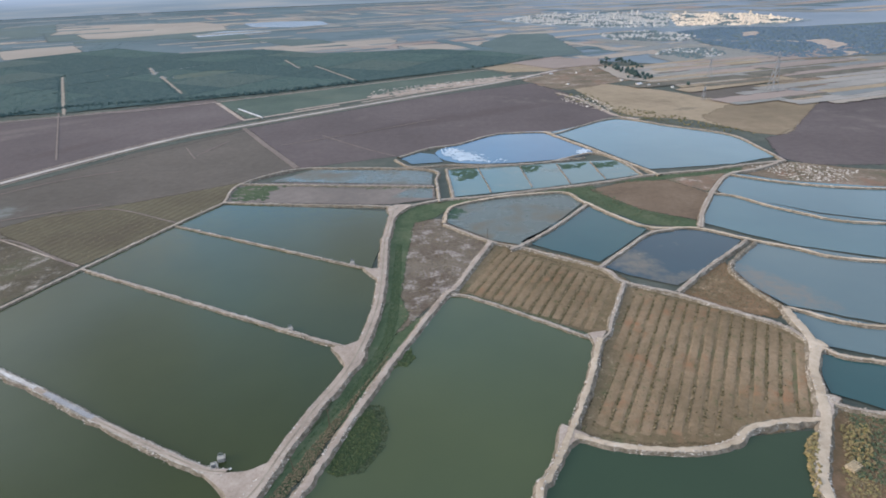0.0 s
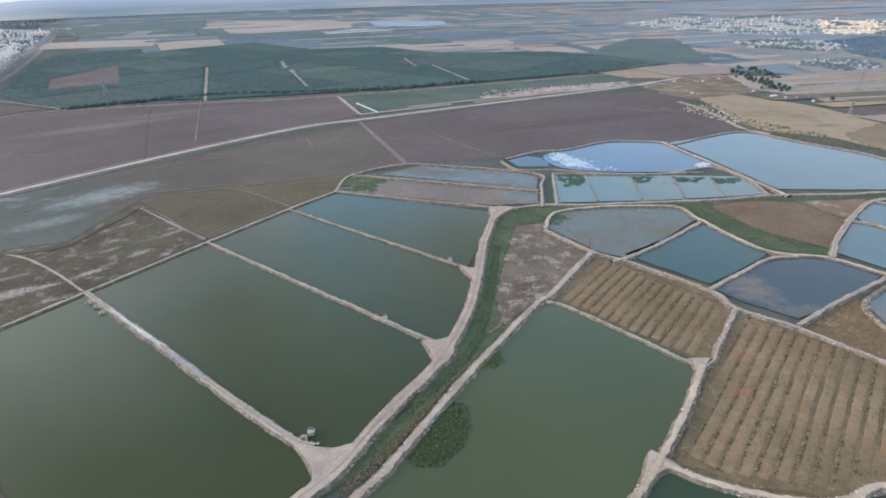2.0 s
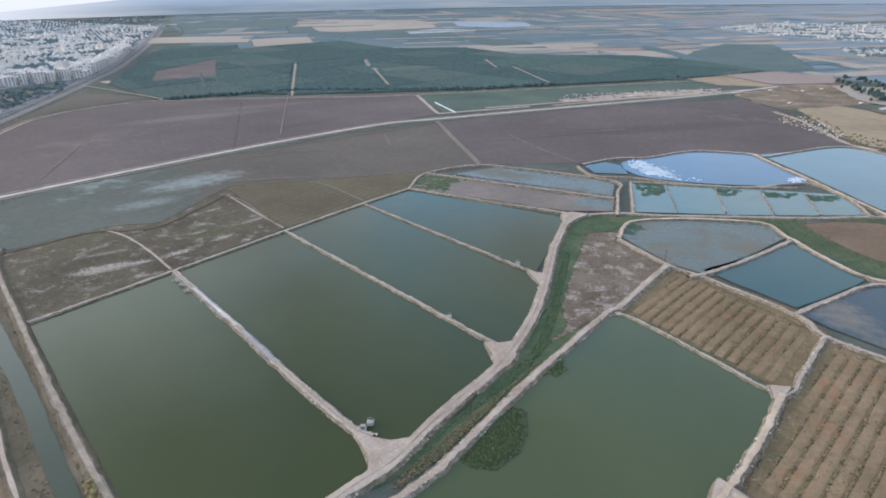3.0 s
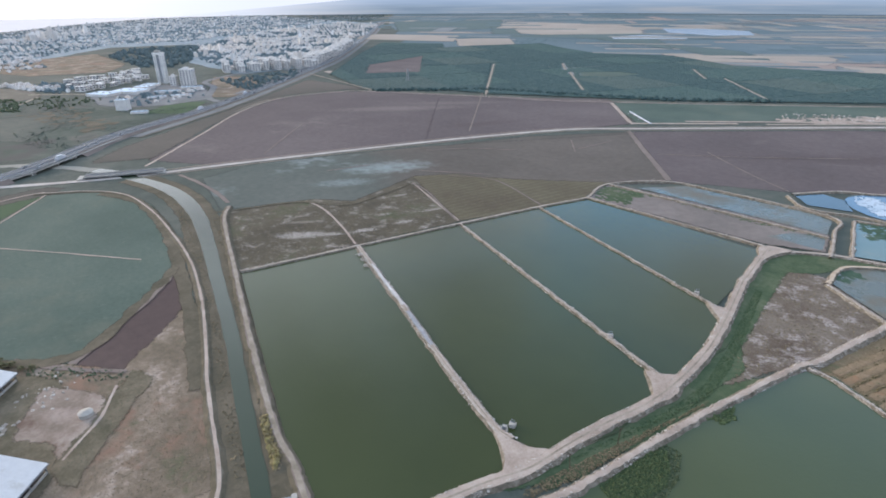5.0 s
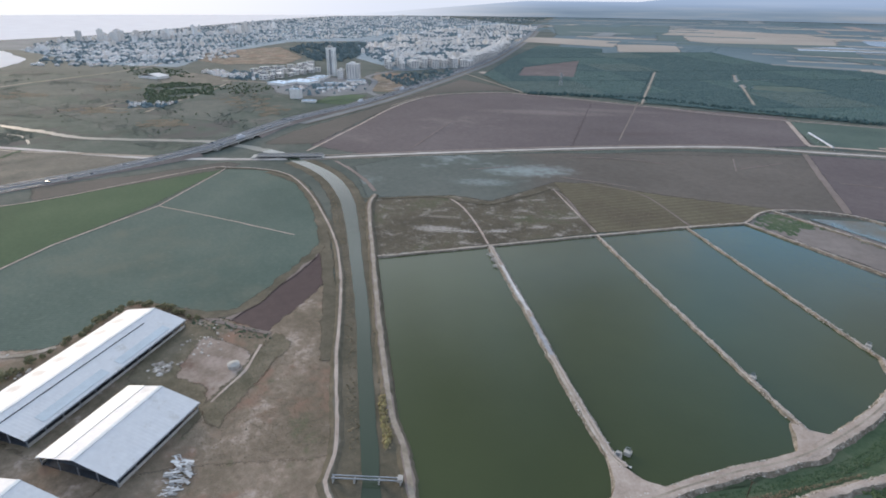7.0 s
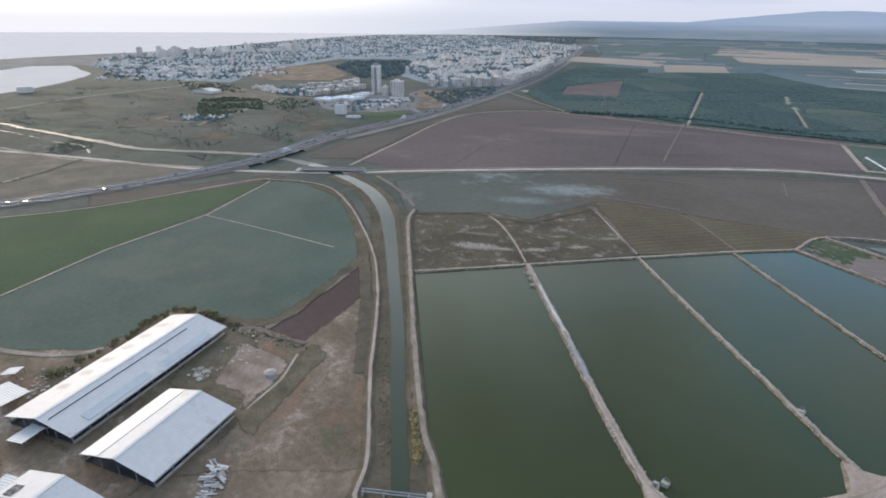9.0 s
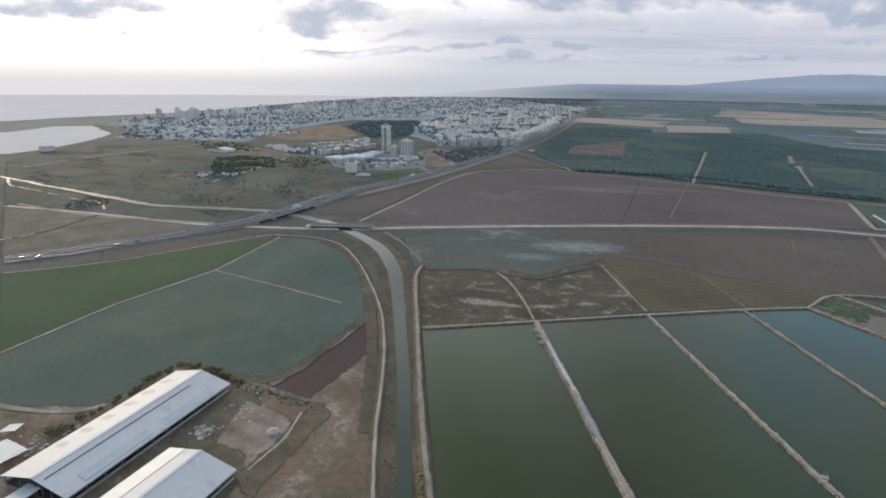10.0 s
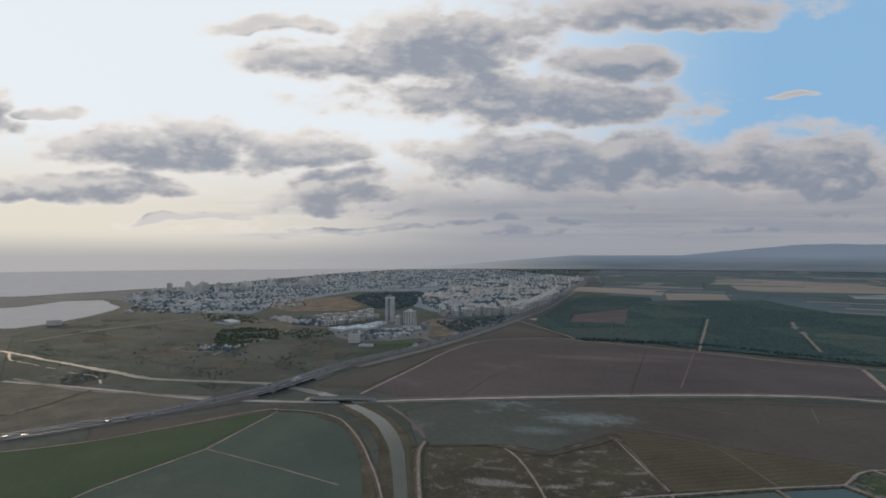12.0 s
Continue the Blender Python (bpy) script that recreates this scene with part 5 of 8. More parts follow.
drift("weeds", [(-139.7, 330.5), (-141.9, 355.5), (-124.4, 358.5), (-105.3, 359.1), (-117.2, 346.5), (-117.5, 328.6)], M_DITCH, "green weeds spreading over drained pond mud", 190, 0.7, 2.4, WATER_Z + 0.02, 450)
drift("weeds", [(-104.7, 356.7), (-35.2, 348.0), (-12.7, 343.7), (-34.7, 342.4), (-87.9, 349.4)], M_DITCH, "green weeds along a drained pond", 90, 0.4, 1.2, WATER_Z + 0.02, 451)
patch("field", [(-493, 164.1), (-525, 204.8), (-579, 304.3), (-635, 403), (-747, 585), (-673, 583), (-592, 577), (-627, 555), (-652, 471), (-612, 379.4), (-537, 282.1), (-471, 200.0)], M_PLOUGH_GREY, "dark bare verge between highway and dirt road", rag=1.5)

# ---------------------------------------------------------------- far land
# distance haze is painted in: far fields are paled and blued
def hazy_soil(name, a, b):
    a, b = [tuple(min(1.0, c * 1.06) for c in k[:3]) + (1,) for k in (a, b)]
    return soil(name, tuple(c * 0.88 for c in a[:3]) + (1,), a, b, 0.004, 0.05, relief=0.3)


# eastwards the plain turns paler and bluer, for thicker haze
M_FAR = [soil("far_green_plain", srgb(86, 102, 108), srgb(95, 110, 115), srgb(106, 119, 122), 0.003, 0.03, relief=0.3, turning=((srgb(116, 129, 142), srgb(126, 138, 149), srgb(137, 146, 154)), (1.0, 0.0), -500.0, 900.0)), hazy_soil("far_tan_field", srgb(150, 141, 130), srgb(161, 151, 139)),
         hazy_soil("far_rust_field", srgb(142, 129, 121), srgb(151, 137, 128)), hazy_soil("far_grey_field", srgb(120, 124, 124), srgb(132, 134, 132)),
         hazy_soil("far_dark_field", srgb(86, 103, 107), srgb(95, 110, 113)), hazy_soil("far_pale_field", srgb(126, 126, 121), srgb(138, 136, 130))]
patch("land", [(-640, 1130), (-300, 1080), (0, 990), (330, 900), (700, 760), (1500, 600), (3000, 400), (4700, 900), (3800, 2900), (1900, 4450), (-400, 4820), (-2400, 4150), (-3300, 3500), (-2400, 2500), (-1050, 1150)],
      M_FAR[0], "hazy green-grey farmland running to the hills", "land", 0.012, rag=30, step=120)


def far_fields():
    r = random.Random(4)
    names = ("tan", "rust-brown", "grey", "dark green", "pale")
    done = 0
    while done < 460:
        az, d = radians(r.uniform(-50, 44)), 1080 + 3500 * r.random() ** 1.5
        x, y = d * math.sin(az), d * math.cos(az)
        if x < -0.9 * y + 250 and d > 1300 and x < -1000 and y < 1800:
            continue
        if x < -620 and d < 1750:
            continue
        if x > 300 and d < 2300 and (x > 650 or d > 1450):
            continue
        a, b = r.uniform(50, 190) * (0.5 + d / 3000), r.uniform(7, 24) * (0.5 + d / 2500)
        t = radians(27 + (90 if r.random() < 0.25 else 0) + r.uniform(-6, 6))
        # western strips are picked darker, for thinner haze
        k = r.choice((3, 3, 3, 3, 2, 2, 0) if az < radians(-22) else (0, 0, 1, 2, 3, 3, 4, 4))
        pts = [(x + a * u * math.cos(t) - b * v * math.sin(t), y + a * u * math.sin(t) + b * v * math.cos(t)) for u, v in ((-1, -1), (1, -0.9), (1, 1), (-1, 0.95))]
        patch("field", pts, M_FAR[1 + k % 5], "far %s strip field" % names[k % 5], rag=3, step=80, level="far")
        done += 1


far_fields()
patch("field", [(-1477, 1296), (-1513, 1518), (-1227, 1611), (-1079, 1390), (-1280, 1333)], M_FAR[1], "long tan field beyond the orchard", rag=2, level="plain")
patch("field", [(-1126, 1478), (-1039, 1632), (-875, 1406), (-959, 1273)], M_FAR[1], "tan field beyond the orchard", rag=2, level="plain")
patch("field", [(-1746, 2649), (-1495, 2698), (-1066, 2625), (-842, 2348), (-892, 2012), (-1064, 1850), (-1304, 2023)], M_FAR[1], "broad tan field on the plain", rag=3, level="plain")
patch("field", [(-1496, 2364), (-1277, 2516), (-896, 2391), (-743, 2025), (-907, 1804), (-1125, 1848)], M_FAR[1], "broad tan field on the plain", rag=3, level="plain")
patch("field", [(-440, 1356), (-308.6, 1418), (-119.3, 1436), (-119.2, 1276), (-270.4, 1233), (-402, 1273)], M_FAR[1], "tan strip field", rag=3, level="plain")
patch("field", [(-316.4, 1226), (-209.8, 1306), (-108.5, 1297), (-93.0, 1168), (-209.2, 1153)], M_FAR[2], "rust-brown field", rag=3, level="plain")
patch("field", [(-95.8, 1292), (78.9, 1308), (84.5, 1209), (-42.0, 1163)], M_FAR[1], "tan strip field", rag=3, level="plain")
patch("reservoir", [(-827, 2460), (-726, 2517), (-493, 2423), (-420, 2177), (-525, 2082), (-701, 2168)], M_WATER_BLUE, "long pale reservoir on the plain", "reservoir", 0.80, rag=2)
patch("reservoir", [(-785, 1857), (-732, 1995), (-585, 1978), (-551, 1891), (-666, 1809), (-731, 1755)], M_WATER_BLUE, "thin pale reservoir on the plain", "reservoir", 0.80, rag=2)
patch("field", [(103.4, 950), (163.4, 979), (251.2, 970), (236.9, 895), (162.6, 869)], M_FAR[2], "reddish bare field", rag=2, level="plain")
patch("forest", [(541, 1393), (665, 1482), (857, 1428), (1087, 1473)] + [(1900, 1500), (1500, 950)] + [(675, 895), (566, 883), (518, 903), (510, 993), (503, 1134)], M_FOREST, "dark wooded hillside", "forest", 0.82, rag=6, step=30)
QUARRIES = ([(692, 1135), (735, 1143), (716, 1039), (652, 993)], [(669, 1337), (711, 1352), (660, 1251), (630, 1249)], [(648, 960), (664, 938), (626, 902)])
for a in QUARRIES:
    patch("quarry", a, M_TRACK, "white quarry cut in the woods", "quarry", 0.9, rag=4)
for k, a in ((5, [(502, 873), (667, 883), (619, 816), (485, 814)]), (3, [(426, 805), (634, 837), (597, 786), (471, 762), (413, 765)]), (1, [(416, 715), (590, 776), (552, 723), (411, 681)]), (0, [(388.9, 678), (530, 691), (504, 655), (387.2, 639)]),
             (1, [(387.6, 598), (504, 655), (455, 586), (387.9, 561)]), (1, [(229.3, 865), (385.4, 857), (439, 785), (390.8, 721), (280.7, 691), (231.1, 755)]), (5, [(342.2, 976), (507, 969), (494, 875), (354.4, 885)])):
    patch("field", a, M_FAR[k] if k else M_PLOUGH_DARK, "narrow strip of bare or stubble field", z=None, rag=2, level="far")


# stubble greyed towards the distance haze
M_DRY = soil("dry_pale_stubble", srgb(126, 124, 119), srgb(143, 139, 133), srgb(158, 153, 146), 0.008, 0.08, pale=(srgb(118, 120, 118), 0.01, 0.5, 0.7))


def strip_fields():
    """The patchwork of narrow fields beyond the stubble rise."""
    r = random.Random(23)
    region = [(330.9, 891), (448, 901), (658, 871), (455, 586), (392.9, 578), (370.1, 642), (309.2, 711)]
    a, b = [(309.0, 694), (604, 796)]
    way = math.atan2(b[1] - a[1], b[0] - a[0])
    tints = [(M_MARGIN, "grey-brown"), (M_WASTE, "dry brown"), (M_FAR[3], "grey"), (M_FAR[5], "pale grey"), (M_FAR[2], "rust-brown"), (M_DRY, "pale tan"), (M_DRY, "pale tan"), (M_TAN, "straw-coloured"), (M_TAN, "straw-coloured")]
    for p in scatter(region, 70, 61):
        u, v, t = r.uniform(40, 120), r.uniform(4, 11), way + r.uniform(-0.06, 0.06)
        m, tint = r.choice(tints)
        pts = [(p[0] + u * x * math.cos(t) - v * y * math.sin(t), p[1] + u * x * math.sin(t) + v * y * math.cos(t)) for x, y in ((-1, -1), (1, -0.9), (1, 1), (-1, 0.9))]
        patch("field", pts, m, "narrow %s strip field" % tint, rag=1.5, step=15, level="far")


strip_fields()


def hills():
    """The rim of hazy distance: plain and a long blue ridge."""
    m, n, shader = material("distance_haze")
    p = where(n)
    sep = n.add("ShaderNodeSeparateXYZ")
    n.put(sep.inputs[0], p)
    turn = n.add("ShaderNodeVectorRotate", rotation_type="Z_AXIS")
    n.put(turn.inputs["Vector"], p)
    turn.inputs["Angle"].default_value = radians(-60)
    side = n.add("ShaderNodeSeparateXYZ")
    n.put(side.inputs[0], turn.outputs[0])
    stretch = n.add("ShaderNodeVectorMath", operation="MULTIPLY")
    n.put(stretch.inputs[0], p)
    stretch.inputs[1].default_value = (0.0012, 0.0012, 0.035)
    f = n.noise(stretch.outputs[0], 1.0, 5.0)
    # haze painted as glow: paler upwards, eastwards and towards the sea
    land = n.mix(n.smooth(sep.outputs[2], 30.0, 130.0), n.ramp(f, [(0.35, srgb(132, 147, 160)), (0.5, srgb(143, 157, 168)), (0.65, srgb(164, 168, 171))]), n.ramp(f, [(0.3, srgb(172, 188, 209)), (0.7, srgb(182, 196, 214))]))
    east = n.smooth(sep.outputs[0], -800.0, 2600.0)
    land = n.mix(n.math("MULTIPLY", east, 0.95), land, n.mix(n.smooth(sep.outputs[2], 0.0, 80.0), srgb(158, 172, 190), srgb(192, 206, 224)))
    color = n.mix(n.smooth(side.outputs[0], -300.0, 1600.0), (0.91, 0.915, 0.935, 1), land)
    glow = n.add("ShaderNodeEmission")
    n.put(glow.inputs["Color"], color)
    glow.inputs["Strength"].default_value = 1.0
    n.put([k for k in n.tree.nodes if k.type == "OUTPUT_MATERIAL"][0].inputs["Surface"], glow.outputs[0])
    sides, r = 360, 4880
    verts, faces = [], []
    for i in range(sides + 1):
        yaw = i - 180.0                      # degrees left of +y
        x, y = -r * math.sin(radians(yaw)), r * math.cos(radians(yaw))
        ridge = 0.0
        if yaw < 36:
            k = min(1.0, (36 - yaw) / 10)
            ridge = k * (78 + 30 * noise.noise(Vector((yaw * 0.045, 2.0, 0))) + 8 * noise.noise(Vector((yaw * 0.4, 5.0, 0))))
            if yaw < 15:
                ridge *= 1 + min(1.0, (15 - yaw) / 25) * 0.9
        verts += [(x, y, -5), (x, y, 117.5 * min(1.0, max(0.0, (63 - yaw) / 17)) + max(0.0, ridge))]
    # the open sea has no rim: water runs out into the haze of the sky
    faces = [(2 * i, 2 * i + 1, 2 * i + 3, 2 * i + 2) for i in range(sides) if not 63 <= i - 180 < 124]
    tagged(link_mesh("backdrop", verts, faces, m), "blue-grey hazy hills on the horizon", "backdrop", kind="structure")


hills()

for a in ([(-2247, 2385), (-1910, 2925), (-1369, 2080), (-1552, 1680)], [(-1088, 1742), (-740, 2070), (-465, 1486), (-569, 1567), (-807, 1744), (-1012, 1621)], [(7.6, 1072), (46.6, 1136), (94.5, 1316), (160.6, 1487), (253.2, 1483), (245.1, 1047), (167.1, 1002), (100.0, 944), (37.8, 887), (-7.3, 873), (-36.5, 987)], [(-1496, 2225), (-1424, 2248), (-1096, 1799), (-1171, 1754)], [(-557, 1653), (-324.9, 1522), (-223.6, 1334), (-320.3, 1327)]):
    patch("field", a, M_FOREST, "dark green plantation on the plain", rag=4, step=20, level="plain")

# ---------------------------------------------------------------- orchards
ORCHARD = [(-771, 655), (-1018, 963), (-1215, 1235), (-1045, 1300), (-962, 1200), (-871, 1376), (-815, 1464), (-700, 1366), (-576, 1278), (-408, 1313), (-252, 1186), (-143, 1188), (-26, 1200), (78.7, 1126), (168.3, 1010), (83.0, 928), (-117.5, 799), (-276.9, 712), (-437, 645), (-529, 633), (-590, 568)]
FALLOW = [[(-441, 928), (-392.3, 974), (-341.1, 963), (-372.4, 906), (-418, 882)]]
BROWN = [(-822, 795), (-858, 1000), (-666, 768), (-730, 697)]
PATHS = [[(-636, 954), (-431, 629)], [(-530, 1037), (-479, 950)], [(-455, 920), (-348.5, 749)], [(-222.2, 990), (-120.7, 800)], [(-298.8, 1088), (-244.0, 967)], [(-805, 637), (-588, 571)]]
patch("orchard_floor", ORCHARD, M_SHADY, "shaded grassy floor of an orchard", "orchard", 0.84, rag=2, step=30)
patch("field", BROWN, M_PLOUGH, "bare brown field among orchards", z=0.88)
for a in FALLOW:
    patch("field", a, M_CROP, "grassy fallow plot inside the orchard", z=0.885, rag=2)
for a in PATHS:
    ribbon("path", a, 3.2, M_RUT, "pale track through the orchard", "path", 0.95, rag=1.2)


def near_line(p, lines, gap):
    q = Vector((*p, 0))
    for a in lines:
        for u, v in zip(a, a[1:]):
            u3, v3 = Vector((*u, 0)), Vector((*v, 0))
            d = v3 - u3
            t = max(0.0, min(1.0, (q - u3).dot(d) / d.length_squared))
            if (u3 + d * t - q).length < gap:
                return True
    return False


def plant_orchard():
    r = random.Random(21)
    c, s = math.cos(radians(-30)), math.sin(radians(-30))
    us = [p[0] * c + p[1] * s for p in ORCHARD]
    vs = [-p[0] * s + p[1] * c for p in ORCHARD]
    kinds, u = ([], [], []), min(us)
    while u < max(us):
        v = min(vs)
        while v < max(vs):
            p = (u * c - v * s + r.uniform(-0.6, 0.6), u * s + v * c + r.uniform(-0.6, 0.6))
            bu, bv = math.floor(u / 130), math.floor(v / 105)
            block = noise.noise(Vector((bu * 3.1, bv * 1.7, 0)))
            if r.random() < 0.98 and u % 130 > 4 and inside(p, ORCHARD) and not any(inside(p, k) for k in [BROWN] + FALLOW) and not near_line(p, PATHS, 5.5):
                k = 0 if block < 0.05 else 1 if block < 0.3 else 2
                kinds[k].append((*p, 0.8, (3.7, 3.6, 3.3)[k] * r.uniform(0.9, 1.1)))
            v += 5.6
        u += 6.0
    for spots, leaf, label in zip(kinds, (M_LEAF, M_LEAF_OLIVE, M_LEAF_GREY), ("rows of dark green citrus trees", "rows of paler green orchard trees", "rows of greyish young orchard trees")):
        if spots:
            clumps("orchard_trees", spots, leaf, label, "orchard", 0.3, 0.10, sides=5)
    edge, line = [], curved([(-580, 563), (-452, 663), (-332.3, 693), (-220.2, 732)] + [(-116.8, 794)], False, 4.0)
    for p in line:
        for _ in range(2):
            edge.append((p.x + r.uniform(-5, 5), p.y + r.uniform(3, 10), 0.1, r.uniform(1.8, 3.4)))
    clumps("windbreak", edge, M_LEAF, "dark hedge of trees along the orchard road", "hedge", 1.3, 0.35)


plant_orchard()
M_LEAF_DEEP = island("dull_green_rushes", [srgb(76, 88, 68), srgb(88, 99, 76), srgb(106, 111, 87)])
# pine green turned blue by painted haze
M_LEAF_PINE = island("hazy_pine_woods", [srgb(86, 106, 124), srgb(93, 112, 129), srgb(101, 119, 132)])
r_w = random.Random(31)
WOODS = [([(541, 1393), (665, 1482), (857, 1428), (1044, 1412), (684, 908), (570, 889), (522, 910), (510, 993), (503, 1134)], 5200, 3.6, "dense dark pine woods"), ([(-1460, 572), (-1596, 689), (-1534, 848), (-1183, 631), (-1107, 542), (-1149, 508)], 420, 5.0, "dark grove beside the town"),
         ([(-938, 148), (-950, 191), (-898, 228), (-797, 205), (-785, 169), (-770, 118), (-847, 126)], 620, 1.9, "dark green scrub wood"), ([(-1210, 151.6), (-1125, 239.6), (-994, 228.9), (-1067, 150.0)], 120, 2.0, "dark bushes behind a hall"), ([(-887, 220.2), (-890, 274.6), (-814, 311.8), (-773, 229.3)], 90, 1.6, "bushy hedge on the meadow"), ([(-3509, 2459), (-3489, 3149), (-3246, 3399), (-2373, 2315), (-2738, 2124)], 700, 4.0, "dark woods beyond the town"), ([(-857, 496), (-867, 678), (-765, 563), (-721, 457)], 160, 3.2, "roadside trees"),
         ([(-1202, -35.2), (-1181, 118.1), (-998, 201.8), (-822, 77.1), (-958, -18.7)], 24, 0.9, "low bushes on the meadow"), ([(-830, 11.9), (-737, 145.5), (-607, 190.8), (-591, 92.2), (-664, 15.8)], 30, 1.0, "low bushes on the meadow")]
for poly, count, size, label in WOODS:
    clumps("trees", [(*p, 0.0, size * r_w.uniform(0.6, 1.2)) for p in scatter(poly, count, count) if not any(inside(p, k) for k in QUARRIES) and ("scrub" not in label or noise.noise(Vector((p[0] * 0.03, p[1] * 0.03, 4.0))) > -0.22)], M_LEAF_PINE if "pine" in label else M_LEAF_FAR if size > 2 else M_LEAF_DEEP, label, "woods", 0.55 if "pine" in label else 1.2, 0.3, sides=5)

# scrub green dulled for the haze over the meadow
M_LEAF_MEADOW = island("dull_meadow_scrub", [srgb(74, 84, 77), srgb(82, 91, 83), srgb(91, 98, 89)])


def meadow_scrub(poly, count, seed, label):
    """Low scrub in loose colonies, with open grass between them."""
    r = random.Random(seed)
    spots = []
    for p in scatter(poly, count, seed):
        k = noise.noise(Vector((p[0] * 0.014, p[1] * 0.020, seed))) + 0.5 * noise.noise(Vector((p[0] * 0.05, p[1] * 0.05, seed + 3)))
        if k > 0.16 or r.random() < 0.06:
            spots.append((*p, 0.28, r.uniform(0.4, 0.8 + 1.3 * k)))
    clumps("scrub", spots, M_LEAF_MEADOW, label, "scrub", 0.32, 0.45, sides=6)


meadow_scrub([(-877, -108.7), (-717, -19.3), (-622, 28.5), (-562, 97.3), (-541, 146.4), (-605, 230.3), (-673, 371.6), (-693, 280.2), (-895, 248.8), (-941, 155.3), (-1223, 26.9), (-1252, -35.8), (-1029, -123.3)], 9000, 21, "low dull scrub scattered over the meadow")
meadow_scrub([(-829, -104.2), (-686, -19.4), (-600, 26.8), (-542, 93.3), (-504, 125.2), (-507, 63.1), (-603, -19.6), (-673, -89.3)], 2600, 22, "low dull scrub beside the river")

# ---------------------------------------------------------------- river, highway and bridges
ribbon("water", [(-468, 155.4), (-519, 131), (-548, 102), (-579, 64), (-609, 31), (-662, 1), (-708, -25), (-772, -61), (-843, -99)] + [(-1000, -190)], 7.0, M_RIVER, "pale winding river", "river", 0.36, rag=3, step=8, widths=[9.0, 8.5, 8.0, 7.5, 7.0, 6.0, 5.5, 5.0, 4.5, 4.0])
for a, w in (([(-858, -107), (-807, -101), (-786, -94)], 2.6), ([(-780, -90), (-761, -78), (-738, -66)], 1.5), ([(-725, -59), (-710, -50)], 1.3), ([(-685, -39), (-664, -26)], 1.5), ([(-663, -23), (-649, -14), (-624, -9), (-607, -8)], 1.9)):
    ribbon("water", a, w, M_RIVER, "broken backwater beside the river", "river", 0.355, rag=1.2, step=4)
for a in ([(-524, -78), (-524, -71)], [(-526, -67), (-529, -62)], [(-532, -60), (-533, -57)]):
    ribbon("water", a, 1.3, M_RIVER, "small shining ditch", "ditch", 0.352, rag=0.8, step=3)
ribbon("verge", [(-520, -84), (-526, -67), (-533, -56), (-548, -41), (-583, -14)], 3.0, M_DITCH, "dark weedy ditch line", "ditch", 0.33, rag=1.5)


def raised(name, pts, lifts, half, mat, label, category="road", drop=0.0, parent=None, offset=0.0, thick=0.0):
    """A strip that follows the highway at its own height; with thickness it has sides."""
    line = curved([(*p, 0) for p in pts], False, 12.0)
    acc, total = [0.0], 0.0
    for a, b in zip(line, line[1:]):
        total += (b - a).length
        acc.append(total)
    keys, k = [0.0], 0.0
    for a, b in zip(pts, pts[1:]):
        k += math.dist(a, b)
        keys.append(k)
    verts, faces = [], []
    for (p, s), d in zip(frames_along(line), acc):
        z = float(np.interp(d / total * keys[-1], keys, lifts)) + drop
        a, b = p + s * (offset + half), p + s * (offset - half)
        verts += [(a.x, a.y, z), (b.x, b.y, z)]
        if thick:
            verts += [(b.x, b.y, z - thick), (a.x, a.y, z - thick)]
    w = 4 if thick else 2
    for i in range(len(line) - 1):
        o = i * w
        for j in range(4 if thick else 1):
            faces.append((o + j, o + (j + 1) % w, o + w + (j + 1) % w, o + w + j) if thick else (o, o + 1, o + 3, o + 2))
    ob = link_mesh(name, verts, faces, mat)
    if parent:
        ob.parent = parent
        return tagged(ob, label)
    return tagged(ob, label, category, kind="structure")


LIFT = [0.5, 0.5, 0.8, 2.6, 3.6, 2.0, 0.8, 0.7, 0.8, 0.8, 0.8, 0.8]
highway = raised("road", HIGHWAY, LIFT, 7.4, M_ASPHALT, "grey dual carriageway on a low embankment", thick=0.6)
for off in (-6.7, -1.0, 1.0, 6.7):
    raised("edge_line", HIGHWAY, LIFT, 0.11, M_WHITE, "white painted edge line", drop=0.02, parent=highway, offset=off)
raised("crash_barrier", HIGHWAY, LIFT, 0.25, M_RAIL, "pale median barrier", drop=0.8, parent=highway, offset=0.0, thick=0.8)
for off in (-7.2, 7.2):
    raised("crash_barrier", HIGHWAY, LIFT, 0.15, M_RAIL, "galvanised roadside barrier", drop=0.75, parent=highway, offset=off, thick=0.5)


raised("verge", HIGHWAY[5:], [0.34] * 7, 17.0, M_MARGIN, "dull verge between highway lanes", "verge", offset=-9.0)
raised("road", HIGHWAY[5:], [0.44] * 7, 4.6, M_ASPHALT, "grey slip road beside the highway", offset=-18.0)
raised("road", HIGHWAY[7:], [0.44] * 5, 4.0, M_ASPHALT, "grey service road below the apartment blocks", offset=16.5)


raised("path", EDGE_ROAD, [0.29] * 8, 1.0, M_RUT, "second wheel track beside the orchard road", "path", offset=6.5)


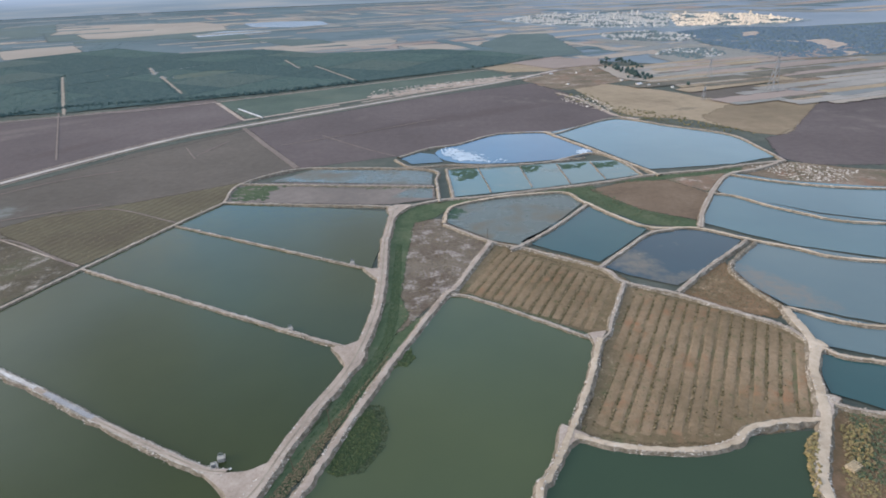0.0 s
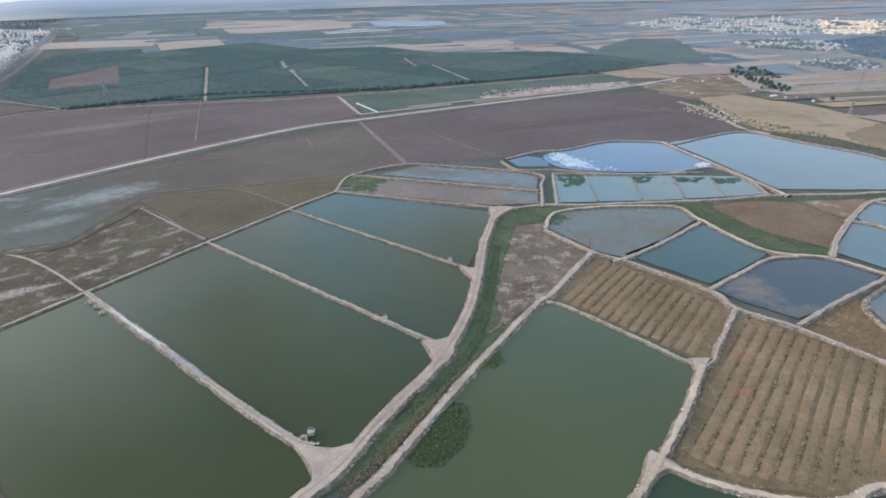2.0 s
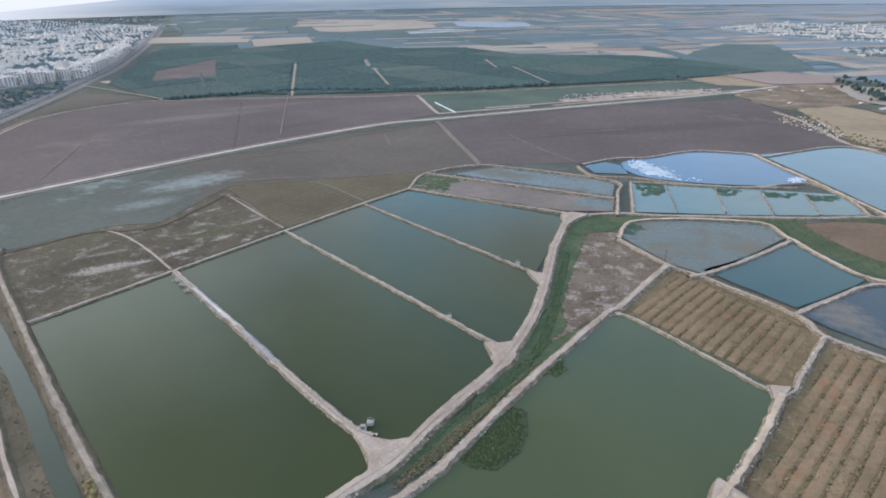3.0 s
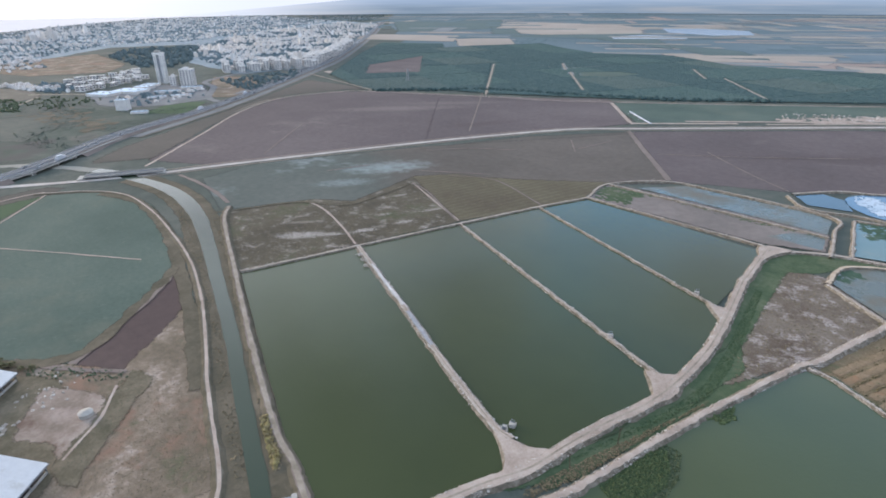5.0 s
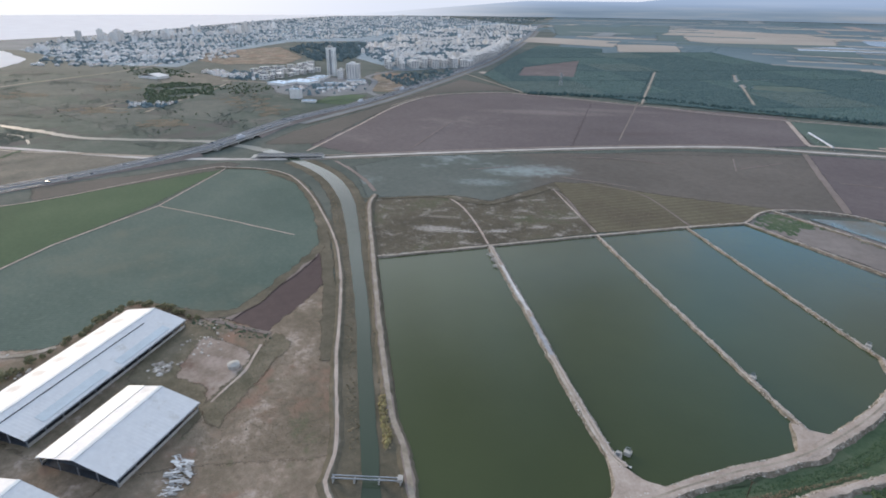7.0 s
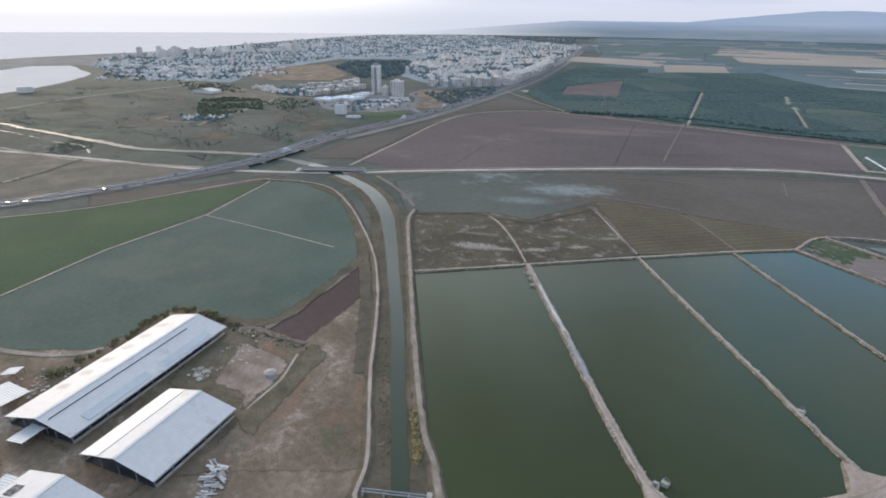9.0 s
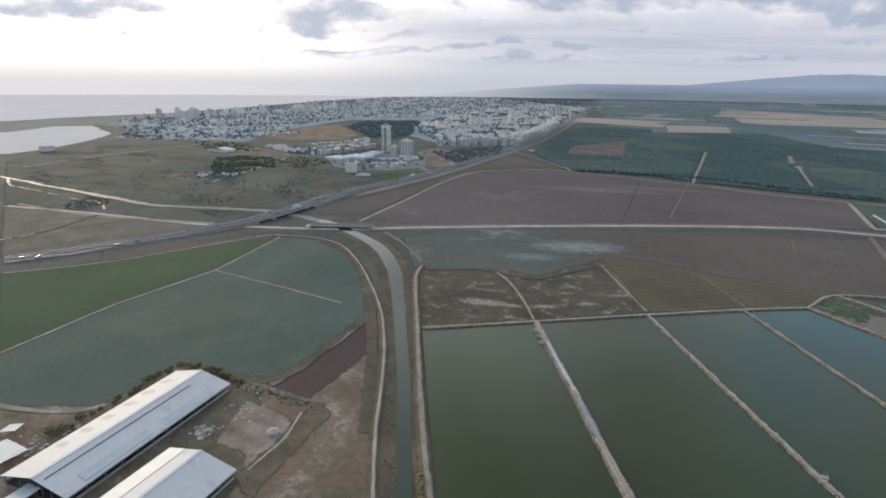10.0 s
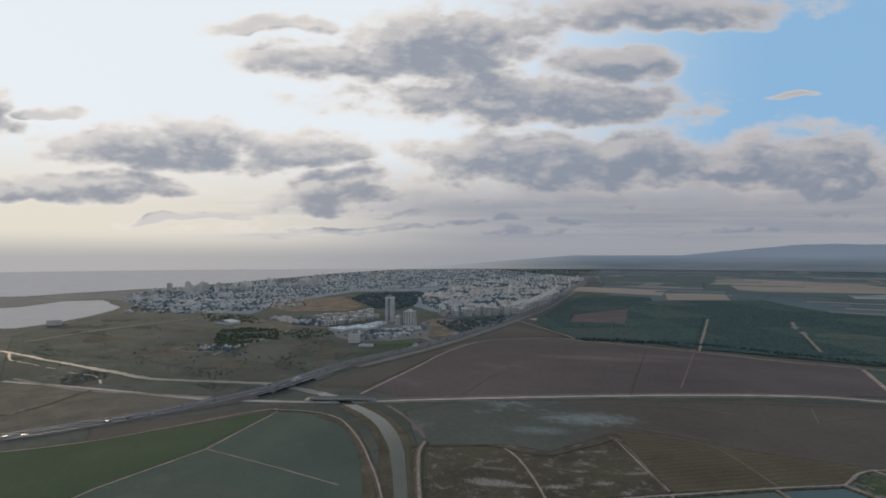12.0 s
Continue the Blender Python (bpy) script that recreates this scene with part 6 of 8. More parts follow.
def embankment():
    line = curved([(*p, 0) for p in HIGHWAY], False, 12.0)
    total, acc = 0.0, [0.0]
    for a, b in zip(line, line[1:]):
        total += (b - a).length
        acc.append(total)
    keys, k = [0.0], 0.0
    for a, b in zip(HIGHWAY, HIGHWAY[1:]):
        k += math.dist(a, b)
        keys.append(k)
    span = Vector((*HIGHWAY[4], 0))
    verts, faces, ok = [], [], []
    for (p, s), d in zip(frames_along(line), acc):
        z = float(np.interp(d / total * keys[-1], keys, LIFT)) - 0.06
        ok.append((p - span).length > 27)
        for off, zz in ((8.1 + z * 2 + sway(p, 2, 0.05), 0.0), (7.8, z), (-7.8, z), (-8.1 - z * 2 + sway(p, 2, 0.06), 0.0)):
            q = p + s * off
            verts.append((q.x, q.y, zz))
    for i in range(len(line) - 1):
        if ok[i] and ok[i + 1]:
            faces += [(i * 4 + j, i * 4 + j + 1, i * 4 + 5 + j, i * 4 + 4 + j) for j in range(3)]
    tagged(link_mesh("embankment", verts, faces, M_TRACK_FAINT), "bare earth highway embankment", "embankment", kind="structure")


embankment()


def viaduct():
    top = empty("viaduct")
    raised("deck", HIGHWAY[3:6], LIFT[3:6], 8.8, M_CONCRETE, "pale concrete bridge deck", drop=-0.62, parent=top, thick=0.7)
    mid = Vector((*HIGHWAY[4], 0))
    line = [(p, s) for p, s in frames_along(curved([(*p, 0) for p in HIGHWAY], False, 3.0)) if (p - mid).length < 25]
    for i in range(3):
        p, s = line[int((len(line) - 1) * (0.1 + 0.8 * i / 2))]
        turn = Matrix.Translation(p) @ Matrix.Rotation(math.atan2(s.y, s.x), 4, "Z")
        bm = boxed(-8.0, 8.0, -0.8, 0.8, 1.5, 2.0)
        bm.transform(turn)
        part("crossbeam", bm, M_CONCRETE, top)
        for xx in (-6.9, -2.4, 2.4, 6.9):
            bm = bmesh.new()
            bmesh.ops.create_cone(bm, cap_ends=True, segments=12, radius1=0.8, radius2=0.75, depth=1.8, matrix=turn @ Matrix.Translation((xx, 0, 0.7)))
            part("pier", bm, M_CONCRETE, top)
    for k in (0, len(line) - 1):
        p, s = line[k]
        bm = boxed(-7.6, 7.6, -0.6, 0.6, 0.0, 2.6)
        bm.transform(Matrix.Translation(p) @ Matrix.Rotation(math.atan2(s.y, s.x), 4, "Z"))
        part("abutment", bm, M_PLASTER, top, "pale concrete abutment wall")
    tagged(top, "concrete highway viaduct on round piers over the river", "bridge")


viaduct()


def canal_bridge():
    a, b = [(-451, 141.8), (-422, 186.3)]
    v = Vector((b[0] - a[0], b[1] - a[1], 0))
    top = empty("road_bridge", (a[0] + b[0]) / 2, (a[1] + b[1]) / 2, 0, math.degrees(math.atan2(-v.x, v.y)))
    h = v.length / 2
    part("deck", boxed(-4.6, 4.6, -h, h, 1.2, 1.8), M_ASPHALT, top, "grey asphalted deck")
    for s in (-1, 1):
        part("parapet", boxed(s * 4.45 - 0.12, s * 4.45 + 0.12, -h, h, 1.8, 2.5), M_CONCRETE, top, "low concrete parapet")
        part("abutment", boxed(-5, 5, s * h - 4, s * h + 1, 0, 1.19), M_CONCRETE, top)
        for xx in (-3, 0, 3):
            part("pier", boxed(xx - 0.5, xx + 0.5, s * h * 0.34 - 0.5, s * h * 0.34 + 0.5, 0, 1.2), M_CONCRETE, top)
    tagged(top, "pale concrete road bridge over the canal", "bridge")


canal_bridge()


def make_car(paint, name, long, wide, high, label):
    top = empty(name)
    bm = bmesh.new()
    box(bm, -wide / 2, wide / 2, -long / 2, long / 2, 0.35, high * 0.58, 0.12)
    part("body", bm, paint, top)
    bm = bmesh.new()
    box(bm, -wide * 0.44, wide * 0.44, -long * 0.36, long * 0.2, high * 0.56, high, 0.16)
    part("cabin", bm, M_GLASS if high < 1.9 else paint, top, "dark glazed cabin" if high < 1.9 else "")
    for sx in (-1, 1):
        for sy in (-0.32, 0.32):
            bm = bmesh.new()
            bmesh.ops.create_cone(bm, cap_ends=True, segments=10, radius1=0.33, radius2=0.33, depth=0.22, matrix=Matrix.Translation((sx * wide * 0.46, long * sy, 0.33)) @ Matrix.Rotation(radians(90), 4, "Y"))
            wheel = part("wheel", bm, M_DARKGAP, top)
            bm = bmesh.new()
            bmesh.ops.create_cone(bm, cap_ends=True, segments=8, radius1=0.2, radius2=0.18, depth=0.26, matrix=Matrix.Translation((sx * wide * 0.46, long * sy, 0.33)) @ Matrix.Rotation(radians(90), 4, "Y"))
            part("rim", bm, M_STEEL, wheel)
    return tagged(top, label, "vehicle", "vehicles on the highway")


M_CARPALE = plain("dusty_white_car_paint", srgb(170, 172, 174), 0.9, 0.0, 0.05, 0.5, 0)


def vehicles():
    r = random.Random(8)
    kinds = [make_car(M_CARPALE, "car", 4.4, 1.8, 1.5, "small white car on the highway"), make_car(M_STEEL, "car", 4.6, 1.8, 1.5, "silver car on the highway"), make_car(M_DARKGAP, "car", 4.5, 1.8, 1.5, "dark car on the highway"),
             make_car(M_WHITE, "truck", 11.0, 2.5, 3.6, "white box truck on the highway")]
    line = curved([(*p, 0) for p in HIGHWAY[:9]], False, 12.0)
    spots = []
    for p, s in frames_along(line):
        for side in (-1, 1):
            if r.random() < 0.2:
                spots.append((p, s, side))
    keys, k = [0.0], 0.0
    for a, b in zip(HIGHWAY[:9], HIGHWAY[1:9]):
        k += math.dist(a, b)
        keys.append(k)
    heavy = [min(range(len(spots)), key=lambda j: (spots[j][0] - Vector((*HIGHWAY[q], 0))).length) for q in (4, 6, 7)]
    used = set()
    for i, (p, s, side) in enumerate(spots):
        d = min(range(len(line)), key=lambda j: (line[j] - p).length) / (len(line) - 1) * keys[-1]
        z = float(np.interp(d, keys, LIFT[:9]))
        q = p + s * side * r.choice((2.4, 4.0, 5.6))
        m = pose(q.x, q.y, z + 0.03, 0, 0, math.degrees(math.atan2(s.y, s.x)) + (0 if side > 0 else 180))
        k = 3 if i in heavy else i if i < 3 else r.choice((0, 0, 1, 1, 1, 2, 2))
        if k in used:
            copy_thing(kinds[k], m)
        else:
            kinds[k].matrix_world = m
            used.add(k)


vehicles()

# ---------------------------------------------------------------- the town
# town trees carry the haze in their pale blue-grey
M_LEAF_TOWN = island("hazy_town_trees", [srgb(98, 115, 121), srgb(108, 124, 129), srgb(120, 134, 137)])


def blocks(name, spots, label, category, mats=None):
    """Plain far houses: walls with a recessed flat roof and a stair head; spots of (x, y, yaw, width, depth, height)."""
    verts, faces, index = [], [], []
    for x, y, yaw, w, d, h in spots:
        c, s = math.cos(yaw), math.sin(yaw)

        def cube(u0, u1, v0, v1, z0, z1, top):
            o = len(verts)
            for z in (z0, z1):
                for u, v in ((u0, v0), (u1, v0), (u1, v1), (u0, v1)):
                    verts.append((x + u * c - v * s, y + u * s + v * c, z))
            faces.extend([(o, o + 1, o + 5, o + 4), (o + 1, o + 2, o + 6, o + 5), (o + 2, o + 3, o + 7, o + 6), (o + 3, o, o + 4, o + 7), (o + 4, o + 5, o + 6, o + 7)])
            index.extend([0, 0, 0, 0, top])

        cube(-w / 2, w / 2, -d / 2, d / 2, 0, h, 1)
        if h > 9:
            cube(-w * 0.15, w * 0.2, -d * 0.2, d * 0.2, h, h + 2.6, 0)
            for k in range(1, int(h / 3.1)):
                cube(-w * 0.42, -w * 0.06, -d / 2 - 0.9, -d / 2 + 0.02, k * 3.1, k * 3.1 + 1.0, 0)
                cube(w * 0.06, w * 0.42, d / 2 - 0.02, d / 2 + 0.9, k * 3.1, k * 3.1 + 1.0, 0)
        else:
            cube(-w * 0.3, w * 0.1, -d * 0.3, d * 0.3, h, h + 1.4, 1)
    ob = link_mesh(name, verts, faces, mats or [M_TOWN, M_ROOFRED], index)
    return tagged(ob, label, category, kind="stuff")


def town(poly, count, low, high, seed, label, tall=0.0, green=0.8, scale=1.0, mats=None, leaf=None):
    """Houses along parallel streets, in quarters with planted gaps between them."""
    r = random.Random(seed)
    spots, trees = [], []
    for p in scatter(poly, count, seed):
        quarter = noise.noise(Vector((p[0] * 0.008 / scale, p[1] * 0.008 / scale, seed)))
        if quarter < -0.07:
            trees.append((*p, 0.0, r.uniform(2.2, 4.6) * (0.6 + 0.4 * scale)))
            continue
        turn = radians(-38 + 25 * round(3 * noise.noise(Vector((p[0] * 0.003, p[1] * 0.003, seed + 2)))))
        c, s = math.cos(turn), math.sin(turn)
        lane, gap = -p[0] * s + p[1] * c, 24 * scale
        move = round(lane / gap) * gap - lane
        p = (p[0] - s * move, p[1] + c * move)
        yaw = turn + r.choice((0, 0, 0, 1.571)) + r.uniform(-0.08, 0.08)
        h = r.uniform(low, high)
        if r.random() < tall:
            spots.append((*p, yaw, scale * r.uniform(11, 18), scale * r.uniform(10, 13), h * r.uniform(1.8, 3.2)))
        else:
            spots.append((*p, yaw, scale * r.uniform(8, 17), scale * r.uniform(7, 11), h))
    blocks("town_houses", spots, label, "town", mats)
    for p in scatter(poly, int(count * green), seed + 1):
        trees.append((*p, 0.0, r.uniform(1.8, 4.2) * (0.6 + 0.4 * scale)))
    if trees:
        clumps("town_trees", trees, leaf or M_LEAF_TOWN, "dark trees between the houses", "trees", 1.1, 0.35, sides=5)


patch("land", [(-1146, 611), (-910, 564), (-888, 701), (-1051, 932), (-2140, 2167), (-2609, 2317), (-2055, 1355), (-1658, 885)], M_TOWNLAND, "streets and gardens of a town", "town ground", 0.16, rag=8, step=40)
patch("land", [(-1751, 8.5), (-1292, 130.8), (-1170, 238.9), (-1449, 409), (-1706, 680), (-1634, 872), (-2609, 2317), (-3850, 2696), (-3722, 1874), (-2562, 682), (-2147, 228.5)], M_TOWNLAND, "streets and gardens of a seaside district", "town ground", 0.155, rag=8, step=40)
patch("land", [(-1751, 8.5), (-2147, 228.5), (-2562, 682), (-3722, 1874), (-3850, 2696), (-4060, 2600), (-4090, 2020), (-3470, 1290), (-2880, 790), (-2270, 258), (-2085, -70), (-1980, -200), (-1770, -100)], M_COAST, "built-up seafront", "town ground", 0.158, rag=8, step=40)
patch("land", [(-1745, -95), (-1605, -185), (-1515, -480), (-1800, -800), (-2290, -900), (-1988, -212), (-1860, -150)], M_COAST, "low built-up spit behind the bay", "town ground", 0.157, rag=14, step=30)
town([(-1203, 657), (-963, 589), (-933, 729), (-1103, 968), (-2050, 2058), (-2416, 2147), (-1943, 1281), (-1538, 840)], 3700, 3, 5.2, 3, "dense pale houses of a town", 0.06, 1.3, 0.62)
town([(-1686, 19.7), (-1342, 136.5), (-1214, 248.3), (-1518, 429), (-1809, 721), (-1738, 916), (-2688, 2342), (-3849, 2697), (-3900, 2000), (-3420, 1290), (-2840, 790), (-2240, 258), (-2000, 60)], 4600, 3, 5.2, 5, "hazy seaside district of pale houses", 0.05, 1.5, 0.62)
def works(poly, count, seed, label):
    """Long low halls of an industrial quarter."""
    r = random.Random(seed)
    blocks("factory_halls", [(*p, radians(-38 + r.choice((0, 0, 90)) + r.uniform(-6, 6)), r.uniform(12, 34), r.uniform(7, 13), r.uniform(2.0, 3.4)) for p in scatter(poly, count, seed)], label, "factory", [M_TOWN, M_WHITE])


works([(-1387.7, 33.2), (-1655.0, 93.6), (-1831.9, 207.5), (-1818.7, 378.6), (-1554.7, 439.9), (-1323.2, 379.4), (-1260.4, 258.3), (-1278.0, 161.0)], 42, 71, "hazy white-roofed factory halls before the town")
town([(-1330, 20), (-1655.0, 70), (-1850, 190), (-1850, 400), (-1554.7, 460), (-1300, 400), (-1230, 258.3), (-1230, 140)], 420, 2.0, 3.2, 72, "small hazy workshops among trees", 0.0, 0.9, 0.7)
town([(-803, 95.1), (-759, 150.3), (-734, 131.4), (-745, 93.5)], 24, 1.5, 2.6, 6, "scattered sheds on the meadow", 0.0, 0.4, 0.36)
patch("land", [(183.5, 2068), (386.3, 2360), (809, 2187), (1003, 1964), (988, 1627), (821, 1486), (594, 1516), (432, 1553), (273.4, 1764)], M_TOWNLAND, "streets and gardens of a far hillside town", "town ground", 0.83, rag=10, step=40)
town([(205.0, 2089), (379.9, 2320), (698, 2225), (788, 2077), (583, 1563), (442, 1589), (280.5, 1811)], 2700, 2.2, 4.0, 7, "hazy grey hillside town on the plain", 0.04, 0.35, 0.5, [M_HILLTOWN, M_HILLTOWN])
town([(773, 2088), (989, 1936), (976, 1634), (838, 1519), (608, 1551)], 1900, 2.2, 4.0, 17, "pale sunlit hillside quarter on the plain", 0.03, 0.25, 0.5, [M_HILLTOWN_SUNLIT, M_HILLTOWN_SUNLIT])
town([(365.0, 1402), (505, 1462), (548, 1267), (471, 1192), (364.2, 1257)], 320, 1.6, 2.8, 8, "industrial sheds below the hill town", 0.0, 1.2, 0.5, [M_HILLTOWN, M_HILLTOWN])
town([(402, 1064), (481, 1058), (465, 957), (392.9, 916), (355.8, 989)], 110, 1.6, 2.6, 9, "scattered farmsteads", 0.0, 2.4, 0.42, [M_HILLTOWN, M_HILLTOWN])
patch("field", [(-1362, 292.7), (-1483, 419), (-1524, 573), (-1235, 511), (-1129, 435), (-1177, 330.4)], M_WASTE, "bare brown hill beside the town", rag=4)
patch("field", [(-905, 517), (-857, 554), (-756, 499), (-690, 420), (-720, 400), (-800, 450)], M_WASTE, "bare brown lot beside the highway", rag=3)
patch("field", [(-672, 292), (-716, 345), (-686, 371), (-638, 317)], M_GREEN, "green sports pitch", rag=2)
town([(-801, 297.7), (-818, 360.5), (-803, 438), (-730, 401), (-719, 324.9), (-745, 284.9)], 45, 1.2, 2.2, 12, "workshops and parked vans beside the shops", 0.0, 1.2, 0.45)
patch("yard", [(-860, 306.0), (-904, 398.6), (-821, 448), (-710, 390.3), (-707, 336.8), (-729, 295.0), (-776, 283.9)], M_ASPHALT, "paved yard round a shopping centre", "yard", rag=2)
ribbon("road", [(-814, 643), (-902, 649), (-914, 578), (-868, 480), (-800, 452), (-722, 398), (-676, 384)], 9.0, M_ASPHALT, "grey town road", z=0.32)
ribbon("road", [(-814, 683), (-643, 615), (-583, 571)], 14.0, M_TRACK, "pale slip road beside the orchard")


def slab_block(name, x, y, yaw, w, d, floors, label, category="apartment block", group="apartment blocks", head=True):
    """A block of flats: body, a window band for each storey on four sides, parapet and stair head."""
    top = empty(name, x, y, 0, yaw)
    h = floors * 3.1 + 1
    wall = part("wall", boxed(-w / 2, w / 2, -d / 2, d / 2, 0, h), M_PLASTER, top)
    part("parapet", boxed(-w / 2 - 0.2, w / 2 + 0.2, -d / 2 - 0.2, d / 2 + 0.2, h, h + 0.8), M_PLASTER, top)
    if head:
        part("stair_head", boxed(-w * 0.2, w * 0.15, -d * 0.25, d * 0.25, h + 0.8, h + 3.4), M_PLASTER, top)
    for side in range(4):
        bm = bmesh.new()
        run, reach = (w, d / 2) if side % 2 == 0 else (d, w / 2)
        cols = max(2, int(run / 4))
        for f in range(floors):
            for c in range(cols):
                u = (c + 0.5) / cols * run - run / 2
                box(bm, u - 1.0, u + 1.0, -reach - 0.05, -reach + 0.05, f * 3.1 + 1.6, f * 3.1 + 3.2)
        bmesh.ops.rotate(bm, verts=bm.verts, cent=(0, 0, 0), matrix=Matrix.Rotation(radians(90 * side), 3, "Z"))
        tagged(part("glazing", bm, M_GLASS, wall, "rows of dark windows"), kind="stuff")
    return tagged(top, label, category, group)


def town_front():
    r = random.Random(17)
    kinds = []
    line = curved([(-942, 564), (-921, 609), (-888, 701), (-1004, 865), (-1231, 1131)], False, 21.0, False)
    for i, p in enumerate(line):
        for row in (0, 1, 2):
            q = p + Vector((-0.75, 0.35, 0)) * (row * 26 + r.uniform(-9, 9))
            m = pose(q.x, q.y, 0, 0, 0, 52 + r.choice((0, 90)) + r.uniform(-6, 6))
            if len(kinds) < 4:
                k = slab_block("apartment_block", q.x, q.y, 52, (14, 17, 12, 19)[len(kinds)], 9.5, (4, 5, 5, 3)[len(kinds)], "pale plaster apartment block beside the highway")
                k.matrix_world = m
                kinds.append(k)
            else:
                copy_thing(r.choice(kinds), m)
    k = slab_block("apartment_block", 0, 0, 0, 7, 6, 2, "white terrace block in a row", "apartment block", "white terraces", head=False)
    first = True
    for row in ([(-1019, 331.8), (-1039, 400), (-1076, 469)], [(-968, 319.7), (-987, 379.5), (-1027, 451)], [(-912, 310.4), (-937, 365.3), (-973, 430)]):
        for p in curved(row, False, 11.0, False):
            m = pose(p.x + r.uniform(-7, 7), p.y + r.uniform(-5, 5), 0, 0, 0, r.choice((40, 40, 25, 130)) + r.uniform(-9, 9)) @ Matrix.Diagonal((r.uniform(0.8, 1.5), r.uniform(0.8, 1.2), r.uniform(0.7, 1.2), 1))
            if first:
                k.matrix_world, first = m, False
            else:
                copy_thing(k, m)


town_front()
town([(-1054, 258.6), (-1057, 317.0), (-964, 328.5), (-913, 291.5), (-977, 262.9)], 60, 3, 5, 33, "low pale houses below a bare hill", 0.0, 1.5, 0.6)
town([(-2023, 134.2), (-2162, 283.6), (-2213, 464), (-2509, 868), (-2587, 1005), (-2239, 774), (-1983, 414), (-1888, 198.9)], 160, 7, 11, 34, "hazy seafront apartment blocks", 0.4, 0.6, 1.0)


def tower():
    """The slim tower of flats: wide faces with a recessed dark window shaft, floor slabs, a heavier cap and a plant room."""
    x, y = -902, 428
    top = empty("tower_block", x, y, 0, 40)
    w, d, h = 13.5, 10.0, 43.0
    wall = part("wall", boxed(-w / 2, w / 2, -d / 2 + 0.9, d / 2 - 0.9, 0, h), M_TOWER, top)
    for s in (-1, 1):
        for u0, u1 in ((-w / 2, -2.6), (2.6, w / 2)):
            part("pier_wall", boxed(u0, u1, min(s * (d / 2 - 0.9), s * d / 2), max(s * (d / 2 - 0.9), s * d / 2), 0, h), M_TOWER, top)
            bm = bmesh.new()
            for f in range(13):
                box(bm, u0 + 1.5, u1 - 1.5, min(s * d / 2, s * (d / 2 + 0.06)), max(s * d / 2, s * (d / 2 + 0.06)), f * 3.1 + 1.4, f * 3.1 + 2.9)
            tagged(part("glazing", bm, M_PANE, wall, "rows of dark windows"), kind="stuff")
        bm = bmesh.new()
        box(bm, -2.5, 2.5, min(s * (d / 2 - 0.9), s * (d / 2 - 0.8)), max(s * (d / 2 - 0.9), s * (d / 2 - 0.8)), 1.5, h - 1)
        part("window_shaft", bm, M_PANE, wall, "dark glazed shaft between two piers")
        for f in range(1, 14):
            part("floor_slab", boxed(-2.5, 2.5, min(s * (d / 2 - 0.8), s * (d / 2 - 0.3)), max(s * (d / 2 - 0.8), s * (d / 2 - 0.3)), f * 3.0, f * 3.0 + 0.5), M_TOWER, top)
        bm = bmesh.new()
        for f in range(13):
            for v in (-2.4, 2.4):
                box(bm, min(s * w / 2, s * (w / 2 + 0.06)), max(s * w / 2, s * (w / 2 + 0.06)), v - 0.9, v + 0.9, f * 3.1 + 1.5, f * 3.1 + 2.8)
        tagged(part("glazing", bm, M_PANE, wall, "columns of small dark windows"), kind="stuff")
    part("cap", boxed(-w / 2 - 0.5, w / 2 + 0.5, -d / 2 - 0.5, d / 2 + 0.5, h, h + 2.2), M_TOWER, top, "heavy concrete cap")
    part("plant_room", boxed(-4.5, 3.0, -3, 3, h + 2.2, h + 5.4), M_CONCRETE, top, "plant room on the roof")
    part("mast", boxed(-0.25, 0.25, -0.25, 0.25, h + 5.4, h + 8), M_STEEL, top, "thin roof mast")
    tagged(top, "tall pale concrete tower block over a shopping centre", "tower block", "towers")
    slab_block("office_block", -852, 442, 40, 19, 14, 7, "broad pale office block beside the tower", "office block", "towers")
    slab_block("office_block", -862, 425, 40, 9, 10, 4, "low pale wing between tower and offices", "office block", "towers")


M_PANE = plain("grey_window_glass", srgb(112, 118, 124), 0.3, 0.0, 0.1, 0.5, 0)
M_TOWER = plain("tower_concrete", srgb(218, 216, 210), 0.85, 0.0, 0.08, 0.05)
tower()


M_BLUEROOF = plain("bluish_white_roof_sheet", srgb(196, 210, 222), 0.6, 0.0, 0.08, 0.08, 0)


def mall():
    spots = [(-850, 318), (-846, 352), (-864, 380), (-888, 402), (-716, 286), (-678, 287), (-806, 385), (-818, 428), (-758, 380), (-770, 352)]
    sizes = ((34, 26, 3.2), (40, 30, 3.6), (22, 20, 4.2), (22, 14, 3.0), (13, 11, 12), (18, 7, 2.4), (34, 6, 2.2), (30, 6, 2.2), (26, 5, 2.0), (24, 5, 2.0))
    a = [(*p, *q) for p, q in zip(spots, sizes)]
    for i, (x, y, w, d, h) in enumerate(a):
        top = empty("store_hall", x, y, 0, 24 + i * 5)
        part("wall", boxed(-w / 2, w / 2, -d / 2, d / 2, 0, h), M_PLASTER, top)
        roof = part("roof", boxed(-w / 2 + 0.4, w / 2 - 0.4, -d / 2 + 0.4, d / 2 - 0.4, h, h + 0.4), M_BLUEROOF, top, "bluish-white flat roof")
        for k in range(3):
            u = -w / 3 + k * w / 3
            part("roof_unit", boxed(u - 1.2, u + 1.2, -1.2, 1.2, h + 0.4, h + 1.3), M_STEEL, roof)
        tagged(top, "low bluish-white flat-roofed store hall", "store", "store halls")


mall()


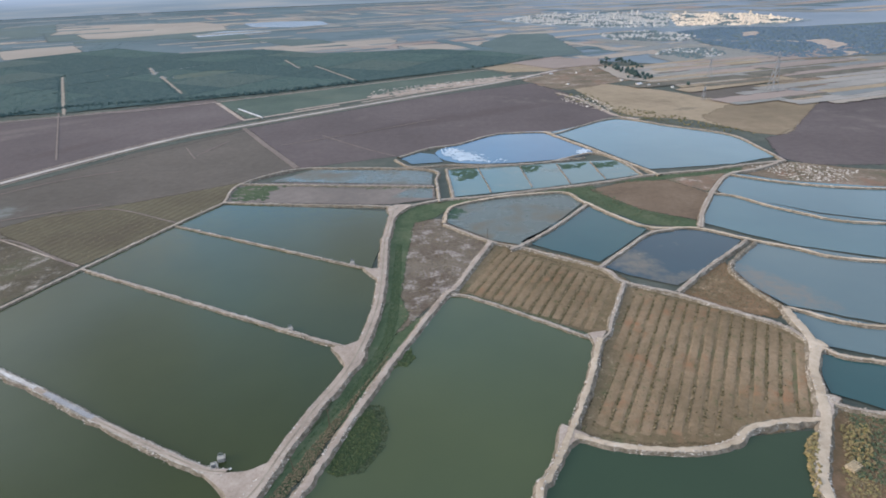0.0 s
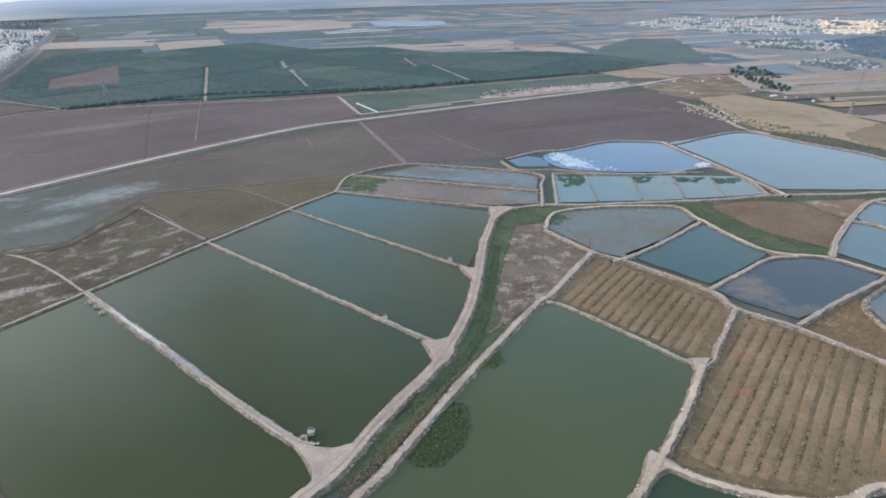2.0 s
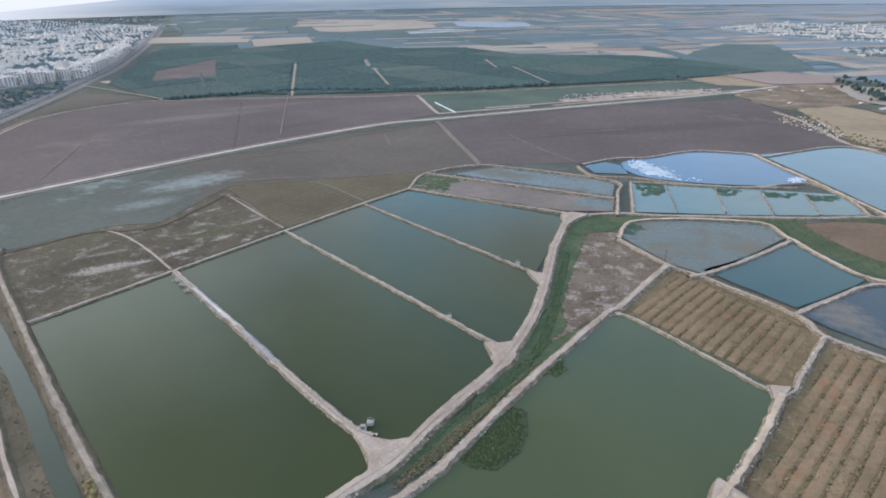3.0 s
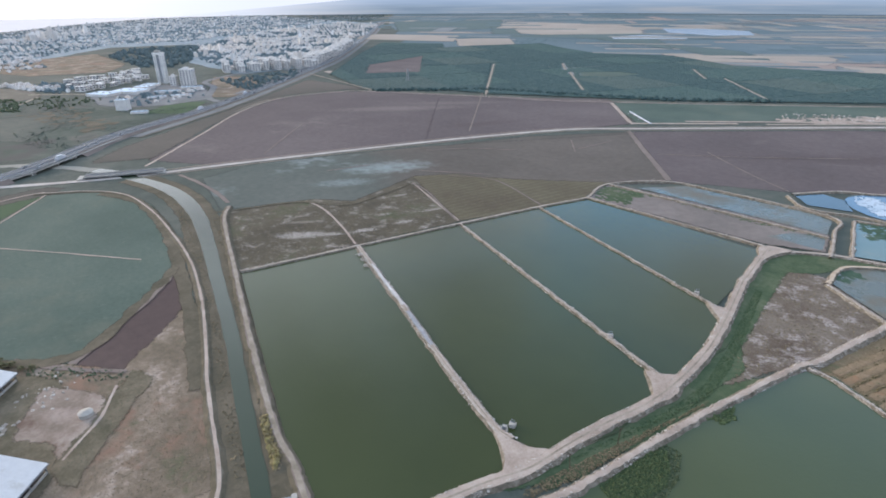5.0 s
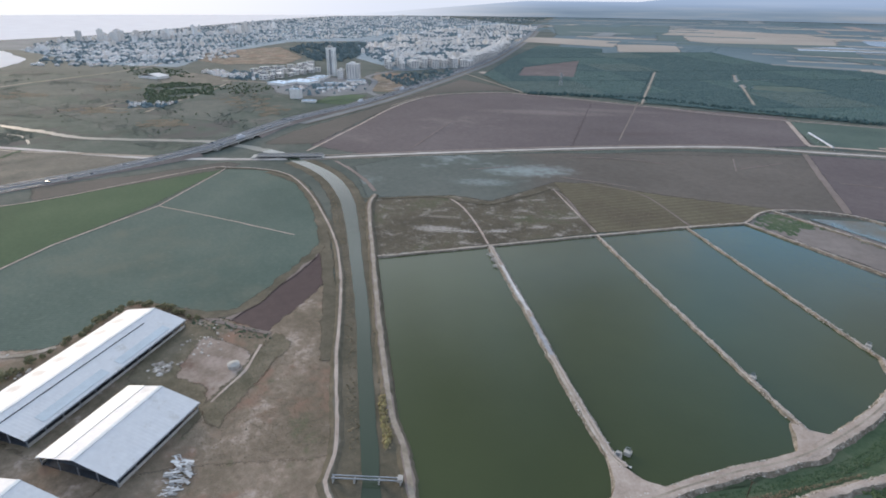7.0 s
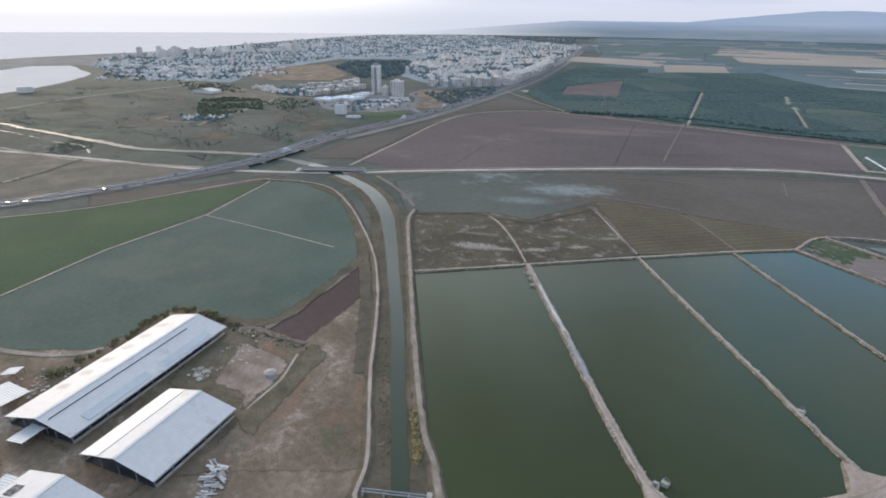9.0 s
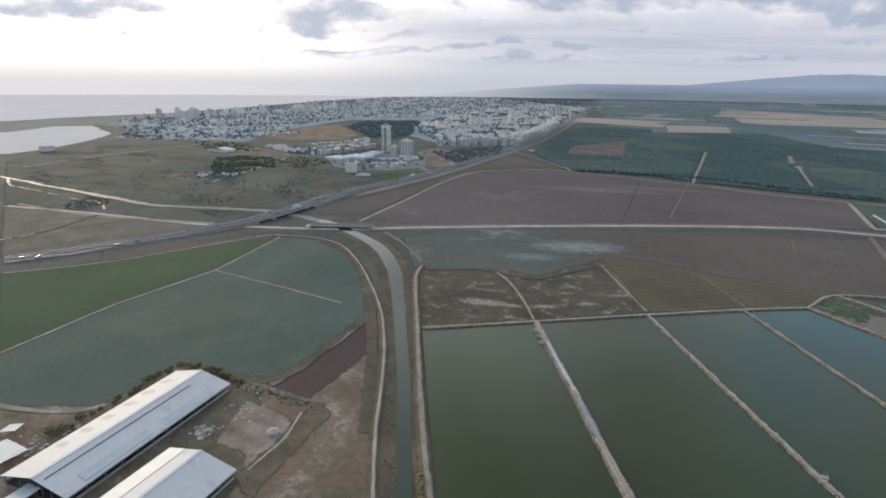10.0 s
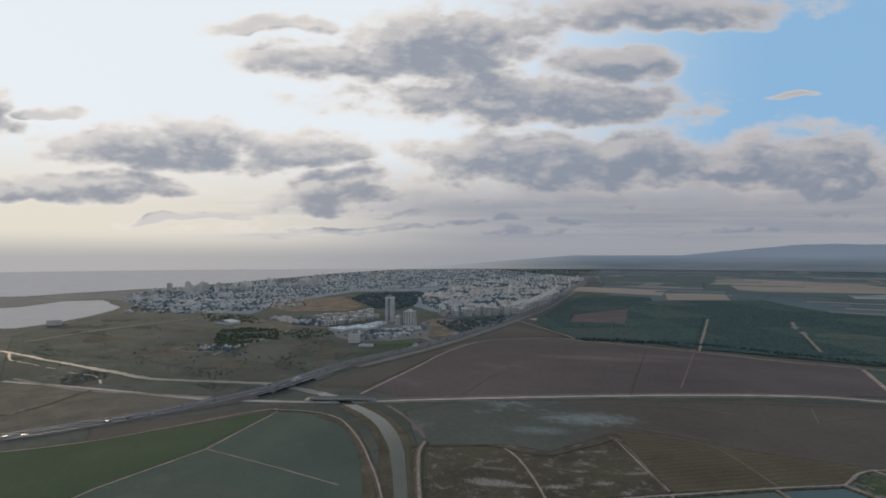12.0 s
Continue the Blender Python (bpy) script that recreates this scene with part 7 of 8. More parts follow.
def halls():
    for p, w, d, h, yaw, label in (([(-1170, -84.8)][0], 46, 22, 9, 5, "large white storage hall beside the bay"), ([(-1029, 173.9)][0], 44, 22, 4, 30, "long white-roofed hall on the meadow")):
        top = empty("storage_hall", *p, 0, yaw)
        part("wall", boxed(-w / 2, w / 2, -d / 2, d / 2, 0, h), M_PLASTER, top)
        bm = bmesh.new()
        for s in (-1, 1):
            vs = [bm.verts.new(v) for v in ((0, -d / 2, h + 3), (0, d / 2, h + 3), (s * (w / 2 + 0.5), d / 2, h), (s * (w / 2 + 0.5), -d / 2, h))]
            bm.faces.new(vs if s < 0 else vs[::-1])
        part("roof", bm, M_PLASTER, top, "pale sheet roof")
        tagged(top, label, "hall")


halls()
MAIN = [(-431, 162.0), (-402, 227.1), (-347.4, 338.5), (-298.9, 427), (-245.0, 509)] + [(-196.6, 549), (-138.8, 596), (-20.3, 689), (84.4, 772)]
for off in (-7.0, 6.5):
    raised("path", MAIN, [0.285] * len(MAIN), 0.9, M_RUT, "wheel track beside the gravel road", "path", offset=off)

# ---------------------------------------------------------------- the cattle sheds
M_YARD = soil("dusty_yard", srgb(112, 100, 88), srgb(140, 126, 114), srgb(164, 152, 142), 0.05, 0.3, relief=0.2, spots=[(-188, 22, 9, 4, 35, srgb(100, 80, 68), 0.8), (-169, 24, 5, 3.5, 20, srgb(102, 82, 70), 0.8), (-180, 33, 8, 4, 30, srgb(176, 160, 150), 0.5)])
def sheet(bm, quad, ribs, lift=0.09):
    """A ribbed metal roof sheet over four corners: eave start, ridge start, ridge end, eave end."""
    a, b, c, d = [Vector(q) for q in quad]
    n = ribs * 4
    up = (b - a).cross(d - a).normalized()
    if up.z < 0:
        up = -up
    rows = []
    for i in range(n + 1):
        t = i / n
        k = lift if i % 4 in (0, 1) else 0.0
        rows.append([bm.verts.new(a.lerp(d, t) + up * k), bm.verts.new(b.lerp(c, t) + up * k)])
    for p, q in zip(rows, rows[1:]):
        bm.faces.new((p[0], q[0], q[1], p[1]))
    return bm


def shed(name, x, y, yaw, width, length, label, eave=3.3, ridge=6.4, strips=(), gap=None, sooty=None):
    top = empty(name, x, y, 0, yaw)
    w, l = width / 2, length / 2
    slope = {}
    for s in (-1, 1):
        slope[s] = part("roof_slope", sheet(bmesh.new(), ((s * (w + 0.6), -l - 0.8, eave), (s * 0.25, -l - 0.8, ridge), (s * 0.25, l + 0.8, ridge), (s * (w + 0.6), l + 0.8, eave)), int(length / 1.1), 0.010), sooty if sooty and s < 0 else M_ROOF, top, "white ribbed metal roof")
        part("gutter", boxed(s * (w + 0.7) - 0.15, s * (w + 0.7) + 0.15, -l - 0.8, l + 0.8, eave - 0.35, eave - 0.1), M_STEEL, slope[s])
        part("side_wall", boxed(s * w - 0.1, s * w + 0.1, -l, l, 0, 1.1), M_CONCRETE, top, "low concrete side wall")
        n = max(4, int(length / 6))
        for i in range(n + 1):
            yy = -l + i * length / n
            part("post", boxed(s * w - 0.14, s * w + 0.14, yy - 0.14, yy + 0.14, 0, eave), M_STEEL, top)
    part("ridge_cap", boxed(-0.55, 0.55, -l - 0.8, l + 0.8, ridge - 0.02, ridge + 0.12), M_SKYLIGHT, top, "grey ridge cap")
    if gap:
        off = gap
        z = ridge - (ridge - eave) * off / (w + 0.6)
        # a dark bar on the sheet stands for the shade in the gap
        part("ridge_vent", boxed(off - 0.16, off + 0.16, -l + 1, l - 9, z + 0.02, z + 0.2), M_DARKGAP, slope[1], "dark bar for the shaded ventilation gap along the roof")
    for a, b, o0, o1 in strips:
        def at(o):
            return ridge - (ridge - eave) * abs(o) / (w + 0.6) + 0.13
        bm = bmesh.new()
        vs = [bm.verts.new(v) for v in ((o0, a, at(o0)), (o1, a, at(o1)), (o1, b, at(o1)), (o0, b, at(o0)))]
        f = bm.faces.new(vs)
        f.normal_update()
        if f.normal.z < 0:
            f.normal_flip()
        bmesh.ops.solidify(bm, geom=[f], thickness=-0.06)
        part("roof_light", bm, M_SKYLIGHT, slope[-1 if o0 < 0 else 1], "dull translucent roof strip")
    # dark sheets fill the open gables in place of the shade inside
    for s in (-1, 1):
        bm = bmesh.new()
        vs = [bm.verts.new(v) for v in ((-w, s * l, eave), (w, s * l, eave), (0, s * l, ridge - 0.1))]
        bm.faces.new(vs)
        part("gable", bm, M_DARKGAP, top, "dark sheet for the shade in an open gable")
        for xx in (-w * 0.5, 0, w * 0.5):
            part("post", boxed(xx - 0.14, xx + 0.14, s * l - 0.14, s * l + 0.14, 0, eave), M_STEEL, top)
    for i in range(1, max(3, int(length / 9))):
        yy = -l + i * 9
        if yy < l:
            part("tie_beam", boxed(-w, w, yy - 0.1, yy + 0.1, eave - 0.25, eave - 0.02), M_STEEL, top)
    # floor colour darkened to give the shaded interior
    part("floor_slab", boxed(-w, w, -l, l, 0.02, 0.42), M_DARKGAP, top, "bedded floor coloured dark for the shaded inside")
    return tagged(top, label, "shed", "cattle sheds")


shed("cattle_shed", -158.8, -0.1, 37.1, 26.6, 31.4, "open-sided cattle shed with a white ribbed roof", strips=((-16.4, 16.4, -13.7, -6.6),))
shed("cattle_shed", -201.5, -5.5, 38.7, 26.6, 67.5, "long open-sided cattle shed with roof lights", strips=((-27, -2, 9.2, 12.6), (3, 27, 9.6, 12.8)), gap=3.4, sooty=M_ROOF_SOOTY)
third = shed("cattle_shed", -138.0, -38.6, 38.0, 27.0, 34.0, "cattle shed with dark solar panels on its roof")
for k in range(3):
    bm = bmesh.new()
    a, b = 12.5 - k * 4.6, 8.8 - k * 4.6
    zs = [6.4 - 3.1 * o / 14.1 + 0.2 for o in (11.6, 8.0)]
    f = bm.faces.new([bm.verts.new(v) for v in ((-11.6, a, zs[0]), (-8.0, a, zs[1]), (-8.0, b, zs[1]), (-11.6, b, zs[0]))])
    bmesh.ops.solidify(bm, geom=[f], thickness=0.08)
    part("solar_panel", bm, M_GLASS, [k for k in third.children if k.name.startswith("roof_slope")][0], "dark solar panel")


def lean_to(name, x, y, yaw, w, d, h, mat, label):
    top = empty(name, x, y, 0, yaw)
    part("roof", sheet(bmesh.new(), ((-w / 2, -d / 2, h), (w / 2, -d / 2, h + 0.9), (w / 2, d / 2, h + 0.9), (-w / 2, d / 2, h)), int(d / 0.8)), mat, top, "ribbed sheet roof")
    for sx in (-1, 1):
        for sy in (-1, 1):
            part("post", boxed(sx * (w / 2 - 0.3) - 0.1, sx * (w / 2 - 0.3) + 0.1, sy * (d / 2 - 0.3) - 0.1, sy * (d / 2 - 0.3) + 0.1, 0, h + (0.85 if sx > 0 else 0.05)), M_STEEL, top)
    return tagged(top, label, "shelter")


lean_to("lean_to", -179.0, -35.0, 38, 7, 8, 2.2, M_SKYLIGHT, "small grey lean-to beside the long shed")
lean_to("shelter", -205.3, -42.3, 30, 14, 9, 2.6, M_SKYLIGHT, "grey sheet-roofed shelter in the farmyard")
lean_to("shelter", -220.9, -41.4, 55, 6, 4.5, 1.9, M_SKYLIGHT, "little pale-roofed hut in the farmyard")
lean_to("shelter", -156.2, -39.5, 38, 9, 9, 2.6, M_SKYLIGHT, "blue-grey roofed shelter beside the sheds")


def rubble(name, spot, count, size, spread, mat, label, seed):
    r = random.Random(seed)
    clumps(name, [(spot[0] + r.gauss(0, spread), spot[1] + r.gauss(0, spread), 0.1, size * r.uniform(0.4, 1.3)) for _ in range(count)], mat, label, "rubble", 0.6, 0.5)


def scrap(poly, count, seed, label):
    """Loose sheets, beams and pipes thrown down over one another."""
    r = random.Random(seed)
    bm = bmesh.new()
    for i, p in enumerate(scatter(poly, count, seed)):
        long, wide = r.uniform(0.8, 3.6), r.choice((0.12, 0.2, 0.5, 0.9))
        m = Matrix.Translation((*p, 0.25 + 0.012 * i)) @ Matrix.Rotation(r.gauss(0.9, 0.5), 4, "Z") @ Matrix.Rotation(r.uniform(-0.12, 0.12), 4, "Y") @ Matrix.Diagonal((long, wide, 0.08, 1))
        bmesh.ops.create_cube(bm, size=1.0, matrix=m)
    me = bpy.data.meshes.new("scrap_heap")
    bm.to_mesh(me)
    bm.free()
    me.materials.append(M_SCRAP)
    tagged(new("scrap_heap", me), label, "scrap", kind="stuff")


M_SCRAP = island("scrap_sheets_and_beams", [srgb(150, 150, 148), srgb(196, 196, 194), srgb(222, 222, 220), srgb(110, 104, 96)])
scrap([(-135, 6.5), (-141.5, 10.5), (-137, 13.5), (-131.5, 12.5), (-130, 9)], 60, 2, "heap of pale scrap sheets and beams")
scrap([(-129, 4.0), (-133, 6.0), (-129.5, 9.0), (-126.5, 7.0)], 26, 9, "scattered pale scrap sheets")
rubble("rubble", [(-188.7, 16.1)][0], 40, 0.8, 2.0, M_STONE, "heap of broken stones in the yard", 3)
rubble("rubble", [(-196.8, 33.4)][0], 60, 0.5, 4.0, M_STONE, "scattered rubble in the yard", 4)
rubble("rubble", [(-211.1, -33.3)][0], 60, 0.7, 5.0, M_STONE, "scattered farmyard rubbish", 5)
patch("yard", [(-188.8, -43.0), (-177.6, -33.8), (-159.5, -20.8), (-143.3, -7.6), (-137.1, -17.1), (-150.3, -39.3)], M_WASTE, "bare trampled yard between sheds", "yard", rag=2)
patch("yard", [(-188.0, 6.7), (-206.8, 18.3), (-215.1, 29.7), (-206.4, 35.8), (-190, 38), (-176, 26), (-160, 24), (-150, 14), (-178.3, 10)], M_WEEDY, "dark weedy yard beside the sheds", "yard", rag=1.6)
patch("yard", [(-181, 20), (-192, 28), (-199.4, 33.0), (-192, 38), (-185.3, 41.5), (-177.6, 44.2), (-170.8, 39.0), (-164, 31), (-160.5, 25.5), (-166.0, 26.4), (-172.5, 26)], M_YARD, "pale dusty yard", "yard", rag=2.2, step=2.0)
patch("verge", [(-157.7, 21.9), (-168.7, 35.6), (-177, 46), (-185.6, 56.7), (-177.7, 58.4), (-167.6, 47.3), (-156.3, 33.0), (-147.9, 23.7)], M_WEEDY, "dull green weedy slope beside the yard", "verge", rag=2.0, step=2.5)
ribbon("ditch", [(-313.7, 155.8), (-299.1, 181.7), (-285.4, 206.1), (-264.3, 216.2), (-254.9, 223.9), (-253.6, 250.9), (-254.5, 283.2)], 2.2, M_VERGE, "dark overgrown ditch at a field's edge", "ditch", rag=0.8)

def bank_stones():
    r = random.Random(12)
    for (x, y), n in zip([(-187.2, 170.0), (-180.8, 167.4), (-193.6, 173.3)], (40, 30, 24)):
        clumps("rubble", [(x + r.gauss(0, 1.2), y + r.gauss(0, 1.2), 1.15, r.uniform(0.15, 0.5)) for _ in range(n)], M_STONE, "white broken stones where a dyke was mended", "rubble", 0.5, 0.5)


bank_stones()


def tank():
    x, y = [(-174.8, 37.0)][0]
    top = empty("feed_tank", x, y, 0)
    for nm, r0, r1, z0, z1 in (("drum", 2.1, 2.1, 0.0, 1.5), ("lid", 2.2, 0.4, 1.5, 2.1)):
        bm = bmesh.new()
        bmesh.ops.create_cone(bm, cap_ends=True, segments=24, radius1=r0, radius2=r1, depth=z1 - z0, matrix=Matrix.Translation((0, 0, (z0 + z1) / 2)))
        part(nm, bm, M_CONCRETE, top)
    tagged(top, "squat pale concrete tank in the yard", "tank")


tank()


def canal_pipe():
    a, b = [(-107.6, 42.6), (-95.5, 57.5)]
    v = Vector((b[0] - a[0], b[1] - a[1], 0))
    top = empty("pipe_crossing", (a[0] + b[0]) / 2, (a[1] + b[1]) / 2, 0, math.degrees(math.atan2(-v.x, v.y)))
    h = v.length / 2
    for xx in (-0.5, 0.5):
        bm = bmesh.new()
        bmesh.ops.create_cone(bm, cap_ends=True, segments=12, radius1=0.2, radius2=0.2, depth=2 * h, matrix=Matrix.Translation((xx, 0, 1.8)) @ Matrix.Rotation(radians(90), 4, "X"))
        part("pipe", bm, M_STEEL, top, "grey steel pipe")
    for yy in (-h + 0.4, -h * 0.35, h * 0.35, h - 0.4):
        part("support", boxed(-0.9, 0.9, yy - 0.2, yy + 0.2, 0, 1.6), M_CONCRETE, top)
    part("valve_box", boxed(-0.9, 0.9, h - 1.2, h + 0.2, 1.6, 2.6), M_CONCRETE, top, "pale valve box")
    tagged(top, "twin steel pipes crossing the canal on concrete supports", "pipe")


canal_pipe()


# ---------------------------------------------------------------- planted rows
def plant_rows(poly, yaw, spacing, seed, label):
    r = random.Random(seed)
    d = Vector((-math.sin(radians(yaw)), math.cos(radians(yaw)), 0))
    s = Vector((d.y, -d.x, 0))
    us = [Vector((*p, 0)).dot(s) for p in poly]
    vs = [Vector((*p, 0)).dot(d) for p in poly]
    u = min(us) + spacing * 0.4
    tufts, first = [], True
    while u < max(us):
        pts, v = [], min(vs)
        while v < max(vs):
            q = s * u + d * v
            if inside((q.x, q.y), poly) and all(inside(((q + k).x, (q + k).y), poly) for k in (s * 3, -s * 3)):
                pts.append(q)
            v += 2.0
        if len(pts) > 4:
            verts, faces = [], []
            for i, q in enumerate(pts):
                end = min(1.0, i / 2, (len(pts) - 1 - i) / 2)
                c = q + s * sway(q, 0.18, 0.04)
                h = (0.13 + sway(q, 0.08, 0.3)) * end
                for off, zz in ((1.6, 0.0), (1.1, 0.75), (0.1, 1.0), (-0.9, 0.8), (-1.3, 0.0)):
                    p = c + s * (off + r.uniform(-0.22, 0.22))
                    verts.append((p.x, p.y, 0.17 + h * zz))
                if r.random() < 0.5 + 1.2 * noise.noise(Vector((q.x * 0.05, q.y * 0.05, 1.0))):
                    for _ in range(5):
                        p = c - s * (1.75 + r.gauss(0, 0.22)) + d * r.uniform(-1, 1)
                        tufts.append((p.x, p.y, 0.2, r.uniform(0.12, 0.36)))
                for _ in range(7):
                    p = c + s * r.uniform(-0.5, 0.5) * spacing + d * r.uniform(-1, 1)
                    tufts.append((p.x, p.y, 0.2, r.uniform(0.05, 0.17)))
                if r.random() < 0.5 + noise.noise(Vector((q.x * 0.07, q.y * 0.07, 8.0))):
                    p = c + s * r.uniform(-2, 2.5) + d * r.uniform(-1, 1)
                    tufts.append((p.x, p.y, 0.4, r.uniform(0.08, 0.24)))
            for i in range(len(pts) - 1):
                faces += [(i * 5 + k, i * 5 + k + 1, i * 5 + 6 + k, i * 5 + 5 + k) for k in range(4)]
            ob = link_mesh("earth_ridge", verts, faces, M_RIDGE)
            tagged(ob, label, "ridge", "ridges of a planted field")
        u += spacing
    clumps("weeds", tufts, M_WEED, "dry weeds along planted rows", "weeds", 1.0, 0.45, sides=5)


M_WEED = island("field_weeds", [srgb(74, 74, 52), srgb(92, 86, 62), srgb(116, 102, 78), srgb(150, 138, 114)])
M_RIDGE = soil("ridge_soil", srgb(104, 91, 70), srgb(129, 111, 88), srgb(153, 133, 109), 0.03, 0.5, relief=0.3, pale=[(srgb(92, 92, 64), 0.25, 0.53, 0.68), (srgb(140, 108, 82), 0.04, 0.52, 0.66)])
plant_rows(ROWS_A, -27, 4.4, 41, "low ridge of dry brown soil in a planted field")
plant_rows(ROWS_B, -28, 4.1, 42, "low ridge of dry tan soil in a planted field")


# ---------------------------------------------------------------- stones, reeds, bushes
def shore_stones():
    r = random.Random(77)
    spots = []
    for line, crest, slope, height in DYKES:
        for (p, s) in frames_along(line):
            if p.length > 460:
                continue
            k = 7 if p.length < 260 else 2
            for side in (-1, 1):
                for _ in range(k):
                    if noise.noise(Vector((p.x * 0.06, p.y * 0.06, side))) + r.uniform(-0.3, 0.3) > -0.05:
                        off = crest / 2 + r.uniform(-0.3, slope * 0.75)
                        q = p + s * side * off + Vector((s.y, -s.x, 0)) * r.uniform(-0.9, 0.9)
                        t = (off - crest / 2) / slope
                        spots.append((q.x, q.y, max(0.42, height * (1 - t)) - 0.06, r.uniform(0.1, 0.27) if r.random() < 0.95 else r.uniform(0.3, 0.45)))
    clumps("shore_stones", spots, M_STONE, "pale stones along the pond banks", "stones", 0.7, 0.45, sides=5)


shore_stones()


def bushes(poly, count, lo, hi, z, mat, label, seed, name="bushes", category="bushes", flat=0.9):
    r = random.Random(seed)
    clumps(name, [(*p, z, r.uniform(lo, hi)) for p in scatter(poly, count, seed)], mat, label, category, flat, 0.45, sides=6)


bushes([(-35.9, 111.2), (-33.0, 120.2), (-29.6, 131.7), (-26.2, 135.2), (-23.2, 128.7), (-21.8, 121.9), (-23.8, 116.8), (-27.4, 111.2), (-32.6, 109.4)], 2800, 0.14, 0.42, 0.45, M_LEAF_REED, "dense green reed bed growing out of the pond", 51, "reed_bed", "reeds", 1.3)
bushes([(-35.4, 110.6), (-31.7, 121.7), (-28.2, 137.5), (-22.5, 136.7), (-19.9, 127.1), (-20.6, 118.8), (-25.6, 110.4), (-32.4, 108.7)], 1500, 0.1, 0.34, 0.45, M_LEAF_WILD, "paler reeds thinning out into the pond", 151, "reed_bed", "reeds", 1.2)
bushes([(-21.5, 155.9), (-18.1, 162.0), (-15.7, 166.8), (-13.8, 161.4), (-16.3, 156.5)], 160, 0.2, 0.6, 0.45, M_LEAF_REED, "green reeds on a pond's edge", 52, "reed_bed", "reeds")
bushes([(97.7, 116.5), (103.3, 120.6), (91.4, 99.2), (89.7, 99.3)], 170, 0.4, 0.9, 0.5, M_REED, "yellow reeds on the bank", 53, "reed_bed", "reeds", 1.3)
bushes([(117.7, 131.9), (126.5, 125.5), (107.5, 98.8), (98.1, 99.1)], 1500, 0.08, 0.3, 0.1, M_TUFT, "tangled yellow and brown reeds", 54, "reed_bed", "reeds", 1.1)
bushes([(118.5, 130.0), (127.3, 125.7), (111.0, 102.5), (104.0, 105.5)], 420, 0.2, 0.55, 0.1, M_LEAF_DEEP, "dark tangled brush among reeds", 154, "brush", "brush", 1.0)
bushes([(112.0, 124.0), (121.0, 124.0), (111.0, 108.0), (105.0, 110.0)], 260, 0.2, 0.5, 0.3, M_REED, "yellow reeds standing in dark brush", 155, "reed_bed", "reeds", 1.2)
bushes([(103.8, 110.2), (108.4, 108.1), (107.5, 98.8), (98.1, 99.1)], 160, 0.2, 0.5, 0.1, M_REED, "brown brush", 55)
bushes([(-27.8, 257.6), (-25.0, 258.2), (-22.7, 221.7), (-21.8, 188.2), (-23.1, 168.2), (-27.9, 155.0), (-36.8, 134.8), (-44.4, 117.6), (-51.0, 102.8), (-54.1, 94.7), (-55.6, 94.4), (-52.1, 101.5), (-46.0, 117.2), (-38.9, 135.7), (-31.1, 155.9), (-26.3, 174.9), (-25.9, 200.6), (-27.2, 232.0)], 5200, 0.08, 0.26, 0.1, M_LEAF_DITCH, "weeds and rushes filling the ditch", 56, "ditch_weeds", "weeds")
bushes([(-22.8, 166.5), (-27.6, 153.5), (-36.5, 133.6), (-43.9, 116.1), (-49.7, 101.7), (-51.4, 95.8), (-47.9, 97.1), (-40.4, 113.4), (-30.5, 144.1), (-23.2, 162.9)], 2600, 0.08, 0.26, 0.2, M_TUFT, "dry grass beside the ditch", 57, "ditch_weeds", "weeds")
bushes([(-19.3, 286.3), (-5.1, 287.7), (18.2, 258.8), (0.2, 216.8), (-20.1, 181.7), (-23.0, 190.0)], 900, 0.1, 0.36, 0.1, M_TUFT, "low dry scrub", 58, "scrub", "scrub", 0.7)
bushes([(-298.8, 163.9), (-278.9, 212.6), (-255.3, 226.9), (-258.3, 290.5), (-210.4, 322.5), (-159.8, 298.6), (-184.8, 247.3), (-208.3, 182.4), (-229.1, 127.0)], 2200, 0.08, 0.34, 0.1, M_TUFT, "low brown scrub", 59, "scrub", "scrub", 0.6)
bushes([(-160.9, 19.7), (-180.9, 42.0), (-185.6, 56.7), (-199.8, 86.0), (-160.6, 69.4), (-129.0, 53.4), (-117.4, 46.2), (-137.7, 11.9)], 3200, 0.05, 0.2, 0.05, M_TUFT, "dry tufts on waste ground", 60, "tufts", "tufts", 0.8)
bushes([(-155.9, 23.0), (-185.8, 52.2), (-176.3, 53.4), (-151.8, 27.3)], 700, 0.06, 0.2, 0.1, M_LEAF_WILD, "green weeds along a ditch", 61)
bushes([(-225.5, 31.9), (-189.2, 54.5), (-184.7, 54.1), (-192.2, 45.3), (-211.8, 32.5)], 160, 0.15, 0.5, 0.1, M_LEAF_DEEP, "green hedge along a field's edge", 62)
bushes([(-349.4, 155.8), (-335.2, 154.5), (-292.3, 138.8), (-238.0, 115.1), (-177.9, 86.4), (-112.3, 54.0), (-114.1, 50.8), (-179.5, 83.6), (-239.8, 112.1), (-295.1, 134.0)], 2200, 0.12, 0.42, 0.2, M_TUFT, "brown-green rushes on the canal bank", 63, "bank_rushes", "rushes")
bushes([(-316.3, 163.1), (-299.3, 158.4), (-226.3, 121.7), (-173.5, 93.9), (-124.9, 70.3), (-107.2, 62.5), (-109.0, 59.5), (-174.2, 92.7), (-233.7, 122.7)], 2200, 0.12, 0.42, 0.2, M_TUFT, "dry rushes on the canal bank", 64, "bank_rushes", "rushes")
bushes([(-130.8, 70.9), (-129.9, 72.4), (-111.7, 64.2), (-108.8, 59.7)], 120, 0.4, 0.9, 0.3, M_REED, "yellow reeds on the canal bank", 65, "reed_bed", "reeds", 1.2)
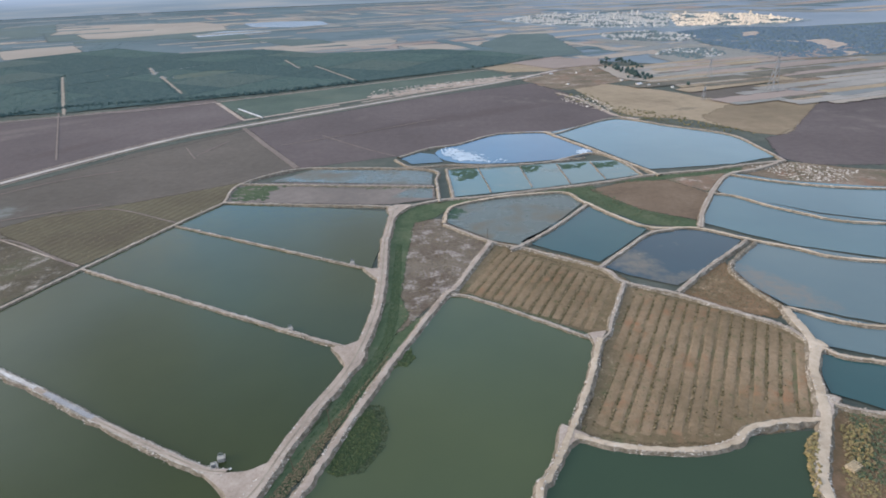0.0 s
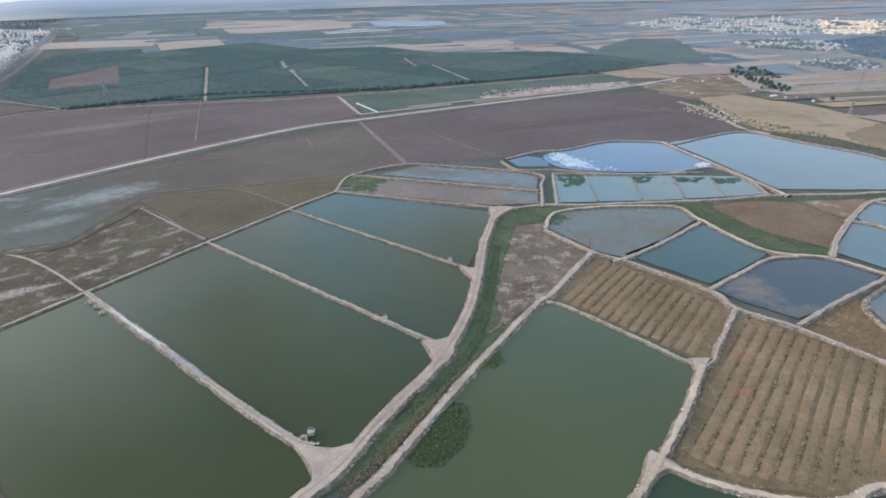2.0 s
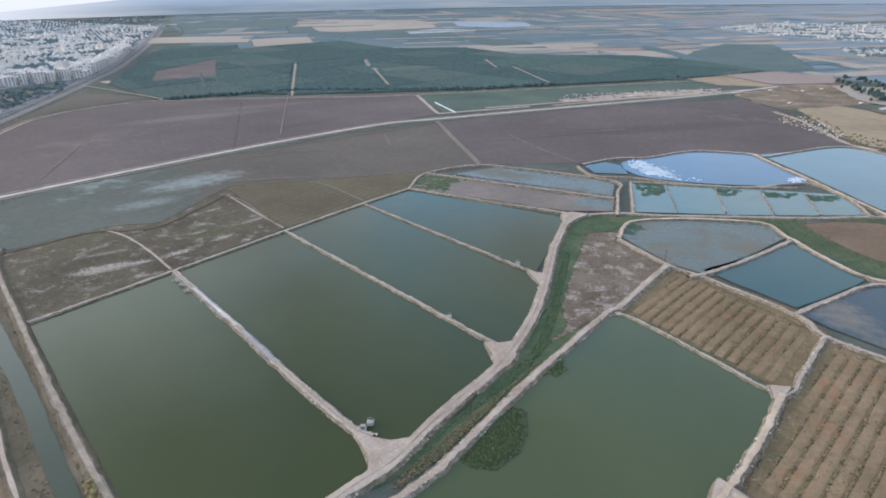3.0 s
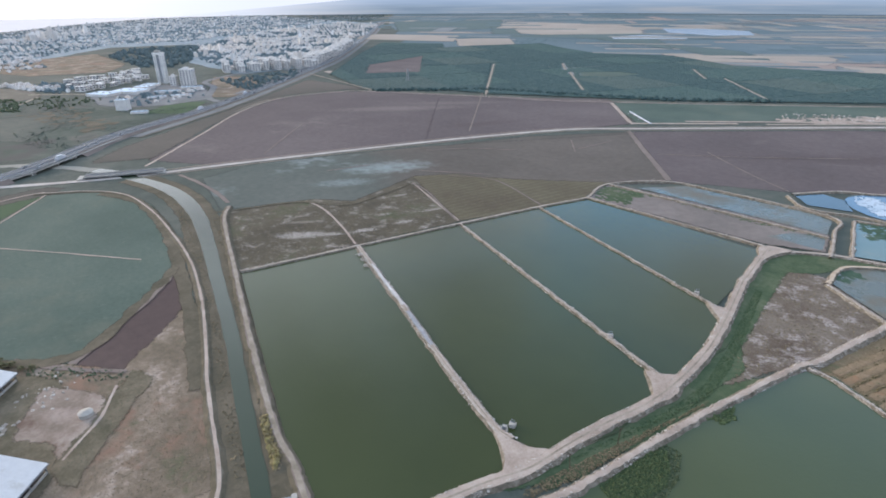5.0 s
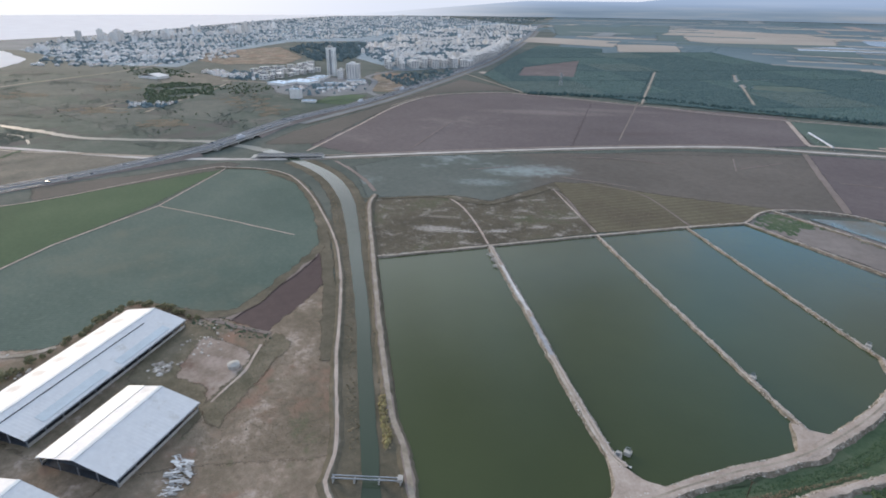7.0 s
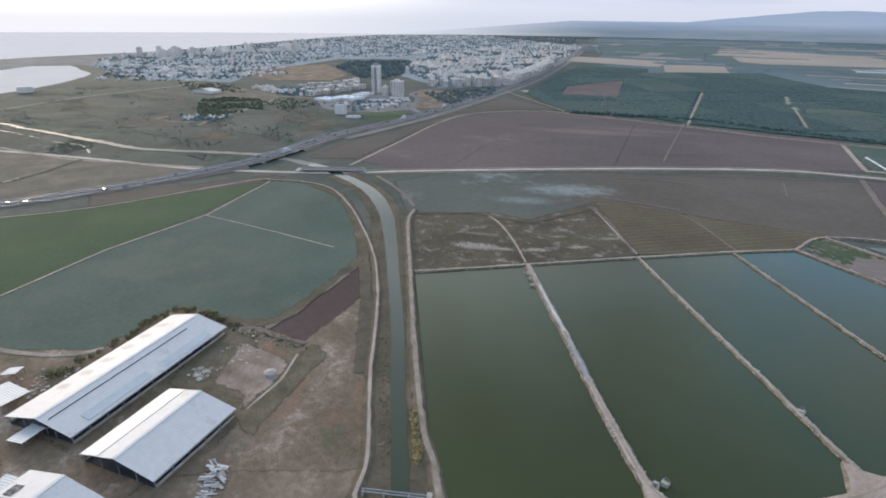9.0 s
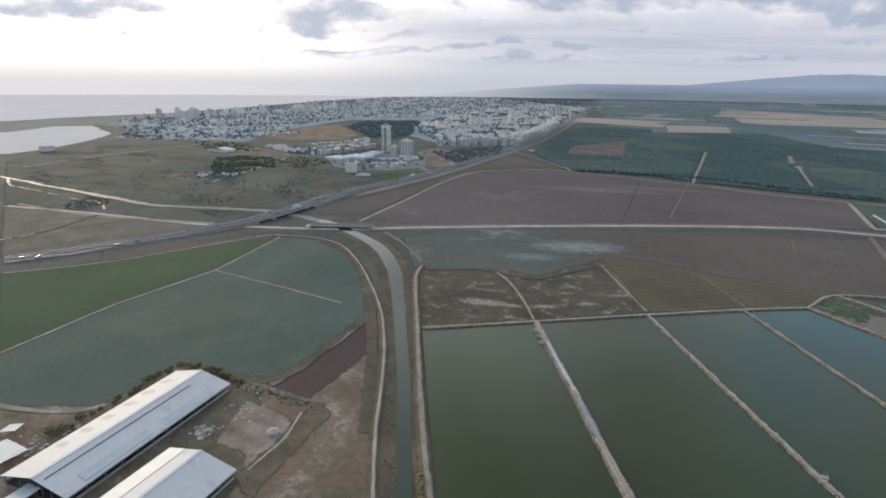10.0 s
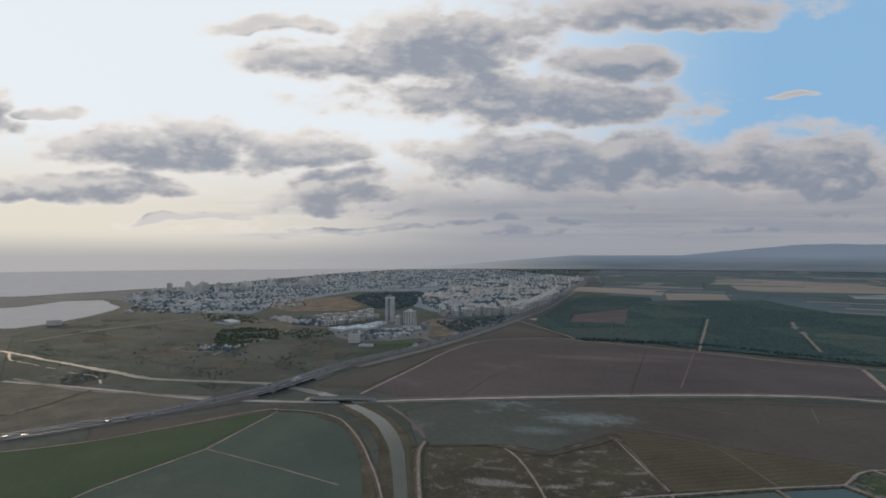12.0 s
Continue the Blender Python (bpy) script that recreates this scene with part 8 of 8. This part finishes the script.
bushes([(97.8, 203.8), (124.2, 225.6), (127.1, 207.9), (129.7, 186.4), (112.3, 189.4)], 2600, 0.08, 0.3, 0.1, M_TUFT, "brown reeds between ponds", 66, "reed_bed", "reeds")
bushes([(72.7, 329.5), (90.8, 338.6), (108.5, 297.5), (131.5, 274.8), (105.5, 278.4), (82.7, 311.6)], 300, 0.2, 0.6, 0.1, M_LEAF_DEEP, "green rushes in a ditch", 67, "ditch_weeds", "weeds")
bushes([(209.2, 370.3), (237.5, 372.6), (271.4, 353.7), (247.5, 328.3), (219.2, 339.9)], 420, 0.25, 0.8, 0.1, M_STONE, "broken stones and rubble", 68, "rubble", "rubble", 0.6)
bushes([(-96.5, 723), (-21.9, 761), (72.6, 810), (77.4, 778), (-21.1, 725), (-88.3, 682)], 200, 0.5, 1.4, 0.2, M_STONE, "heaps of pale building rubble", 69, "rubble", "rubble", 0.6)
for a in ([(-167.7, 615), (-20.9, 717), (101.0, 783)], [(-209.4, 571), (-121.4, 636)]):
    ribbon("path", a, 5.0, M_TRACK, "pale construction track", "path")
drift("yard", [(-95.3, 684), (-21.8, 756), (88.7, 812), (92.0, 785), (-13.9, 724), (-87.5, 675)], M_TRACK, "pale building site", 260, 1.5, 5.0, 0.31, 440)
patch("yard", [(107.2, 772), (175.3, 848), (253.1, 891), (251.9, 751), (192.0, 717), (143.2, 686), (122.1, 723)], M_WASTE, "dusty farmstead yard", "yard", rag=4)
bushes([(128.5, 644), (160.9, 645), (171.5, 579), (161.5, 553), (128.4, 610)], 220, 0.35, 1.1, 0.1, M_STONE, "scrap and sheds of a small farmyard", 70, "rubble", "rubble", 0.8)
bushes([(128.0, 658), (164.1, 659), (175.9, 584), (228.4, 513), (257.2, 457), (249.2, 451), (166.4, 531)], 420, 0.4, 1.1, 0.1, M_HEDGE, "bushes along a lane", 71)


def make_tree(name, height, spread, leaf, label, seed, group):
    r = random.Random(seed)
    top = empty(name)
    bm = bmesh.new()
    bmesh.ops.create_cone(bm, cap_ends=True, segments=7, radius1=height * 0.045, radius2=height * 0.018, depth=height * 0.62, matrix=Matrix.Translation((0, 0, height * 0.31)))
    for k in range(4):
        a = k * 1.6 + r.random()
        m = Matrix.Translation((0, 0, height * (0.32 + 0.06 * k))) @ Matrix.Rotation(a, 4, "Z") @ Matrix.Rotation(radians(48), 4, "Y") @ Matrix.Translation((0, 0, height * 0.15))
        bmesh.ops.create_cone(bm, cap_ends=True, segments=5, radius1=height * 0.016, radius2=height * 0.006, depth=height * 0.3, matrix=m)
    part("trunk", bm, M_BARK, top)
    spots = []
    for _ in range(46):
        a, q = r.uniform(0, 6.28), r.random() ** 0.6
        z = r.uniform(0.3, 0.92)
        w = spread * (1.15 - abs(z - 0.5)) * q * 0.8
        spots.append((w * math.cos(a), w * math.sin(a), z * height, height * r.uniform(0.11, 0.2)))
    crown = clumps("crown", spots, leaf, "", "", 0.9, 0.4)
    del crown["kind"]
    crown.parent = top
    return tagged(top, label, "tree", group)


def plant_trees():
    r = random.Random(90)
    a = make_tree("tree", 3.6, 2.6, M_HEDGE, "small dusty olive-green tree beside the long shed", 1, "trees behind the shed")
    b = make_tree("tree", 11.0, 4.2, M_LEAF, "tall dark tree at a farmstead", 2, "farmstead trees")
    first = True
    for p in curved([(-211.8, -28.8), (-214.7, -23.4), (-218.4, -20.0), (-224.1, -11.4), (-228.3, -5.2), (-234.7, 1.6), (-241.4, 12.2)], False, 3.4, False) + curved([(-242.1, 14.6), (-237.2, 21.5), (-228.6, 27.7), (-222.4, 31.2), (-215.6, 34.4)], False, 3.2, False):
        m = pose(p.x + r.uniform(-1.2, 1.2), p.y + r.uniform(-1, 1), 0, 0, 0, r.uniform(0, 360)) @ Matrix.Scale(r.uniform(0.55, 1.05), 4)
        if first:
            a.matrix_world, first = m, False
        else:
            copy_thing(a, m)
    first = True
    for p in curved([(242.6, 900), (249.0, 860), (255.4, 812), (262.7, 739)], False, 5.0, False) + curved([(255.3, 939), (278.1, 933), (280.3, 840)], False, 6.0, False) + curved([(248.8, 830), (253.6, 780), (262.2, 748)], False, 5.0, False) + [Vector((*q, 0)) for q in [(285.8, 690), (241.9, 850), (248.4, 751), (49.6, 896), (62.5, 893)]]:
        m = pose(p.x + r.uniform(-9, 9), p.y + r.uniform(-9, 9), 0, 0, 0, r.uniform(0, 360)) @ Matrix.Scale(r.uniform(0.5, 0.85), 4)
        if first:
            b.matrix_world, first = m, False
        else:
            copy_thing(b, m)


plant_trees()


def farmhouses():
    r = random.Random(14)
    first = None
    for p in [(237.2, 704), (247.6, 698), (259.8, 700), (270.2, 681), (227.2, 742), (237.2, 863), (210.5, 839), (185.2, 817), (148.8, 814), (262.9, 851), (154.6, 725)]:
        m = pose(*p, 0, 0, 0, r.uniform(20, 70)) @ Matrix.Scale(r.uniform(0.4, 0.65), 4)
        if first is None:
            first = empty("farmhouse")
            part("wall", boxed(-6, 6, -4, 4, 0, 3.4), M_PLASTER, first)
            bm = bmesh.new()
            for s in (-1, 1):
                f = bm.faces.new([bm.verts.new(v) for v in ((-6.4, s * 4.5, 3.3), (6.4, s * 4.5, 3.3), (6.4, 0, 5.2), (-6.4, 0, 5.2))])
                f.normal_update()
                if f.normal.z < 0:
                    f.normal_flip()
            part("roof", bm, M_WHITE, first, "pale sheet roof")
            for u in (-3.5, 0, 3.5):
                part("window", boxed(u - 0.7, u + 0.7, -4.06, -3.94, 1.2, 2.4), M_GLASS, first)
            tagged(first, "small white farmhouse beside dark trees", "house", "farmhouses")
            first.matrix_world = m
        else:
            copy_thing(first, m)


farmhouses()


# ---------------------------------------------------------------- pylons, poles, sluices
def beam(bm, a, b, t):
    a, b = Vector(a), Vector(b)
    d = b - a
    m = Matrix.Translation((a + b) / 2) @ d.to_track_quat("Z", "Y").to_matrix().to_4x4() @ Matrix.Diagonal((t, t, d.length, 1))
    bmesh.ops.create_cube(bm, size=1.0, matrix=m)


def pylon(x, y, h, base, yaw, label):
    top = empty("pylon", x, y, 0, yaw)
    lv = [0, 0.2, 0.38, 0.54, 0.68, 0.8, 0.9, 1.0]
    half = [base * (1 - k) ** 1.1 * 0.5 + 0.35 for k in lv]
    t = max(0.14, h * 0.006)
    for sx, sy in ((1, 1), (1, -1), (-1, -1), (-1, 1)):
        bm = bmesh.new()
        for i in range(len(lv) - 1):
            beam(bm, (sx * half[i], sy * half[i], lv[i] * h), (sx * half[i + 1], sy * half[i + 1], lv[i + 1] * h), t * 1.5)
        part("leg", bm, M_STEEL, top)
    bm = bmesh.new()
    for i in range(len(lv) - 1):
        a, b = half[i], half[i + 1]
        for k in range(4):
            u0, u1 = [((1, 1), (1, -1), (-1, -1), (-1, 1))[(k + j) % 4] for j in (0, 1)]
            beam(bm, (u0[0] * a, u0[1] * a, lv[i] * h), (u1[0] * b, u1[1] * b, lv[i + 1] * h), t)
            beam(bm, (u1[0] * a, u1[1] * a, lv[i] * h), (u0[0] * b, u0[1] * b, lv[i + 1] * h), t)
    part("lattice", bm, M_STEEL, top)
    for z in (0.72, 0.85, 0.96):
        bm = bmesh.new()
        w = h * 0.16
        for s in (-1, 1):
            beam(bm, (0, 0, z * h + 0.8), (s * w, 0, z * h), t * 1.2)
            beam(bm, (0, 0, z * h - 0.8), (s * w, 0, z * h), t * 1.2)
        part("cross_arm", bm, M_STEEL, top)
    return tagged(top, label, "pylon", "power pylons")


pylon(364, 636, 43, 8, 20, "tall steel lattice power pylon on a rise")
pylon(272, 599, 14, 3, 20, "small lattice mast in a stubble field")
pylon(341, 746, 22, 4, 20, "steel lattice power pylon in fields")
pylon(*[(-604, 666)][0], 20, 5, 20, "steel lattice pylon beside the orchard")


def pole(x, y, h, lean):
    top = empty("utility_pole", x, y, 0)
    bm = bmesh.new()
    bmesh.ops.create_cone(bm, cap_ends=True, segments=8, radius1=0.13, radius2=0.09, depth=h, matrix=Matrix.Rotation(radians(lean), 4, "Y") @ Matrix.Translation((0, 0, h / 2)))
    part("post", bm, M_BARK, top, "weathered wooden post")
    bm = bmesh.new()
    beam(bm, (math.sin(radians(lean)) * h - 0.7, 0, h * 0.97), (math.sin(radians(lean)) * h + 0.7, 0, h * 0.97), 0.12)
    part("cross_arm", bm, M_BARK, top)
    tagged(top, "weathered wooden pole beside the ditch", "pole", "utility poles")


pole(*[(-38.5, 129.5)][0], 6.0, 2)
pole(*[(-45.2, 112.3)][0], 5.0, -6)
pole(*[(19.3, 261.5)][0], 6.0, 0)


def sluice(x, y, yaw):
    top = empty("sluice", x, y, 0.35, yaw)
    top.scale = (0.7, 0.7, 0.7)
    part("chamber", boxed(-1.1, 1.1, -0.9, 0.9, 0.3, 2.2), M_CONCRETE, top, "pale concrete inlet box")
    gate = part("gate", boxed(-0.7, 0.7, 0.86, 0.98, 0.4, 2.6), M_STEEL, top, "steel sluice gate")
    for s in (-1, 1):
        part("wing_wall", boxed(s * 1.3 - 0.2, s * 1.3 + 0.2, -0.4, 2.2, 0.3, 1.7), M_CONCRETE, top)
        part("frame_post", boxed(s * 0.8 - 0.08, s * 0.8 + 0.08, 0.84, 1.0, 2.2, 3.6), M_STEEL, top)
    part("handwheel", boxed(-0.9, 0.9, 0.86, 0.98, 3.5, 3.7), M_STEEL, gate)
    tagged(top, "small concrete sluice at a pond's corner", "sluice", "pond sluices")


for x, y, yaw in ((-66.3, 115.6, 20), (-67.6, 113.4, 200), (-47.1, 236.2, 10), (-62.9, 180.6, 30)):
    sluice(x, y, yaw)


def irrigator():
    a, b = [(-229.3, 619), (-188.3, 570)]
    v = Vector((b[0] - a[0], b[1] - a[1], 0))
    top = empty("irrigation_boom", (a[0] + b[0]) / 2, (a[1] + b[1]) / 2, 0, math.degrees(math.atan2(-v.x, v.y)))
    h = v.length / 2
    part("boom", boxed(-0.7, 0.7, -h, h, 2.6, 3.4), M_WHITE, top, "long white boom")
    n = 5
    for i in range(n):
        yy = -h + i * 2 * h / (n - 1)
        bm = bmesh.new()
        beam(bm, (-1.8, yy, 0.1), (0, yy, 2.7), 0.25)
        beam(bm, (1.8, yy, 0.1), (0, yy, 2.7), 0.25)
        part("wheel_frame", bm, M_STEEL, top)
    tagged(top, "long white irrigation boom standing in a crop field", "irrigator")


irrigator()


def timber_stack():
    x, y = [(105.0, 107.9)][0]
    top = empty("timber_stack", x, y, 0.1, 25)
    for k in range(4):
        part("pallet", boxed(-1.3 + k * 0.1, 1.3 + k * 0.1, -1.2, 1.2, k * 0.32, k * 0.32 + 0.2), M_PLANK, top, "pale weathered pallet")
    for k in range(5):
        part("plank", boxed(-2.2, 2.4, -1.1 + k * 0.5, -0.85 + k * 0.5, 1.28, 1.36), M_PLANK, top)
    tagged(top, "stack of pale weathered pallets and planks beside the road", "timber")


M_PLANK = plain("weathered_planks", srgb(186, 168, 138), 0.85, 0.0, 0.15, 1.5)
timber_stack()
